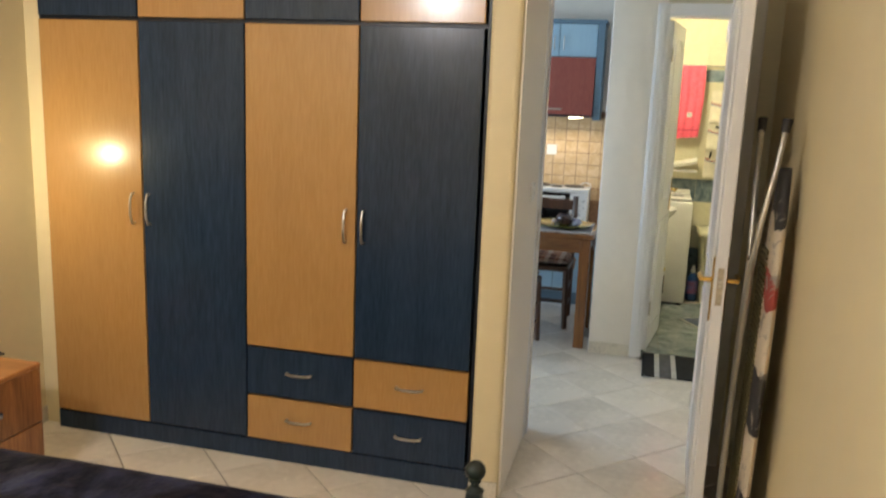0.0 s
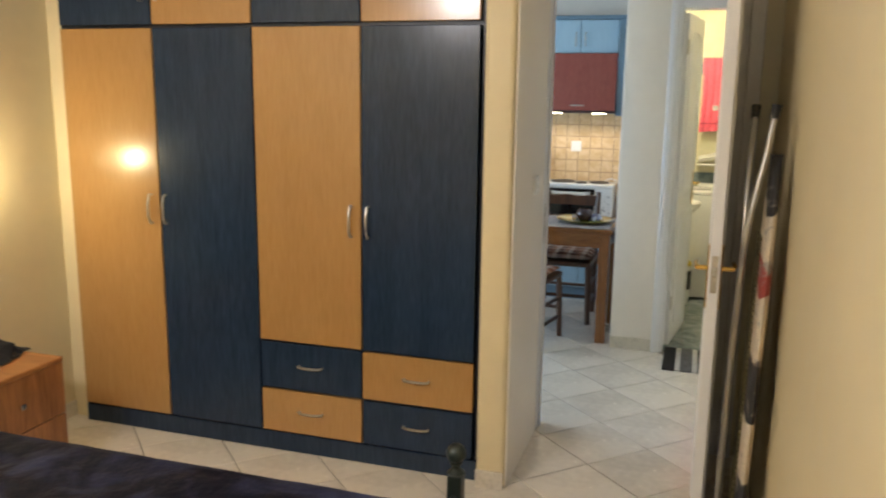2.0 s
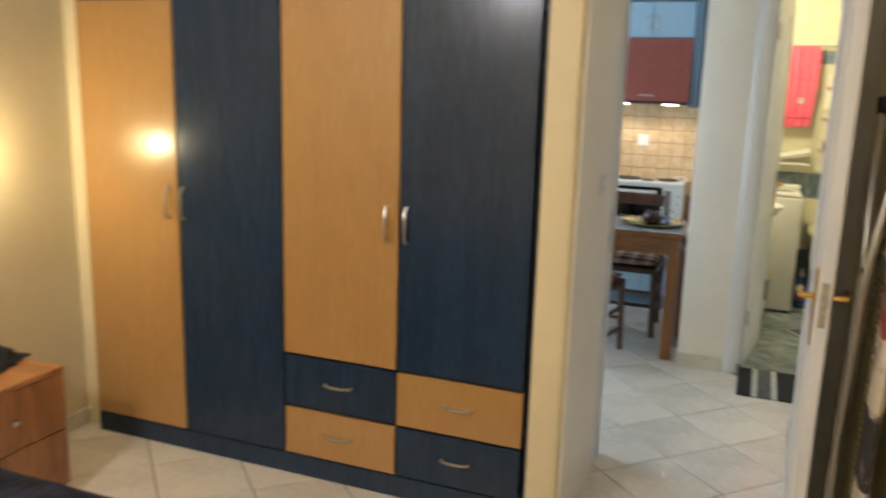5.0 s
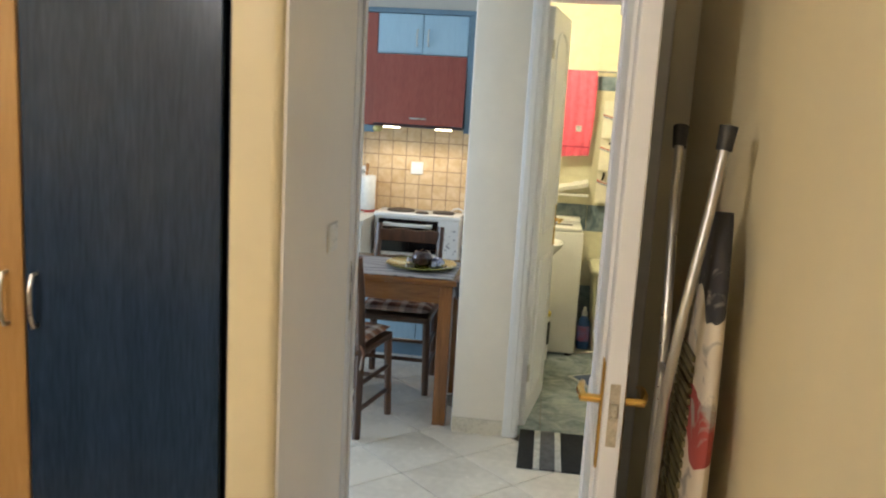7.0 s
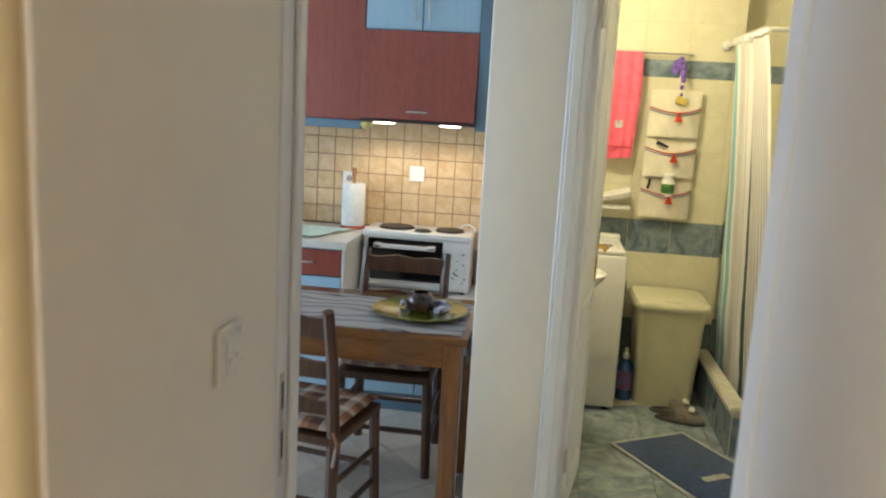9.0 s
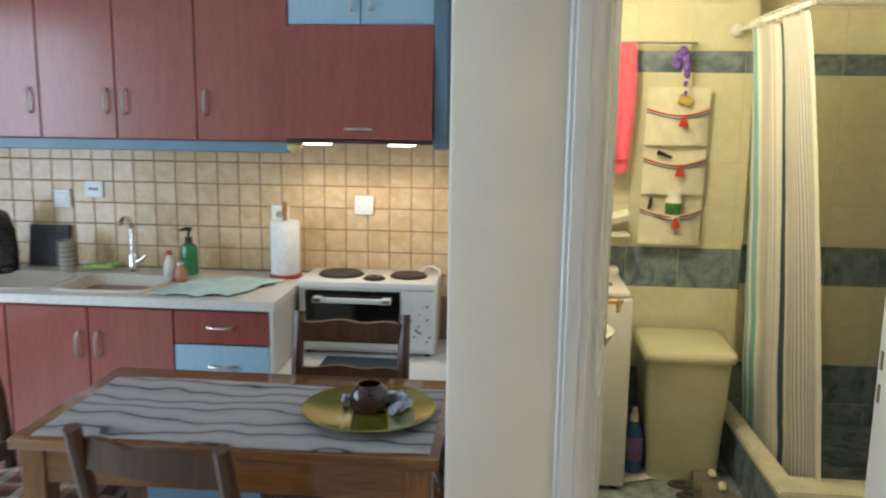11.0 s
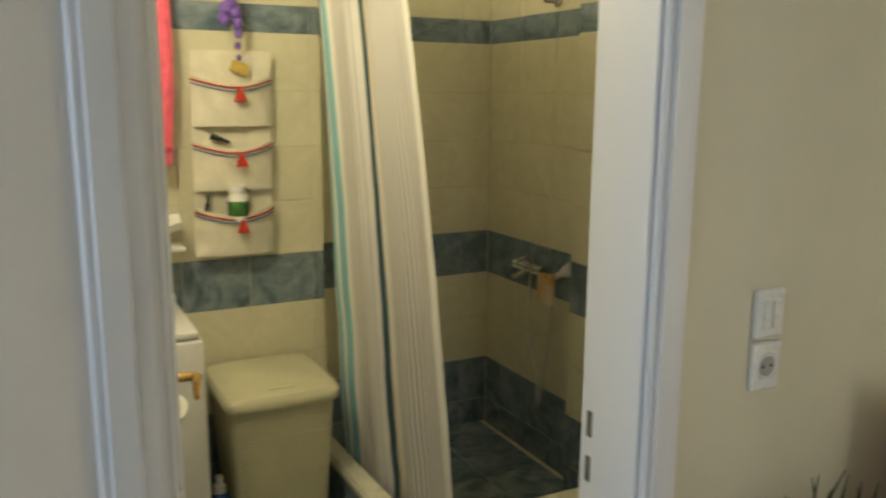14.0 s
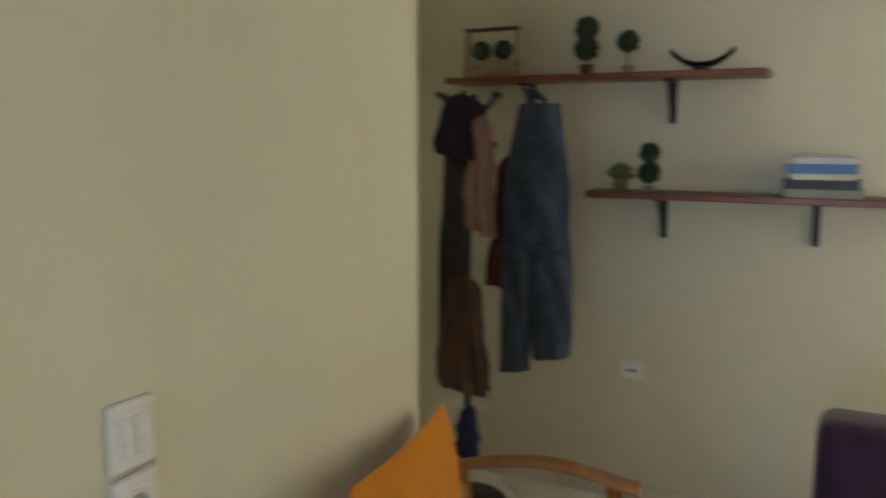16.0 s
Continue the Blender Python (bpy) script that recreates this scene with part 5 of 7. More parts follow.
def runner_mat():
    m, n, l, p = nodes_of("grey_wavy_runner_cloth")
    co, sep = n.new("ShaderNodeTexCoord"), n.new("ShaderNodeSeparateXYZ")
    l.new(co.outputs["Object"], sep.inputs[0])
    ns = n.new("ShaderNodeTexNoise")
    ns.inputs["Scale"].default_value, ns.inputs["Detail"].default_value = 5.5, 1.0
    l.new(co.outputs["Object"], ns.inputs["Vector"])
    a, b, c = (n.new("ShaderNodeMath") for _ in range(3))
    a.operation, a.inputs[1].default_value = "MULTIPLY_ADD", 0.16
    l.new(ns.outputs[0], a.inputs[0])
    l.new(sep.outputs[1], a.inputs[2])
    b.operation, b.inputs[1].default_value = "MULTIPLY", 13.0
    l.new(a.outputs[0], b.inputs[0])
    c.operation = "FRACT"
    l.new(b.outputs[0], c.inputs[0])
    ramp = n.new("ShaderNodeValToRGB")
    e = ramp.color_ramp.elements
    e[0].position, e[0].color = 0.06, (0.05, 0.047, 0.055, 1)
    e[1].position, e[1].color = 0.17, (0.36, 0.335, 0.335, 1)
    e.new(0.6).color = (0.42, 0.39, 0.38, 1)
    e.new(0.93).color = (0.32, 0.30, 0.305, 1)
    l.new(c.outputs[0], ramp.inputs[0])
    l.new(ramp.outputs[0], p.inputs["Base Color"])
    p.inputs["Roughness"].default_value = 0.85
    w_, bp = n.new("ShaderNodeTexNoise"), n.new("ShaderNodeBump")
    w_.inputs["Scale"].default_value = 300
    l.new(co.outputs["Object"], w_.inputs["Vector"])
    bp.inputs["Strength"].default_value, bp.inputs["Distance"].default_value = 0.4, 0.002
    l.new(w_.outputs[0], bp.inputs["Height"])
    l.new(bp.outputs[0], p.inputs["Normal"])
    return m


bm = B()
sheet(bm, 60, 16, lambda u, v: (-1.365 + 1.055 * u + (0.012 if u > 0.985 else 0), 2.085 + 0.470 * v + 0.008 * math.sin(u * 7), 0.7685 + abs(rumple(u * 2, v, 6, 0.003, 4)) - (0 if u < 0.985 else 0.10)), 0.003)
whole("table_runner", bm, runner_mat(), "grey cloth table runner with wavy dark lines", "table runner", smooth=70)


def charger_plate():
    p = thing("charger_plate", pose(-0.522, 2.335, 0.774), "olive gold charger plate on the table runner", "plate")
    part("dish", lathe(B(), [(0.11, 0), (0.12, 0.003), (0.180, 0.015), (0.189, 0.019), (0.185, 0.022), (0.12, 0.009), (0.02, 0.007)], 40), stuff_mat("olive_gold_glaze", (0.24, 0.23, 0.03), 0.12, 0.15, 8, metal=0.55, coat=0.5, rvar=0.04), p)


charger_plate()


def candle_bowl():
    c = thing("candle_holder", pose(-0.522, 2.335, 0.781), "round dark glass candle holder on the plate", "candle holder")
    part("globe", lathe(B(), [(0.03, 0), (0.046, 0.01), (0.056, 0.035), (0.052, 0.06), (0.036, 0.078), (0.032, 0.078), (0.046, 0.056), (0.05, 0.035), (0.04, 0.014), (0.006, 0.010)], 28), stuff_mat("mottled_brown_glass", (0.06, 0.025, 0.02), 0.12, 0.5, 14, metal=0.3, coat=0.6, second=(0.015, 0.012, 0.02)), c)


candle_bowl()
WRAP = stuff_mat("sweet_wrapper", (0.60, 0.61, 0.67), 0.3, 0.4, 40, 0.3, 90, second=(0.03, 0.05, 0.24))
for i, (x, y, r) in enumerate(((-0.045, 0.055, 25), (0.075, 0.045, -30), (0.085, 0.0, 70), (-0.005, 0.085, 100), (0.04, 0.09, 10))):
    bm = B()
    bx(bm, (-0.026, -0.016, 0), (0.026, 0.016, 0.022 + 0.014 * (i % 2)), 0.007, 2)
    for sx in (-1, 1):
        cyl(bm, (sx * 0.024, 0, 0.012), (sx * 0.042, 0, 0.016), 0.004, 0.014, 8)
    whole("wrapped_sweet", bm, WRAP, "blue and white wrapped sweet on the plate", "sweet", "sweets on the plate", pose(-0.522 + x, 2.335 + y, 0.784, 0, 0, r))


def plaid_mat():
    m, n, l, p = nodes_of("brown_plaid_cloth")
    co, sep = n.new("ShaderNodeTexCoord"), n.new("ShaderNodeSeparateXYZ")
    l.new(co.outputs["Object"], sep.inputs[0])
    outs = []
    for k in (0, 1):
        s, f, r = n.new("ShaderNodeMath"), n.new("ShaderNodeMath"), n.new("ShaderNodeValToRGB")
        s.operation, s.inputs[1].default_value, f.operation = "MULTIPLY", 10.0, "FRACT"
        l.new(sep.outputs[k], s.inputs[0])
        l.new(s.outputs[0], f.inputs[0])
        l.new(f.outputs[0], r.inputs[0])
        r.color_ramp.interpolation = "CONSTANT"
        e = r.color_ramp.elements
        e[0].position, e[0].color = 0.0, (0.10, 0.04, 0.028, 1)
        e[1].position, e[1].color = 0.42, (0.62, 0.56, 0.50, 1)
        e.new(0.72).color = (0.34, 0.16, 0.09, 1)
        outs.append(r.outputs[0])
    mx = n.new("ShaderNodeMix")
    mx.data_type, mx.inputs[0].default_value = "RGBA", 0.5
    l.new(outs[0], mx.inputs[6])
    l.new(outs[1], mx.inputs[7])
    l.new(mx.outputs[2], p.inputs["Base Color"])
    p.inputs["Roughness"].default_value = 0.85
    return m


PLAID = plaid_mat()


def dining_chair():
    """Back along local y = 0, seat towards +y; rustic ladder back."""
    c = thing("dining_chair", pose(0, 0, 0), "dark-stained rustic ladder-back chair with a plaid cushion", "chair", "chairs round the table")
    W_, D_, SH, TH = 0.188, 0.36, 0.45, 0.906
    for s in (-1, 1):
        bm = B()
        pts = [(s * W_, 0.0, 0), (s * W_, 0.012, SH), (s * W_, -0.012, 0.72), (s * W_, -0.055, TH)]
        for a, b in zip(pts, pts[1:]):
            pass
        tube(bm, pts, [0.021, 0.024, 0.022, 0.020], 8)
        part("back_post", bm, DARKWOOD, c)
        part("leg", tube(B(), [(s * W_, D_, SH - 0.02), (s * (W_ + 0.012), D_ + 0.012, 0)], [0.022, 0.020], 8), DARKWOOD, c)
        for z in (0.14, 0.27):
            part("stretcher", tube(B(), [(s * W_, 0.006, z), (s * (W_ + 0.006), D_ + 0.006, z)], 0.012, 8), DARKWOOD, c)
    part("stretcher", tube(B(), [(-W_ - 0.008, D_ + 0.006, 0.20), (W_ + 0.008, D_ + 0.006, 0.20)], 0.012, 8), DARKWOOD, c)
    part("stretcher", tube(B(), [(-W_, 0.004, 0.20), (W_, 0.004, 0.20)], 0.012, 8), DARKWOOD, c)
    for z, hh, y in ((0.842, 0.072, -0.040), (0.690, 0.062, -0.012), (0.55, 0.05, 0.004)):
        bm = B()
        sheet(bm, 16, 2, lambda u, v, z=z, hh=hh, y=y: ((u - 0.5) * 2 * (W_ - 0.012), y - 0.016 * math.sin(math.pi * u), z - hh / 2 + hh * v + (0.005 * math.sin(u * math.pi * 4) if v > 0.9 else 0)), 0.018)
        part("back_slat", bm, DARKWOOD, c, smooth=50)
    part("seat", bx(B(), (-W_ - 0.02, -0.015, SH - 0.035), (W_ + 0.02, D_ + 0.025, SH), 0.01, 2), DARKWOOD, c)
    def cu(sg):
        def g(u, v):
            a, b = 2 * u - 1, 2 * v - 1
            e = (max(0, 1 - abs(a) ** 4) * max(0, 1 - abs(b) ** 4)) ** 0.5
            tuft = 0.012 * math.exp(-((abs(a) - 0.4) ** 2 + (abs(b) - 0.4) ** 2) * 40)
            return (a * 0.20, 0.175 + b * 0.19, SH + 0.028 + sg * (0.024 * e - tuft * (sg > 0)))
        return g
    bm = B()
    sheet(bm, 20, 20, cu(1))
    sheet(bm, 20, 20, cu(-1))
    bmesh.ops.remove_doubles(bm, verts=bm.verts, dist=0.0006)
    part("cushion", bm, PLAID, c, "brown and white plaid seat cushion", 70)
    for s in (-1, 1):
        part("tie", tube(B(), [(s * W_, 0.0, SH + 0.03), (s * (W_ + 0.03), -0.02, SH - 0.01), (s * (W_ + 0.02), -0.03, SH - 0.09)], 0.007, 6), PLAID, c, "cloth tie")
    return c


ch = dining_chair()
ch.matrix_basis = pose(-0.905, 1.845, 0, 0, 0, -11)
copy_thing(ch, pose(-0.692, 2.88, 0, 0, 0, 180))
copy_thing(ch, pose(-1.70, 2.29, 0, 0, 0, -88))

# ---- bathroom ----
LINEN = stuff_mat("unbleached_canvas", (0.76, 0.71, 0.57), 0.85, 0.06, 18, 0.5, 260)
BINMAT = stuff_mat("cream_plastic", (0.66, 0.63, 0.43), 0.35, 0.04, 6, 0.02)


def laundry_bin():
    b = thing("laundry_bin", pose(0.645, 3.83, 0), "cream plastic laundry bin with a woven texture", "laundry bin")
    def ring(bm, hx, hy, z, cy=0.0, n=40, p=0.28):
        return [bm.verts.new((hx * math.copysign(abs(math.cos(t)) ** p, math.cos(t)), cy + hy * math.copysign(abs(math.sin(t)) ** p, math.sin(t)), z)) for t in [2 * math.pi * (i + 0.5) / n for i in range(n)]]
    def loft(rings, bm):
        n = len(rings[0])
        for a, c in zip(rings, rings[1:]):
            for i in range(n):
                bm.faces.new((a[i], a[(i + 1) % n], c[(i + 1) % n], c[i]))
        bm.faces.new(rings[0][::-1])
        bm.faces.new(rings[-1])
        return bm
    bm = B()
    body = part("body", loft([ring(bm, 0.150, 0.165, 0.0), ring(bm, 0.155, 0.168, 0.012), ring(bm, 0.185, 0.205, 0.555)], bm), BINMAT, b, smooth=50)
    bm = B()
    part("lid", loft([ring(bm, 0.198, 0.217, 0.556), ring(bm, 0.203, 0.222, 0.565), ring(bm, 0.203, 0.222, 0.588), ring(bm, 0.190, 0.208, 0.602), ring(bm, 0.180, 0.198, 0.600), ring(bm, 0.165, 0.185, 0.606)], bm), BINMAT, b, smooth=50)
    part("lid_grip", bx(B(), (-0.045, -0.165, 0.606), (0.045, -0.150, 0.611), 0.003, 2), BINMAT, b)
    me = mesh_of("weave_knot", bx(B(), (-0.0065, -0.002, -0.0035), (0.0065, 0.002, 0.0035), 0.0018), BINMAT)
    bm = B()
    for j in range(42):
        z = 0.04 + 0.012 * j
        k = z / 0.555
        hx, hy = 0.150 + 0.035 * k, 0.165 + 0.040 * k
        for i in range(17):
            x = -hx * 0.86 + hx * 1.72 * (i + 0.5 * (j % 2)) / 17
            bmesh.ops.create_cube(bm, size=1, matrix=Matrix.Translation((x, -hy - 0.0002, z)) @ Matrix.Diagonal((0.012, 0.004, 0.006, 1)))
    wv = part("weave", bm, BINMAT, body, "raised weave pattern")
    wv["kind"] = "stuff"


laundry_bin()


def washing_machine():
    w = thing("washing_machine", pose(0.11, 3.79, 0), "narrow white top-loading washing machine", "washing machine")
    bm = B()
    bx(bm, (-0.262, -0.26, 0.02), (0.262, 0.27, 0.85), 0.012, 2)
    part("body", bm, ENAMEL, w)
    part("lid", bx(B(), (-0.25, -0.25, 0.852), (0.25, 0.16, 0.878), 0.010, 2), ENAMEL, w)
    part("control_strip", bx(B(), (-0.25, 0.162, 0.852), (0.25, 0.262, 0.90), 0.008, 2), ENAMEL, w)
    part("lid_slot", bx(B(), (0.02, -0.12, 0.878), (0.19, -0.06, 0.8795)), DARKSLOT, w)
    for sx in (-1, 1):
        part("foot", cyl(B(), (sx * 0.22, -0.22, 0), (sx * 0.22, -0.22, 0.022), 0.02, seg=12), BLACKRUBBER, w)
        part("foot", cyl(B(), (sx * 0.22, 0.22, 0), (sx * 0.22, 0.22, 0.022), 0.02, seg=12), BLACKRUBBER, w)


washing_machine()


def basin():
    b = thing("washbasin", pose(-0.155, 3.05, 0), "small white ceramic washbasin on the wall", "washbasin")
    bm = B()
    def ring(rx, ry, z, cx):
        return [bm.verts.new((max(0.0, cx + rx * math.cos(t)), ry * math.sin(t), z)) for t in [2 * math.pi * i / 32 for i in range(32)]]
    rings = [ring(0.07, 0.07, 0.70, 0.12), ring(0.15, 0.13, 0.745, 0.15), ring(0.205, 0.20, 0.82, 0.17), ring(0.215, 0.21, 0.85, 0.175), ring(0.20, 0.195, 0.855, 0.175), ring(0.17, 0.165, 0.83, 0.18), ring(0.10, 0.10, 0.77, 0.17), ring(0.02, 0.02, 0.762, 0.17)]
    for a, c in zip(rings, rings[1:]):
        for i in range(32):
            bm.faces.new((a[i], a[(i + 1) % 32], c[(i + 1) % 32], c[i]))
    bm.faces.new(rings[0][::-1])
    bm.faces.new(rings[-1])
    part("bowl", bm, ENAMEL, b, smooth=60)
    bm = B()
    cyl(bm, (0.035, 0, 0.85), (0.035, 0, 0.93), 0.018)
    tube(bm, [(0.035, 0, 0.91), (0.08, 0, 0.925), (0.13, 0, 0.90)], [0.012, 0.011, 0.009])
    part("tap", bm, BRASS, b, "brass-toned tap")
    part("trap", tube(B(), [(0.10, 0, 0.70), (0.10, 0, 0.55), (0.05, 0, 0.50), (0.0, 0, 0.50)], 0.018, 10), CHROME, b)


basin()


def towel():
    def f(u, v):
        x = 0.175 + 0.215 * u + 0.02 * math.sin(v * 4) * 0.4
        zt, zb = 1.925, 1.325 + 0.018 * u
        z = zt + (zb - zt) * v
        fold = 0.010 * math.sin(u * 9 + v * 1.5) * (0.3 + 0.7 * v) + 0.006 * math.sin(u * 21 + 1)
        return (x - 0.018 * v * (u - 0.5), BB - 0.075 - fold - 0.022 * math.sin(min(1, v * 6) * math.pi / 2), z)
    bm = B()
    sheet(bm, 34, 40, f, 0.006)
    t = thing("bath_towel", pose(0, 0, 0), "pink terry towel hanging on the bathroom rail", "towel")
    part("cloth", bm, stuff_mat("pink_terry", (0.86, 0.13, 0.20), 0.9, 0.12, 30, 0.7, 320, sheen=0.3), t, smooth=70)
    bm = B()
    sheet(bm, 2, 2, lambda u, v: (0.272 + 0.042 * u, BB - 0.118, 1.505 + 0.042 * v), 0.002)
    part("label_patch", bm, stuff_mat("patch_white", (0.7, 0.68, 0.66), 0.8, 0.1, 60, second=(0.15, 0.14, 0.15)), t, "small white woven patch")
    part("border", bx(B(), (0.178, BB - 0.121, 1.395), (0.375, BB - 0.117, 1.405)), stuff_mat("pink_border", (0.55, 0.05, 0.10), 0.9, 0.1, 30), t)


towel()


def towel_rail():
    r = thing("towel_rail", pose(0, 0, 0), "thin chrome towel rail on the bathroom wall", "towel rail")
    part("bar", tube(B(), [(0.10, BB - 0.07, 1.925), (0.66, BB - 0.07, 1.925)], 0.006, 10), CHROME, r)
    for x in (0.10, 0.66):
        part("bracket", tube(B(), [(x, BB - 0.012, 1.925), (x, BB - 0.07, 1.925)], 0.007, 10), CHROME, r)


towel_rail()


def organiser():
    x0, x1, z0, z1, y = 0.462, 0.742, 1.02, 1.73, BB - 0.035
    o = thing("hanging_organiser", pose(x0, y, z0), "canvas wall organiser with three pockets and red tassels", "organiser")
    w_, h = x1 - x0, z1 - z0
    bm = B()
    sheet(bm, 10, 24, lambda u, v: (u * w_ - 0.02 * (1 - v) * 0.6, 0.006 * math.sin(v * 11), v * h), 0.004)
    part("backing", bm, LINEN, o, smooth=60)
    reds, blues = stuff_mat("red_ribbon", (0.45, 0.03, 0.02), 0.7, 0.1, 40), stuff_mat("grey_blue_ribbon", (0.20, 0.26, 0.36), 0.7, 0.1, 40)
    for k, zt in enumerate((0.625, 0.400, 0.165)):
        zb = zt - 0.175
        bm = B()
        def pf(u, v, zt=zt, zb=zb):
            bulge = math.sin(math.pi * u) ** 0.7 * (0.030 + 0.025 * v)
            return (u * w_ * 1.0 - 0.02 * (1 - (zb + (zt - zb) * v) / h) * 0.6, -0.010 - bulge - 0.004 * math.sin(u * 15 + v * 5 + k), zb + (zt - zb) * v - 0.03 * math.sin(math.pi * u) * v)
        sheet(bm, 20, 12, pf, 0.003)
        pk = part("pocket", bm, LINEN, o, "sagging canvas pocket", 60)
        for dz, mm in ((0.0, reds), (-0.012, blues)):
            part("ribbon", tube(B(), [(pf(i / 14, 0.92)[0], pf(i / 14, 0.92)[1] - 0.004, pf(i / 14, 0.92)[2] + dz) for i in range(15)], 0.0035, 6), mm, pk)
        bm = B()
        c = pf(0.55, 0.9)
        for i in range(7):
            tube(bm, [(c[0], c[1] - 0.008, c[2]), (c[0] + (i - 3) * 0.006, c[1] - 0.012, c[2] - 0.045)], [0.006, 0.005], 6)
        part("tassel", bm, stuff_mat("red_tassel", (0.55, 0.045, 0.02), 0.8, 0.15, 60), pk, "red tassel")
    part("loop", tube(B(), [(w_ / 2, 0, h), (w_ / 2 + 0.01, -0.02, h + 0.10), (w_ / 2, -0.035, 1.93 - z0)], 0.004, 6), LINEN, o)


organiser()
bm = B()
for i, (dx, dz, r) in enumerate(((0, 0, 0.022), (-0.02, -0.02, 0.024), (0.012, -0.03, 0.022), (-0.028, -0.05, 0.02), (0.018, -0.065, 0.018), (0.022, -0.10, 0.014), (0.018, -0.14, 0.011), (0.02, -0.18, 0.009))):
    ball(bm, (dx, 0, dz), r, (1, 0.7, 1.2), 10)
whole("purple_flower_puff", bm, stuff_mat("purple_mesh", (0.22, 0.12, 0.50), 0.8, 0.3, 60, 0.8, 160), "purple bath puff with ribbon hanging on the rail", "bath puff", at=pose(0.60, BB - 0.085, 1.885), smooth=60)
bm = B()
bx(bm, (-0.03, -0.012, -0.02), (0.03, 0.012, 0.02), 0.006, 2)
whole("soap_box", bm, stuff_mat("mustard_card", (0.55, 0.40, 0.08), 0.5, 0.1, 30), "mustard yellow packet in the top pocket", "packet", at=pose(0.625, BB - 0.062, 1.672, 0, 20, 0))


def pill_bottle(m):
    b = thing("medicine_jar", m, "white jar with a green label in the lower pocket", "jar")
    part("jar", lathe(B(), [(0.034, 0), (0.036, 0.004), (0.036, 0.085), (0.028, 0.10)], 20), PLASTIC, b)
    part("lid", lathe(B(), [(0.029, 0.10), (0.030, 0.102), (0.030, 0.125), (0.026, 0.13)], 20), PLASTIC, b)
    part("label_band", lathe(B(), [(0.0362, 0.02), (0.0368, 0.021), (0.0368, 0.072), (0.0362, 0.073)], 20), stuff_mat("green_label", (0.06, 0.20, 0.03), 0.4, 0.3, 30, second=(0.02, 0.05, 0.02)), b, "green printed label")


pill_bottle(pose(0.598, BB - 0.075, 1.135))
bm = B()
tube(bm, [(-0.03, 0, 0.012), (0.0, -0.004, 0.002), (0.035, 0, -0.012)], [0.012, 0.009, 0.006], 8)
whole("black_comb", bm, BLACKPLASTIC, "black hairbrush handle in the middle pocket", "hairbrush", at=pose(0.545, BB - 0.06, 1.425))
bm = B()
tube(bm, [(0, 0, -0.05), (0.004, 0, 0.0), (0.0, 0, 0.03)], [0.006, 0.008, 0.006], 8)
whole("tweezers", bm, BLACKPLASTIC, "small dark tool in the lower pocket", "tool", at=pose(0.492, BB - 0.058, 1.20, 0, 12, 0))


def detergent(m):
    b = thing("detergent_bottle", m, "clear bottle of blue cleaning liquid with a printed label", "bottle")
    part("body", lathe(B(), [(0.042, 0), (0.046, 0.006), (0.046, 0.17), (0.040, 0.20), (0.018, 0.235)], 22), stuff_mat("blue_liquid", (0.03, 0.10, 0.30), 0.12, 0.2, 10, coat=0.5), b)
    part("label_band", lathe(B(), [(0.0462, 0.06), (0.047, 0.062), (0.047, 0.165), (0.0462, 0.167)], 22), stuff_mat("blue_red_label", (0.06, 0.14, 0.42), 0.4, 0.5, 18, second=(0.30, 0.06, 0.10)), b, "blue label with red marks")
    part("cap", lathe(B(), [(0.020, 0.235), (0.020, 0.262), (0.012, 0.268), (0.012, 0.295)], 16), PLASTIC, b, "pale cap")


detergent(pose(0.435, 3.735, 0.012))
bm = B()
sheet(bm, 14, 12, lambda u, v: ((u - 0.5) * 0.26, (v - 0.5) * 0.20, 0.004 + abs(rumple(u, v, 5, 0.012, 4))), 0.002)
whole("floor_cloth", bm, stuff_mat("white_rag", (0.66, 0.63, 0.55), 0.9, 0.1, 30, 0.5, 200), "crumpled white cloth under the bottle on the floor", "cloth", at=pose(0.40, 3.72, 0.002, 0, 0, 20))


def slipper(m):
    s = thing("slipper", m, "grey felt slipper with a pale bow on the bathroom floor", "slipper", "pair of slippers")
    felt = stuff_mat("grey_felt", (0.23, 0.20, 0.16), 0.95, 0.15, 40, 0.6, 250)
    def outl(k):
        t = 2 * math.pi * k
        return 0.13 * math.cos(t), (0.046 + 0.008 * math.cos(t)) * math.sin(t)
    bm = B()
    prism(bm, [outl(i / 28) for i in range(28)], 0.0, 0.018, 0.003)
    part("sole", bm, stuff_mat("grey_sole", (0.12, 0.105, 0.09), 0.8, 0.1, 30), s)
    bm = B()
    sheet(bm, 16, 14, lambda u, v: (0.125 - 0.15 * u, (0.05 + 0.004 * u) * math.cos(math.pi * v) * (math.sin(math.pi / 2 * min(1, 0.25 + u * 1.6))), 0.016 + 0.058 * math.sin(math.pi * v) * (0.35 + 0.65 * min(1, u * 1.4))), 0.004)
    part("upper", bm, felt, s, smooth=60)
    bm = B()
    ball(bm, (0.055, 0.012, 0.075), 0.017, (1, 1.3, 0.6), 10)
    ball(bm, (0.055, -0.012, 0.075), 0.017, (1, 1.3, 0.6), 10)
    part("bow", bm, LINEN, s, "pale bow")
    part("insole_tag", bx(B(), (-0.105, -0.018, 0.0185), (-0.055, 0.018, 0.0205)), DARKSLOT, s, "dark woven tag")
    return s


sl = slipper(pose(0.70, 3.60, 0.002, 0, 0, -6))
copy_thing(sl, pose(0.715, 3.485, 0.002, 0, 0, -12))

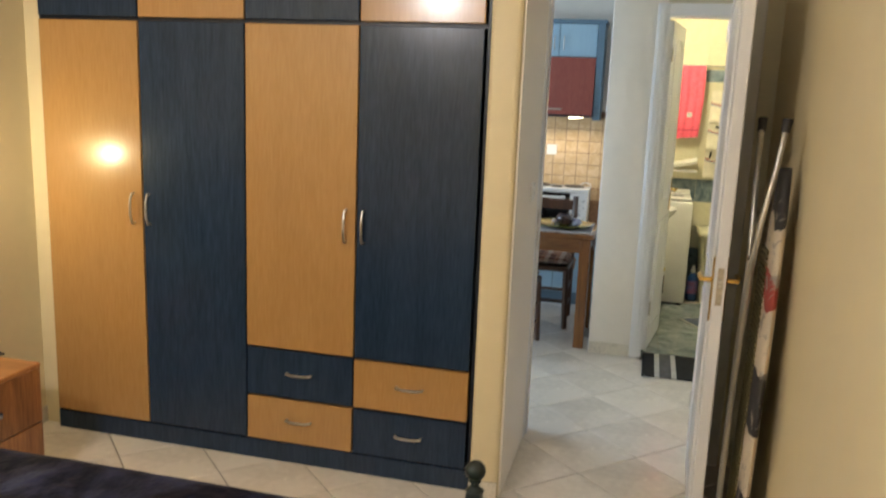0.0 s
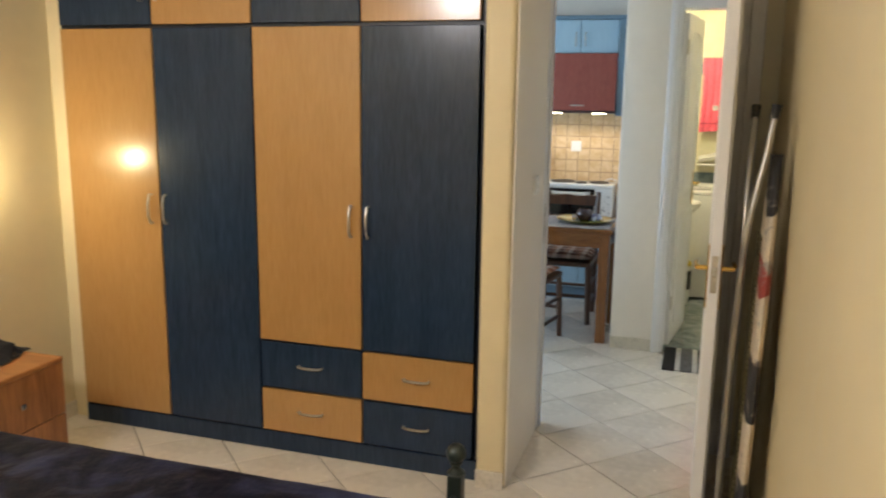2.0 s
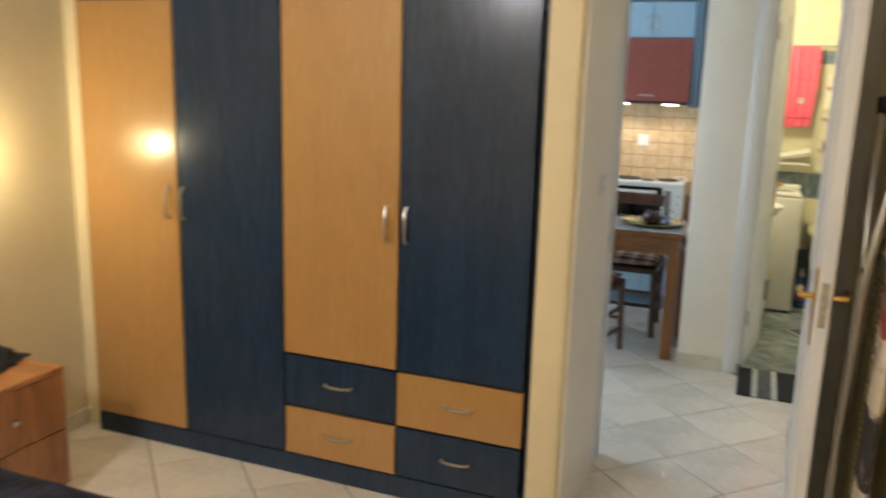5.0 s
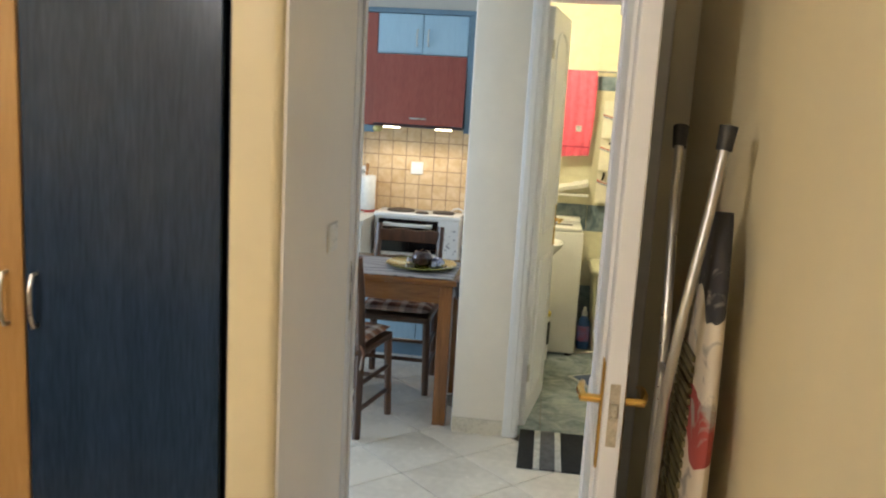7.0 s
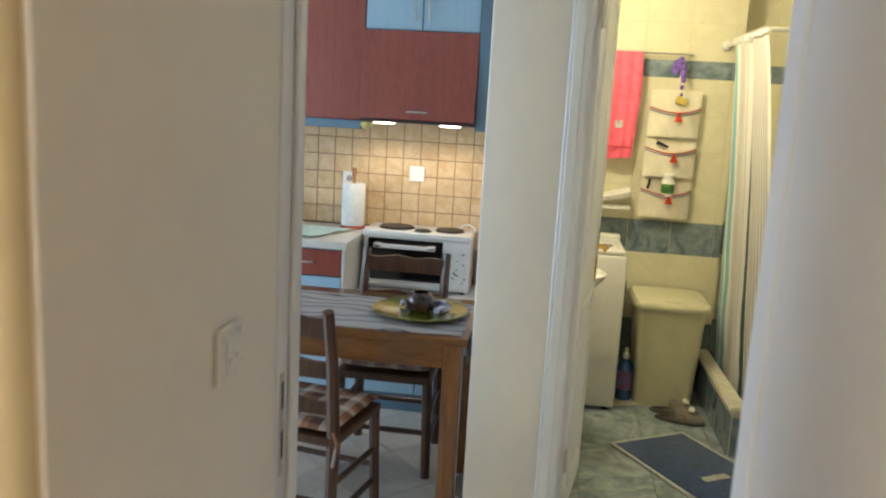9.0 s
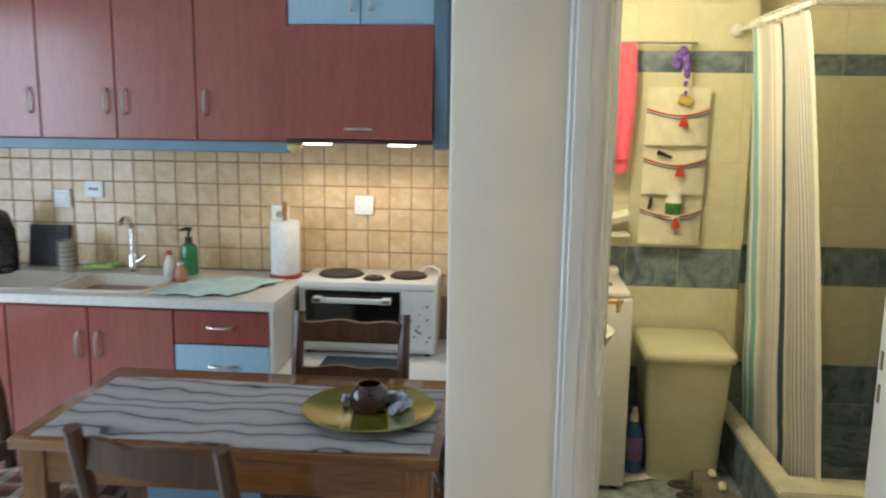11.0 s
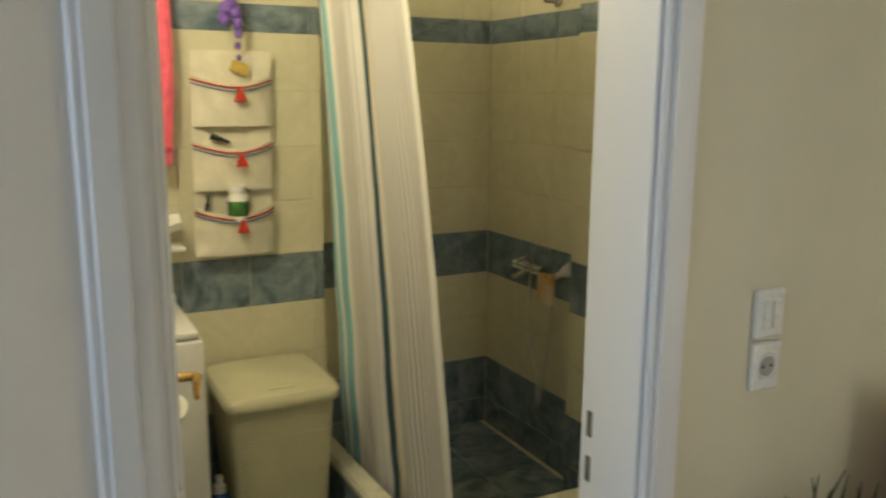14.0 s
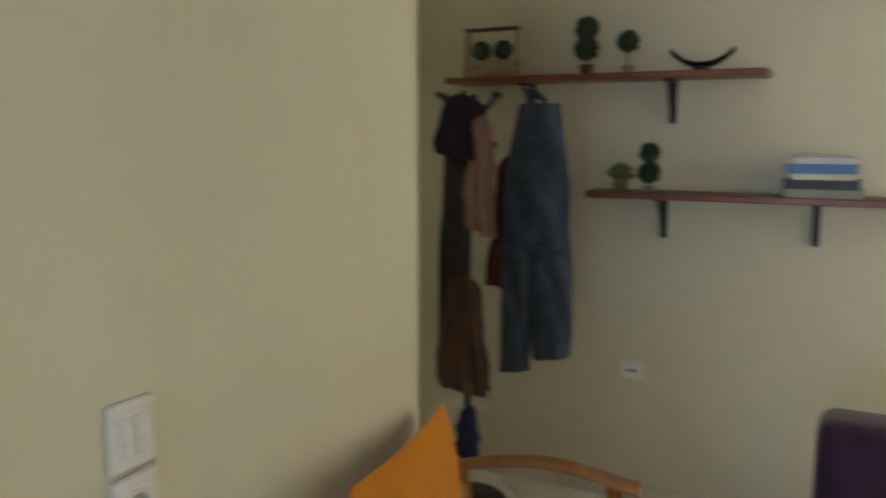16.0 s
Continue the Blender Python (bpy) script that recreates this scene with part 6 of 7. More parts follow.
# bathmat and door mat
bmat = thing("bath_mat", pose(0.325, 3.08, 0.003, 0, 0, 32), "navy blue rectangular bath mat with a pale border", "bath mat")
part("mat_body", bx(B(), (0.022, -0.678, 0), (0.428, -0.022, 0.014), 0.004, 2), stuff_mat("blue_pile", (0.025, 0.06, 0.16), 0.95, 0.3, 40, 0.8, 260, sheen=0.3), bmat, "navy pile")
PALEPILE = stuff_mat("pale_pile", (0.46, 0.47, 0.44), 0.95, 0.15, 40, 0.8, 260)
for a, b in (((0, -0.70, 0), (0.0215, 0, 0.011)), ((0.4285, -0.70, 0), (0.45, 0, 0.011)), ((0.022, -0.0215, 0), (0.428, 0, 0.011)), ((0.022, -0.70, 0), (0.428, -0.6785, 0.011)), ((0.16, -0.50, 0.0142), (0.30, -0.46, 0.016))):
    part("border", bx(B(), a, b, 0.003), PALEPILE, bmat, "pale woven border")
mt = thing("door_mat", pose(0.065, 1.675, 0.002), "black door mat with grey and white stripes before the bathroom", "mat")
xs = [0.0, 0.075, 0.105, 0.175, 0.205, 0.62]
cols = ["K", "W", "G", "W", "K"]
mm = {"K": stuff_mat("black_mat_pile", (0.012, 0.012, 0.013), 0.95, 0.3, 40, 0.8, 260), "W": stuff_mat("white_mat_pile", (0.55, 0.54, 0.52), 0.95, 0.15, 40, 0.8, 260), "G": stuff_mat("grey_mat_pile", (0.12, 0.12, 0.125), 0.95, 0.2, 40, 0.8, 260)}
for a, b, c in zip(xs, xs[1:], cols):
    part("stripe", bx(B(), (a, 0, 0), (b, 0.455, 0.009), 0.002), mm[c], mt, {"K": "black pile", "W": "white stripe", "G": "grey stripe"}[c])


def shower():
    c = thing("shower_tray", pose(0, 0, 0), "raised tiled shower tray with a marble rim", "shower tray")
    X0, Y0, X1, Z = 0.865, 3.075, SX - 0.002, 0.215
    part("side_wall", bx(B(), (X0 + 0.016, Y0 + 0.016, 0), (X0 + 0.070, BB - 0.012, Z)), BATHJOINT, c)
    part("front_wall", bx(B(), (X0 + 0.070, Y0 + 0.016, 0), (X1 - 0.012, Y0 + 0.12, Z)), BATHJOINT, c)
    part("floor_slab", bx(B(), (X0 + 0.070, Y0 + 0.12, 0), (X1 - 0.012, SB - 0.004, 0.08)), BATHJOINT, c)
    bm = B()
    prism(bm, [(X0, Y0), (X1 - 0.012, Y0), (X1 - 0.012, Y0 + 0.14), (X0 + 0.072, Y0 + 0.14), (X0 + 0.072, BB - 0.012), (X0, BB - 0.012)], Z, Z + 0.034, 0.008)
    part("rim", bm, MARBLE, c, "cream marble rim")
    me = mesh_of("tile", bx(B(), (-0.097, -0.004, -0.097), (0.097, 0.004, 0.097), 0.002), BLUETILE)
    pl = [pose(X0 + 0.0125, Y0 + 0.116 + 0.197 * i, 0.1, 0, 0, 90) @ Matrix.Diagonal((1, 1, 1.0, 1)) for i in range(5)]
    pl += [pose(X0 + 0.118 + 0.197 * i, Y0 + 0.0125, 0.1) for i in range(4)]
    pieces("tile", c, me, pl)
    me = mesh_of("floor_tile", bx(B(), (-0.1305, -0.126, -0.003), (0.1305, 0.126, 0.003), 0.002), BLUETILE)
    pieces("floor_tile", c, me, [pose(X0 + 0.2075 + 0.2635 * i, Y0 + 0.252 + 0.255 * j, 0.083) for i in range(3) for j in range(4)])


shower()
whole("shower_column", bx(B(), (1.690, 2.20, 0.0), (SX - 0.001, 3.49, H - 0.002)), CREAMTILE, "cream tiled wall offset beside the shower", "wall offset")


def curtain_mat():
    """Curtain cloth: broad teal, cream, dark and beige bands, with fine grey woven lines on the cream. The dark teal
    band is mostly a fold's shadow put into the colour.
    """
    m, n, l, p = nodes_of("striped_curtain_cloth")
    co, sep = n.new("ShaderNodeTexCoord"), n.new("ShaderNodeSeparateXYZ")
    l.new(co.outputs["UV"], sep.inputs[0])

    def ramp_of(stops, mode="CONSTANT"):
        r = n.new("ShaderNodeValToRGB")
        r.color_ramp.interpolation = mode
        el = r.color_ramp.elements
        el[0].position, el[0].color = stops[0][0], (*stops[0][1], 1)
        el[1].position, el[1].color = stops[1][0], (*stops[1][1], 1)
        for pos, c in stops[2:]:
            el.new(pos).color = (*c, 1)
        return r
    W_, T, D, C, BE = (0.74, 0.72, 0.66), (0.22, 0.46, 0.50), (0.035, 0.075, 0.085), (0.62, 0.60, 0.56), (0.66, 0.55, 0.38)
    O, N, F = (0, 0, 0), (0.75, 0.75, 0.75), (0.4, 0.4, 0.4)
    bands = ramp_of([(0.0, W_), (0.02, T), (0.055, W_), (0.075, T), (0.12, W_), (0.145, C), (0.41, D), (0.455, W_), (0.50, BE), (0.56, W_), (0.60, C), (0.965, W_)])
    mask = ramp_of([(0.0, O), (0.16, F), (0.39, O), (0.61, N), (0.955, O)])
    for r in (bands, mask):
        l.new(sep.outputs[0], r.inputs[0])
    mul, fr = n.new("ShaderNodeMath"), n.new("ShaderNodeMath")
    mul.operation, mul.inputs[1].default_value, fr.operation = "MULTIPLY", 46.0, "FRACT"
    l.new(sep.outputs[0], mul.inputs[0])
    l.new(mul.outputs[0], fr.inputs[0])
    lines = ramp_of([(0.0, (1, 1, 1)), (0.5, O)])
    l.new(fr.outputs[0], lines.inputs[0])
    fac = n.new("ShaderNodeMath")
    fac.operation = "MULTIPLY"
    l.new(lines.outputs[0], fac.inputs[0])
    l.new(mask.outputs[0], fac.inputs[1])
    mx = n.new("ShaderNodeMix")
    mx.data_type = "RGBA"
    l.new(fac.outputs[0], mx.inputs[0])
    l.new(bands.outputs[0], mx.inputs[6])
    mx.inputs[7].default_value = (0.24, 0.23, 0.23, 1)
    l.new(mx.outputs[2], p.inputs["Base Color"])
    p.inputs["Roughness"].default_value = 0.7
    ns, bp = n.new("ShaderNodeTexNoise"), n.new("ShaderNodeBump")
    ns.inputs["Scale"].default_value = 300
    l.new(co.outputs["Object"], ns.inputs["Vector"])
    bp.inputs["Strength"].default_value, bp.inputs["Distance"].default_value = 0.25, 0.0006
    l.new(ns.outputs[0], bp.inputs["Height"])
    l.new(bp.outputs[0], p.inputs["Normal"])
    return m


def shower_curtain():
    r = thing("shower_rod", pose(0, 0, 0), "white shower curtain rod", "rod")
    part("bar", tube(B(), [(0.845, BB - 0.012, 1.985), (0.845, 3.10, 1.985)], 0.011, 12), PLASTIC, r)
    part("flange", lathe(B(), [(0.030, 0), (0.030, 0.012), (0.02, 0.035), (0.012, 0.036)], 18), PLASTIC, r, at=pose(0.845, BB - 0.011, 1.985, 90, 0, 0))
    part("cross_bar", tube(B(), [(0.845, 3.10, 1.985), (SX - 0.075, 3.10, 1.985)], 0.011, 12), PLASTIC, r)
    def f(u, v):
        y = 3.84 - 0.69 * u
        fold = math.exp(-((u - 0.43) * 16) ** 2)
        xt = 0.85 + 0.010 * math.sin((u - 0.44) * 22) + 0.035 * fold
        xb = 0.955 + 0.115 * u ** 1.3 + 0.016 * math.sin((u - 0.44) * 20 + 0.6) + 0.02 * fold
        k = v ** 0.8
        yb = y + 0.03 * math.sin(u * 13 + 1) * v
        return (xt + (xb - xt) * k + 0.0022 * math.sin(u * 47 + v * 6) + rumple(u * 0.6, v * 2, 11, 0.008, 3) * v, yb + 0.003 * math.sin(u * 44) * (1 - 0.4 * v), 1.965 - (1.965 - 0.13) * v)
    bm = B()
    sheet(bm, 120, 40, f)
    m = curtain_mat()
    cu = thing("shower_curtain", pose(0, 0, 0), "striped cream, grey and teal shower curtain, drawn back", "shower curtain")
    part("cloth", bm, m, cu, smooth=80)
    for i in range(8):
        y = 3.80 - 0.085 * i
        part("ring", tube(B(), arc((0.847, y, 1.985), 0.021, 0, 360, 14), 0.003, 6), PLASTIC, cu)


shower_curtain()


def shower_mixer():
    s = thing("shower_mixer", pose(SX - 0.012, 3.80, 0.90), "chrome shower mixer with hose and hand shower", "shower mixer")
    bm = B()
    tube(bm, [(-0.045, -0.10, 0), (-0.045, 0.10, 0)], 0.021, 12)
    for y in (-0.08, 0.08):
        cyl(bm, (-0.045, y, 0), (0, y, 0), 0.022)
    part("valve", bm, CHROME, s, smooth=60)
    part("lever", tube(B(), [(-0.05, 0.0, 0.015), (-0.09, -0.02, 0.045), (-0.14, -0.04, 0.04)], [0.014, 0.011, 0.008]), CHROME, s, smooth=60)
    part("spout", tube(B(), [(-0.05, 0.0, -0.01), (-0.12, 0.0, -0.03)], [0.014, 0.011]), CHROME, s, smooth=60)
    pts = [(-0.05, -0.02, -0.02)] + [(-0.06 - 0.012 * math.sin(i), -0.02 - 0.16 * (i / 12), -0.02 - 0.62 * math.sin(math.pi * i / 12 * 0.5) ** 0.7 + (0.55 * max(0, i - 8) / 4)) for i in range(1, 13)]
    part("hose", tube(B(), pts, 0.006, 8), CHROME, s, smooth=60)
    bm = B()
    lathe(bm, [(0.012, 0), (0.012, 0.09), (0.024, 0.12), (0.028, 0.145), (0.024, 0.15)], 16)
    part("hand_shower", bm, PLASTIC, s, "white hand shower", at=pose(-0.07, -0.14, -0.03, 60, 0, 20))


shower_mixer()
bm = B()
sheet(bm, 10, 10, lambda u, v: ((u - 0.5) * 0.12, 0.03 * math.sin(math.pi * u), (v - 0.5) * 0.12 * (1 - 0.4 * u)), 0.02)
whole("bath_sponge", bm, stuff_mat("white_orange_sponge", (0.70, 0.62, 0.50), 0.9, 0.1, 8, 0.6, 200, second=(0.62, 0.28, 0.03)), "white and orange bath glove hanging by the mixer", "bath glove", at=pose(SX - 0.09, 3.60, 0.87, 0, 0, 70))


def wall_arm(m):
    s = thing("shower_bracket", m, "dark metal shower bracket high on the wall", "bracket")
    bm = B()
    cyl(bm, (0, 0, 0), (-0.02, 0, 0), 0.018)
    tube(bm, [(-0.02, 0, 0), (-0.06, 0, 0.0), (-0.075, -0.01, 0.02)], 0.009)
    part("arm", bm, NICKEL, s)


wall_arm(pose(SX - 0.012, 3.72, 1.93))
wall_arm(pose(1.689, 3.25, 1.86))
hs = thing("folded_towel", pose(0.29, BB - 0.075, 1.05), "white folded towel on a small white shelf", "towel")
bm = B()
sheet(bm, 16, 10, lambda u, v: ((u - 0.5) * 0.20, (v - 0.5) * 0.12, 0.055 + 0.05 * u + 0.02 * math.sin(math.pi * v) + rumple(u, v, 2, 0.008, 4)), 0.03)
part("cloth", bm, stuff_mat("white_towel", (0.76, 0.74, 0.68), 0.9, 0.06, 30, 0.6, 250), hs, smooth=60)
part("shelf", bx(B(), (-0.11, -0.062, 0.0), (0.11, 0.062, 0.014), 0.003), PLASTIC, hs, "white shelf")
bk = thing("wash_powder_box", pose(0.10, 3.40, 0), "white tub with a black and yellow label under the basin", "tub")
part("tub", lathe(B(), [(0.085, 0), (0.09, 0.01), (0.095, 0.30), (0.085, 0.31)], 24), PLASTIC, bk)
part("lid", lathe(B(), [(0.098, 0.31), (0.099, 0.33), (0.08, 0.345)], 24), stuff_mat("yellow_lid", (0.65, 0.50, 0.05), 0.4, 0.1, 20), bk, "yellow lid")
part("label_band", lathe(B(), [(0.0935, 0.12), (0.0965, 0.122), (0.0975, 0.27), (0.0955, 0.272)], 24), DARKSLOT, bk, "black label")

# ---- hall and living room ----
plate("light_switch", pose(1.022, BY, 1.230), "white plastic double light switch in the hall", "double", (0.066, 0.084))
plate("wall_socket", pose(1.022, BY, 1.138), "white plastic wall socket under the hall switch", "socket", (0.066, 0.084))
plate("wall_socket", pose(3.74, 2.08, 0.585, 0, 0, FACE_W), "white plastic wall socket under the shelves", "slots", (0.10, 0.075))


def wall_shelf(y0, y1, z, brackets, label):
    """A board along the east wall, on black scrolled brackets."""
    s = thing("wall_shelf", pose(3.74, y0, z), label, "shelf", "wall shelves")
    L = y1 - y0
    part("board", bx(B(), (-0.20, 0, 0), (-0.002, L, 0.026), 0.003), SHELFWOOD, s)
    for yb in brackets:
        y = yb - y0
        bm = B()
        bx(bm, (-0.012, y - 0.014, -0.17), (-0.002, y + 0.014, 0.0), 0.002)
        bx(bm, (-0.15, y - 0.014, -0.010), (-0.012, y + 0.014, 0.0), 0.002)
        tube(bm, [(-0.012, y, -0.14), (-0.05, y, -0.11), (-0.09, y, -0.05), (-0.13, y, -0.012)], 0.006, 8)
        tube(bm, arc((-0.035, y, -0.055), 0.022, 0, 330, 12), 0.005, 6)
        part("bracket", bm, IRON, s, "black iron scroll bracket")


wall_shelf(1.585, 2.885, 1.80, (1.95, 2.55), "red-brown wooden wall shelf holding topiary ornaments")
wall_shelf(0.95, 2.25, 1.335, (1.40, 1.97), "red-brown wooden wall shelf holding books")
LEAF = stuff_mat("dark_topiary_green", (0.030, 0.052, 0.022), 0.8, 0.4, 50, 0.8, 120)


def topiary(m, balls, pot, label):
    t = thing("topiary", m, label, "ornament", "topiary ornaments")
    part("pot", lathe(B(), [(0.020, 0), (0.022, 0.003), (0.028, pot), (0.024, pot + 0.002)], 14), stuff_mat("terracotta", (0.20, 0.07, 0.035), 0.7, 0.2, 20) if pot > 0.035 else stuff_mat("grey_pot", (0.35, 0.34, 0.30), 0.7, 0.2, 20), t)
    part("stem", tube(B(), [(0, 0, pot), (0, 0, balls[-1][0])], 0.004, 6), ARMWOOD, t)
    rnd = random.Random(7)
    for z, r in balls:
        bm = B()
        for i in range(170):
            a, b = rnd.random() * 6.283, math.acos(2 * rnd.random() - 1)
            d = Vector((math.sin(b) * math.cos(a), math.sin(b) * math.sin(a), math.cos(b)))
            q = d.to_track_quat("Z", "Y").to_matrix().to_4x4()
            bmesh.ops.create_cone(bm, cap_ends=True, segments=4, radius1=r * 0.22, radius2=0.001, depth=r * 0.35, matrix=Matrix.Translation(d * r * 0.86 + Vector((0, 0, z))) @ q)
        ball(bm, (0, 0, z), r * 0.85, (1, 1, 1), 10)
        f = part("foliage_ball", bm, LEAF, t, "clipped dark green ball", 0)


topiary(pose(3.63, 2.285, 1.826), [(0.105, 0.052), (0.185, 0.050)], 0.04, "two-ball topiary ornament in a terracotta pot")
topiary(pose(3.63, 2.115, 1.826), [(0.125, 0.046)], 0.03, "single-ball topiary ornament in a grey pot")
topiary(pose(3.63, 2.015, 1.361), [(0.075, 0.046), (0.155, 0.042)], 0.02, "two-ball topiary ornament in a grey pot")


def crate_ornament():
    c = thing("ornament_crate", pose(3.63, 2.70, 1.826), "small wooden crate holding two topiary balls", "ornament")
    pale = wood_mat("pale_crate_wood", (0.42, 0.34, 0.22), (0.28, 0.21, 0.13), 1, 8.0, 0.7)
    for z in (0.012, 0.045):
        part("slat", bx(B(), (-0.05, -0.115, z), (-0.044, 0.115, z + 0.026)), pale, c)
        part("slat", bx(B(), (0.044, -0.115, z), (0.05, 0.115, z + 0.026)), pale, c)
    part("base", bx(B(), (-0.044, -0.115, 0), (0.044, 0.115, 0.010)), pale, c)
    for s in (-1, 1):
        part("end_post", bx(B(), (-0.01, s * 0.115 - 0.008, 0), (0.01, s * 0.115 + 0.008, 0.205)), pale, c)
        bm = B()
        ball(bm, (0, s * 0.052, 0.115), 0.042, (1, 1, 1), 12)
        part("foliage_ball", bm, LEAF, c)
    part("handle_bar", bx(B(), (-0.012, -0.125, 0.195), (0.012, 0.125, 0.21)), DARKWOOD, c)


crate_ornament()
bm = B()
sheet(bm, 24, 8, lambda u, v: (-0.035 * math.cos(math.pi * v) * math.sin(math.pi * min(0.98, max(0.02, u))) ** 0.6, (u - 0.5) * 0.24, 0.058 * abs(2 * u - 1) ** 2.2 + 0.012 + 0.02 * (1 - math.sin(math.pi * v))), 0.006)
bx(bm, (-0.02, -0.03, 0.0), (0.02, 0.03, 0.016))
whole("boat_dish", bm, BLACKPLASTIC, "black boat-shaped dish on the upper shelf", "dish", at=pose(3.63, 1.83, 1.826), smooth=60)
bm = B()
rnd = random.Random(3)
lathe(bm, [(0.022, 0), (0.03, 0.02), (0.028, 0.04)], 12)
for i in range(46):
    a, b = rnd.random() * 6.283, rnd.random() * 1.5
    d = Vector((math.sin(b) * math.cos(a), math.sin(b) * math.sin(a), math.cos(b)))
    bmesh.ops.create_cone(bm, cap_ends=True, segments=4, radius1=0.016, radius2=0.001, depth=0.04, matrix=Matrix.Translation(d * 0.045 + Vector((0, 0, 0.05))) @ d.to_track_quat("Z", "Y").to_matrix().to_4x4())
whole("succulent", bm, stuff_mat("yellow_green_leaf", (0.16, 0.18, 0.035), 0.6, 0.3, 30), "small yellow-green succulent ornament on the lower shelf", "plant", at=pose(3.63, 2.13, 1.361), smooth=0)


def book(x, y, z, w_, l_, h, colour, rz, label):
    b = thing("book", pose(x, y, z, 0, 0, rz), label, "book", "stack of books")
    cov = stuff_mat("book_cover", colour, 0.4, 0.08, 10)
    bm = B()
    bx(bm, (-w_ / 2, -l_ / 2, 0), (w_ / 2, l_ / 2, 0.003))
    bx(bm, (-w_ / 2, -l_ / 2, h - 0.003), (w_ / 2, l_ / 2, h))
    bx(bm, (-w_ / 2, -l_ / 2, 0.003), (-w_ / 2 + 0.003, l_ / 2, h - 0.003))
    part("cover", bm, cov, b)
    part("pages", bx(B(), (-w_ / 2 + 0.003, -l_ / 2 + 0.004, 0.003), (w_ / 2 - 0.004, l_ / 2 - 0.004, h - 0.003)), stuff_mat("book_pages", (0.66, 0.62, 0.52), 0.9, 0.08, 60), b)


z = 1.361
for l_, h, col, rz, lab in ((0.27, 0.030, (0.30, 0.27, 0.22), 2, "grey-brown book lying at the bottom of the stack"), (0.25, 0.034, (0.025, 0.018, 0.02), -2, "thick black book in the stack"),
                            (0.21, 0.022, (0.66, 0.60, 0.45), 3, "white and yellow book in the stack"), (0.23, 0.034, (0.08, 0.20, 0.50), -3, "blue book in the stack"),
                            (0.20, 0.024, (0.62, 0.64, 0.68), 5, "pale book lying on top of the stack")):
    book(3.64, 1.385, z, 0.16, l_, h, col, rz, lab)
    z += h + 0.0005


def coat_stand():
    c = thing("coat_stand", pose(3.40, 2.70, 0), "black metal coat stand loaded with clothes", "coat stand")
    part("pole", tube(B(), [(0, 0, 0.02), (0, 0, 1.72)], 0.014, 10), BLACKPLASTIC, c)
    part("base", lathe(B(), [(0.17, 0), (0.175, 0.006), (0.165, 0.018), (0.03, 0.03), (0.016, 0.05)], 28), BLACKPLASTIC, c)
    for i in range(6):
        a = radians(60 * i + 15)
        for zz, r in ((1.72, 0.13), (1.52, 0.11)):
            p = tube(B(), [(0, 0, zz - 0.05), (r * 0.5 * math.cos(a), r * 0.5 * math.sin(a), zz - 0.045), (r * math.cos(a), r * math.sin(a), zz + 0.02)], 0.006, 8)
            ball(p, (r * math.cos(a), r * math.sin(a), zz + 0.024), 0.014, (1, 1, 1), 10)
            part("hook", p, BLACKPLASTIC, c)
    part("wire_ring", tube(B(), arc((0, 0, 0.45), 0.10, 0, 360, 20, "xy"), 0.005, 6), NICKEL, c)


coat_stand()


def hanging(name, x, y, ztop, zbot, wt, wb, dep, material, label, seed, category, split=0.0):
    def f(sg):
        def g(u, v):
            a = 2 * u - 1
            w_ = wt + (wb - wt) * min(1, v * 1.3)
            e = max(0, 1 - abs(a) ** 3) ** 0.5
            sh = min(1, v * 9) ** 0.5
            zz = ztop + (zbot - ztop) * v + 0.02 * a * v + rumple(u, v, seed, 0.01, 3)
            gap = split * max(0, v - 0.5) * math.exp(-(a * 5) ** 2)
            return (x + sg * (dep * e * sh * (0.6 + 0.4 * v) + 0.012 * math.sin(u * 17 + v * 4 + seed) * v) , y + a * w_ * (0.25 + 0.75 * sh) + rumple(u, v, seed + 5, 0.02, 2.5), zz + gap * 3)
        return g
    bm = B()
    sheet(bm, 30, 30, f(-1))
    sheet(bm, 30, 30, f(1))
    bmesh.ops.remove_doubles(bm, verts=bm.verts, dist=0.0006)
    return whole(name, bm, material, label, category, "clothes on the coat stand", smooth=75)


DENIM = stuff_mat("washed_denim", (0.055, 0.072, 0.115), 0.9, 0.25, 14, 0.5, 240)


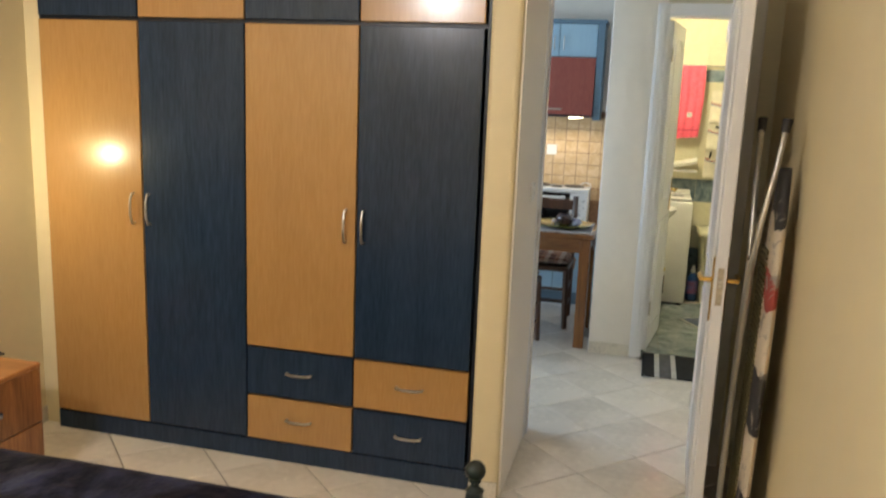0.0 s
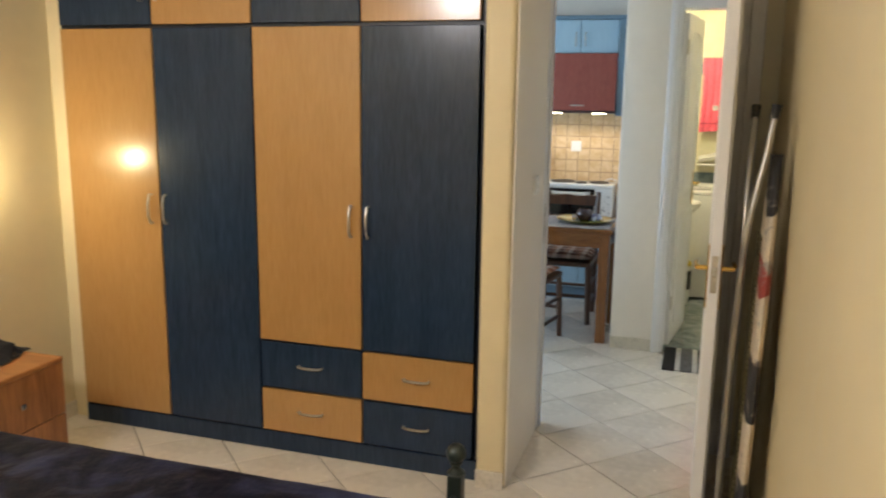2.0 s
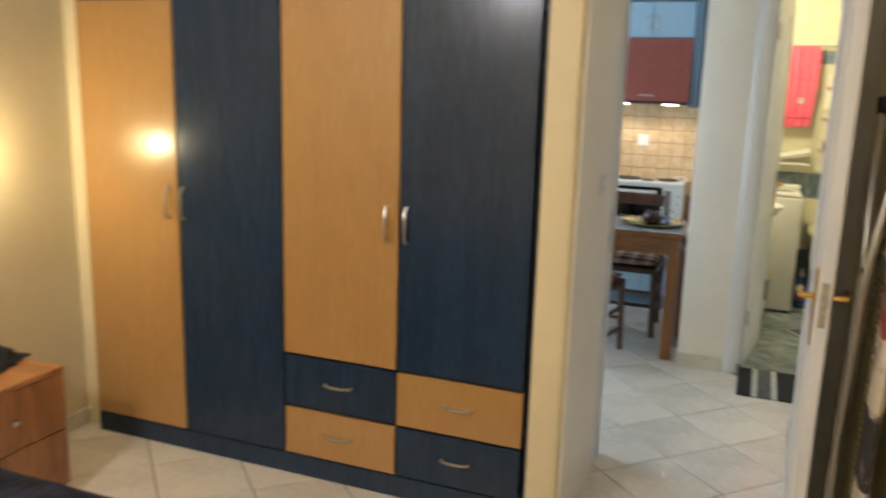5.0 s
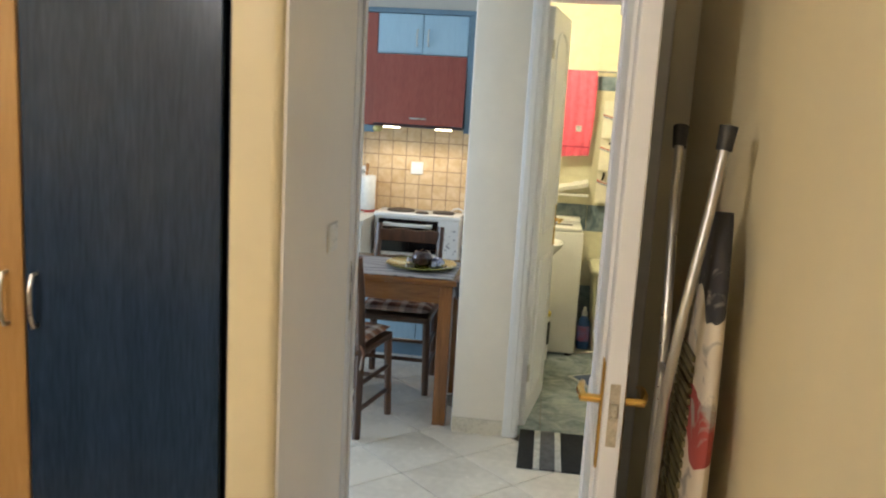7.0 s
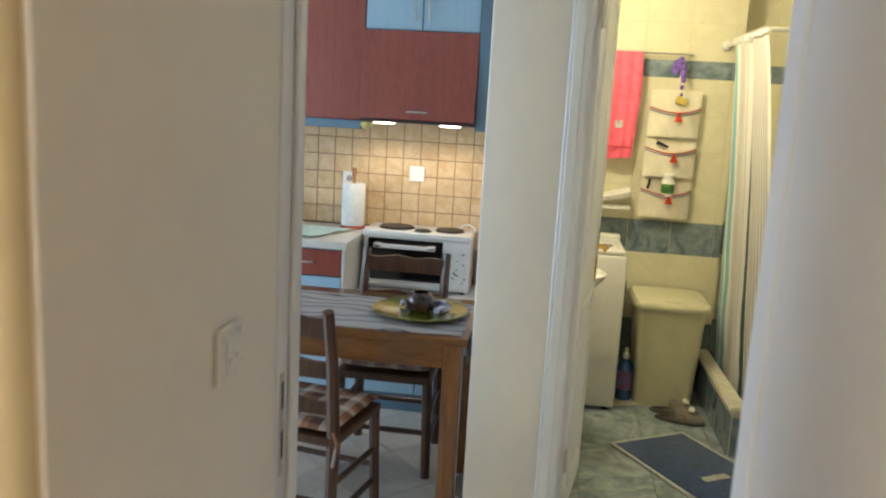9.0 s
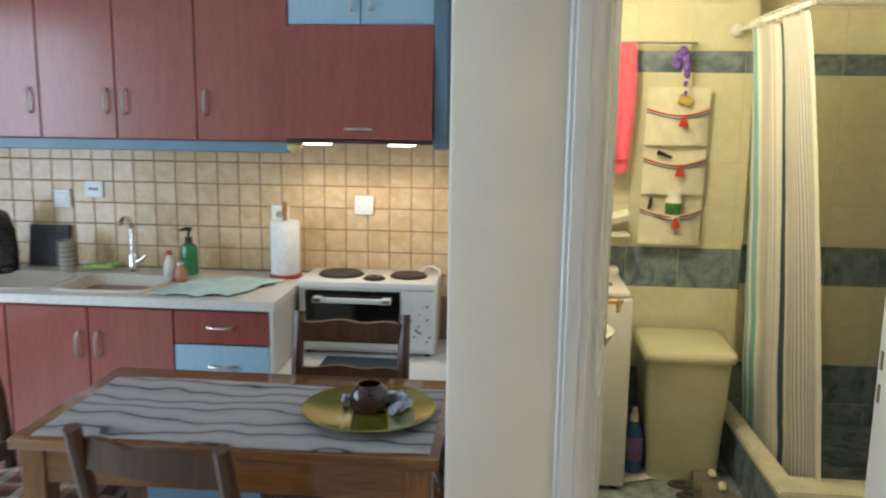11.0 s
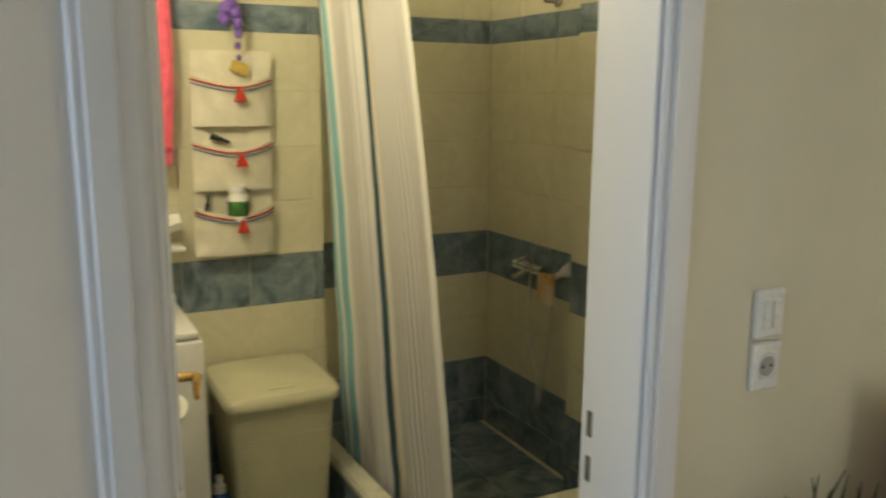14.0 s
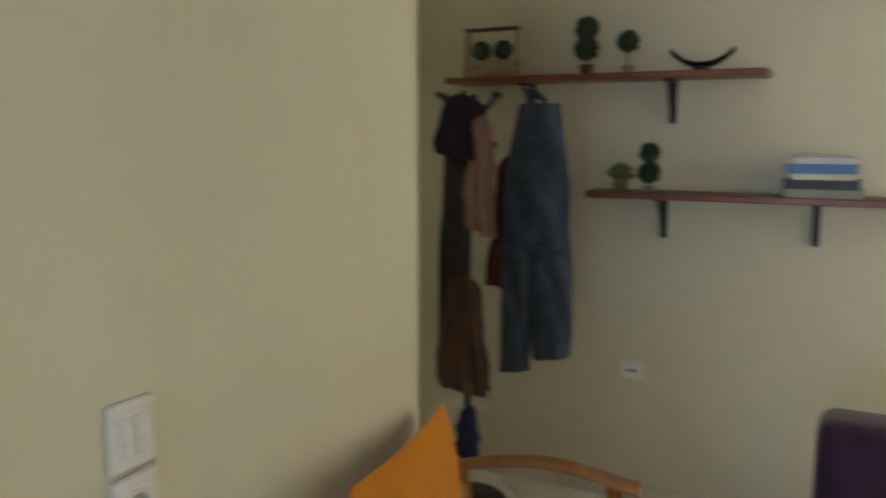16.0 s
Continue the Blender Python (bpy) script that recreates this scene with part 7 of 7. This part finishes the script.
def dungarees():
    d = thing("denim_overall", pose(3.27, 2.36, 0.66), "washed blue denim dungarees hanging from the coat stand", "clothing", "clothes on the coat stand")

    def cloth(name, outline, z0, z1, dep, seed, label=""):
        """A flattened sleeve of cloth: outline(v) gives the middle and half width at height v."""
        bm = B()
        def f(u, v):
            c, w_ = outline(v)
            a = 2 * math.pi * u
            wr = rumple(math.cos(a) * 0.4, v * 2, seed, 0.014, 3) + 0.006 * math.sin(5 * a + v * 9 + seed)
            return (dep * math.sin(a) + wr, c - w_ * math.cos(a) + wr * 0.6, z0 + (z1 - z0) * v + 0.012 * math.cos(a) * (v < 0.03))
        sheet(bm, 32, 26, f)
        bmesh.ops.remove_doubles(bm, verts=bm.verts, dist=0.0004)
        return part(name, bm, DENIM, d, label, 75)
    cloth("bib", lambda v: (0.0 - 0.012 * v, 0.135 - 0.055 * v + 0.02 * math.sin(math.pi * v)), 0.50, 1.04, 0.045, 2)
    cloth("leg", lambda v: (0.075 - 0.02 * v, 0.062 + 0.012 * v), 0.0, 0.54, 0.042, 5, "longer hanging trouser leg")
    cloth("leg", lambda v: (-0.075 + 0.005 * v, 0.070 + 0.014 * math.sin(math.pi * v)), 0.07, 0.54, 0.046, 9)
    for y in (-0.045, 0.04):
        part("strap", tube(B(), [(-0.02, y, 0.95), (0.0, y * 0.7, 1.05), (0.06, y * 0.3 + 0.05, 1.09)], [0.016, 0.013, 0.012], 8), DENIM, d)
    part("hem", bx(B(), (-0.05, -0.13, 0.485), (-0.044, 0.13, 0.505), 0.002), DENIM, d, "stitched waistband")


dungarees()
hanging("pink_scarf", 3.27, 2.585, 1.66, 1.20, 0.05, 0.065, 0.03, stuff_mat("dusty_pink_cloth", (0.34, 0.20, 0.18), 0.9, 0.1, 20, 0.4, 240), "dusty pink scarf hanging from the coat stand", 4, "scarf")
hanging("purple_jacket", 3.30, 2.68, 1.74, 1.50, 0.08, 0.12, 0.06, stuff_mat("dark_purple_cloth", (0.028, 0.018, 0.045), 0.9, 0.2, 20, 0.4, 240), "dark purple jacket bunched on the coat stand", 6, "jacket")
hanging("red_bag", 3.34, 2.50, 1.50, 0.98, 0.04, 0.08, 0.05, stuff_mat("dark_red_cloth", (0.10, 0.015, 0.015), 0.8, 0.2, 20, 0.4, 200), "dark red cloth bag on the coat stand", 8, "bag")
hanging("brown_bag", 3.27, 2.66, 1.02, 0.56, 0.06, 0.115, 0.065, stuff_mat("brown_leather", (0.075, 0.030, 0.015), 0.55, 0.25, 12, 0.4, 120), "brown leather shoulder bag hanging on the coat stand", 10, "bag")
# narrow dark band added in place of the clothes' shadow behind the stand
hanging("clothes_shadow_band", 3.46, 2.80, 1.62, 0.50, 0.05, 0.07, 0.05, stuff_mat("clothes_shadow_grey", (0.055, 0.048, 0.045), 0.9, 0.2, 20, 0.4, 200), "dark hanging band standing in for the shadow behind the bags", 12, "coat")
hanging("blue_bag", 3.28, 2.64, 0.48, 0.26, 0.03, 0.05, 0.04, stuff_mat("navy_bag", (0.012, 0.022, 0.09), 0.8, 0.2, 20), "navy blue bag low on the coat stand", 14, "bag")


def armchair():
    a = thing("armchair", pose(1.83, 2.02, 0, 0, 0, 195), "wooden armchair with a bright orange cushion on its back", "armchair")
    ORANGE = stuff_mat("orange_cloth", (0.66, 0.225, 0.002), 0.8, 0.08, 10, 0.3, 200)
    for s in (-1, 1):
        part("back_post", tube(B(), [(s * 0.28, 0.03, 0.30), (s * 0.28, 0.0, 0.62), (s * 0.275, -0.01, 0.785)], [0.02, 0.02, 0.015], 8), ARMWOOD, a)
        part("leg", tube(B(), [(s * 0.28, 0.03, 0.32), (s * 0.285, -0.005, 0)], [0.02, 0.016], 8), ARMWOOD, a)
        part("front_leg", tube(B(), [(s * 0.285, 0.36, 0.765), (s * 0.285, 0.38, 0)], [0.02, 0.016], 8), ARMWOOD, a)
        bm = B()
        sheet(bm, 20, 8, lambda u, v, s=s: (s * 0.29 + (0.020 + 0.016 * u) * math.cos(2 * math.pi * v), 0.0 + 0.42 * u, 0.772 + 0.022 * math.sin(math.pi * min(1, u * 1.1)) - 0.03 * u ** 3 + 0.015 * math.sin(2 * math.pi * v)))
        bmesh.ops.holes_fill(bm, edges=bm.edges[:], sides=12)
        part("arm", bm, ARMWOOD, a, "curved orange-brown wooden arm", 60)
    part("seat_frame", bx(B(), (-0.27, 0.02, 0.32), (0.27, 0.40, 0.38), 0.01), ARMWOOD, a)
    part("seat_cushion", bx(B(), (-0.265, 0.03, 0.381), (0.265, 0.41, 0.48), 0.03, 3), ORANGE, a)
    part("back_board", bx(B(), (-0.26, -0.015, 0.55), (0.26, 0.005, 0.74), 0.006), ARMWOOD, a)
    return ORANGE


ORANGE = armchair()
def cush(sg):
    def g(u, v):
        a, b = 2 * u - 1, 2 * v - 1
        e = (max(0, 1 - abs(a) ** 3) * max(0, 1 - abs(b) ** 3)) ** 0.55
        return (a * 0.212 * (1 - 0.05 * (1 - b * b)), sg * 0.058 * e + rumple(u, v, 3, 0.008, 3) * e, b * 0.275 * (1 - 0.05 * (1 - a * a)))
    return g
bm = B()
sheet(bm, 24, 24, cush(1))
sheet(bm, 24, 24, cush(-1))
bmesh.ops.remove_doubles(bm, verts=bm.verts, dist=0.0006)
whole("orange_cushion", bm, ORANGE, "bright orange square cushion propped on the armchair back", "cushion", at=pose(1.545, 1.925, 0.785, -6, 0, 7), smooth=75)


def purple_chair():
    c = thing("purple_armchair", pose(2.85, 0.93, 0), "dark purple upholstered armchair", "armchair")
    P = stuff_mat("purple_velour", (0.045, 0.012, 0.045), 0.85, 0.25, 12, 0.4, 200, sheen=0.3)
    part("back", bx(B(), (-0.10, -0.42, 0.20), (0.10, 0.40, 0.80), 0.05, 4), P, c)
    part("seat", bx(B(), (0.10, -0.40, 0.18), (0.62, 0.38, 0.44), 0.05, 4), P, c)
    for x in (-0.06, 0.55):
        for y in (-0.36, 0.34):
            part("leg", cyl(B(), (x, y, 0), (x, y, 0.20), 0.018, 0.024, 12), DARKWOOD, c)


purple_chair()


def potted_plant():
    p = thing("potted_plant", pose(1.10, 1.89, 0), "grassy green plant in a tall planter by the hall wall", "plant")
    part("planter", lathe(B(), [(0.10, 0), (0.11, 0.01), (0.13, 0.69), (0.135, 0.71), (0.115, 0.71), (0.11, 0.67), (0.01, 0.665)], 24), stuff_mat("grey_planter", (0.20, 0.18, 0.16), 0.7, 0.15, 15), p)
    rnd = random.Random(5)
    bm = B()
    for i in range(150):
        a, lean, h = rnd.random() * 6.283, 0.05 + rnd.random() * 0.16, 0.18 + rnd.random() * 0.17
        r0 = rnd.random() * 0.07
        pts = [(r0 * math.cos(a) + lean * k * k * math.cos(a), max(-0.12, min(0.10, r0 * math.sin(a) + lean * k * k * math.sin(a))), 0.67 + h * (k - 0.25 * k * k)) for k in (0, 0.35, 0.7, 1.0)]
        tube(bm, pts, [0.004, 0.004, 0.003, 0.0008], 4)
    part("leaves", bm, stuff_mat("grass_green", (0.07, 0.085, 0.028), 0.6, 0.35, 20), p, "thin arching green blades")


potted_plant()
# bedroom ceiling lamp and the bathroom lamp over the basin, seen only as reflections and light
c = thing("ceiling_lamp", pose(-1.60, -3.08, H), "round frosted glass ceiling lamp, switched on", "ceiling lamp")
part("canopy", lathe(B(), [(0.06, 0), (0.06, -0.02), (0.02, -0.03)], 20), NICKEL, c)
part("stem", cyl(B(), (0, 0, -0.03), (0, 0, -0.27), 0.01), NICKEL, c)
part("shade_plate", lathe(B(), [(0.06, -0.27), (0.085, -0.275), (0.09, -0.285), (0.06, -0.295)], 28), glow_mat("lamp_glass_glow", (1.0, 0.90, 0.70), 6), c, "glowing frosted plate")
c = thing("bathroom_lamp", pose(KX + 0.1165, 3.05, 2.14), "small round frosted lamp over the basin, switched on", "wall lamp")
part("wall_plate", cyl(B(), (0, 0, 0), (0.02, 0, 0), 0.05, seg=24), NICKEL, c)
part("globe", ball(B(), (0.065, 0, 0), 0.05, (1, 1, 1), 18), glow_mat("bath_lamp_glow", (1.0, 0.90, 0.70), 6), c, "glowing frosted globe")

# ---- tiles ----
# floor: diagonal tiles
P_, G_ = 0.35, 0.0055
half = P_ / 2 - G_ / 2
me = mesh_of("floor_tile", bx(B(), (-half, -half, -0.006), (half, half, 0.0), 0.0012), TILE)
spots, rest = [], []
s2 = P_ / math.sqrt(2)
for i in range(-30, 31):
    for j in range(-30, 31):
        x, y = -0.19 + (i + j + 1) * s2, 1.745 + (i - j) * s2
        if not (-3.4 < x < 3.9 and -4.3 < y < 3.9) or (KX + 0.05 < x < 1.75 and y > BY + 0.16):
            continue
        if x > XR + 0.1 and y < -0.6:
            continue
        near = (-2.8 < x < 0.5 and -1.7 < y < 0.7) or (-2.3 < x < 1.9 and 0.6 < y < 3.4) or (2.0 < x < 3.8 and 0.9 < y < 3.1)
        (spots if near else rest).append(pose(x, y, 0, 0, 0, 45))
spots.sort(key=lambda m: abs(m.translation.x + 0.3) + abs(m.translation.y - 0.8))
pieces("floor_tile", floor, me, spots[:300])
bm = B()
for m in rest + spots[300:]:
    bmesh.ops.create_cube(bm, size=1, matrix=m @ Matrix.Translation((0, 0, -0.003)) @ Matrix.Diagonal((half * 2, half * 2, 0.006, 1)))
ft = part("floor_tile_field", bm, TILE, floor, smooth=None)
ft["kind"] = "stuff"

# kitchen splashback, 10 cm tiles
sb = setting("wall_kitchen_tiles", bx(B(), (-2.86, KW - 0.0006, CZ - 0.30), (KX - 0.002, KW + 0.007, 1.52)), JOINT, "beige glazed kitchen wall tiles with dark joints", "wall")
PT = 0.0982
me = mesh_of("wall_tile", bx(B(), (-PT / 2 + 0.0024, -0.003, -PT / 2 + 0.0024), (PT / 2 - 0.0024, 0.003, PT / 2 - 0.0024), 0.0022, 2), BACKTILE)
pl = []
for i in range(-21, 6):
    for j in range(-4, 4):
        x, zz = -0.7865 + (i - 0.5) * PT, 1.1735 + (j + 0.5) * PT
        if -2.80 < x < KX - 0.048 and (CZ + 0.04 < zz or (x > -1.02 and zz > 0.60)) and zz < 1.49:
            pl.append(pose(x, KW, zz))
pieces("wall_tile", sb, me, pl)

# bathroom walls: cream tiles, blue bands
rows = [(-0.005, 0.193, 1), (0.193, 0.393, 1), (0.393, 0.593, 0), (0.593, 0.793, 0), (0.793, 0.986, 1), (0.986, 1.189, 0), (1.189, 1.392, 0), (1.392, 1.595, 0), (1.595, 1.798, 0), (1.798, 1.897, 1), (1.897, 2.10, 0), (2.10, 2.30, 0), (2.30, 2.50, 0), (2.50, 2.70, 0)]
TW = 0.246


def tile_wall(parent, m, length, start):
    for z0, z1, blue in rows:
        h = z1 - z0
        me_ = mesh_of("wall_tile", bx(B(), (-TW / 2 + 0.0012, -0.010, 0.0012), (TW / 2 - 0.0012, 0.0, h - 0.0012), 0.0012), BLUETILE if blue else CREAMTILE)
        x = start
        pl_ = []
        while x < length:
            a, b = max(0, x), min(length, x + TW)
            if b - a > 0.02:
                pl_.append(m @ Matrix.Translation(((a + b) / 2, 0, z0)) @ Matrix.Diagonal(((b - a) / TW, 1, 1, 1)))
            x += TW
        pieces("wall_tile", parent, me_, pl_)


wb_ = bpy.data.objects["wall_bathroom_back"]
tile_wall(wb_, pose(KX + 0.121, BB + 0.012, 0), 0.94 - KX - 0.121, -0.17)
ws_ = setting("wall_shower_back", bx(B(), (0.94, SB + 0.004, 0), (SX + 0.003, SB + 0.15, H)), BATHJOINT, "tiled back of the shower recess with blue bands", "wall")
tile_wall(ws_, pose(0.941, SB + 0.012, 0), SX - 0.944, -0.05)
wr_ = setting("wall_shower", bx(B(), (SX - 0.001, BY + 0.142, 0), (SX + 0.003, SB + 0.002, H)), BATHJOINT, "tiled shower wall with blue marble bands", "wall")
tile_wall(wr_, pose(SX + 0.007, SB, 0, 0, 0, -90), 0.75, 0)
cw_ = bpy.data.objects["shower_column"]
tile_wall(cw_, pose(1.698, 3.489, 0, 0, 0, -90), 1.28, 0)
wl_ = setting("wall_bathroom_west", bx(B(), (KX + 0.1205, BY + 0.142, 0), (KX + 0.1245, BB + 0.002, H)), BATHJOINT, "tiled bathroom wall with blue marble bands", "wall")
tile_wall(wl_, pose(KX + 0.1165, BY + 0.145, 0, 0, 0, 90), 1.78, 0)
bf_ = setting("bathroom_floor", bx(B(), (KX + 0.121, BY + 0.05, -0.0055), (SX, BB, -0.003)), GROUT, "mottled green-grey bathroom floor tiles", "floor")
me = mesh_of("floor_tile", bx(B(), (-0.163, -0.163, -0.003), (0.163, 0.163, 0.0015), 0.001), FLOORTILE)
pieces("floor_tile", bf_, me, [pose(KX + 0.285 + 0.329 * i, BY + 0.215 + 0.329 * j, 0) for i in range(6) for j in range(6)])
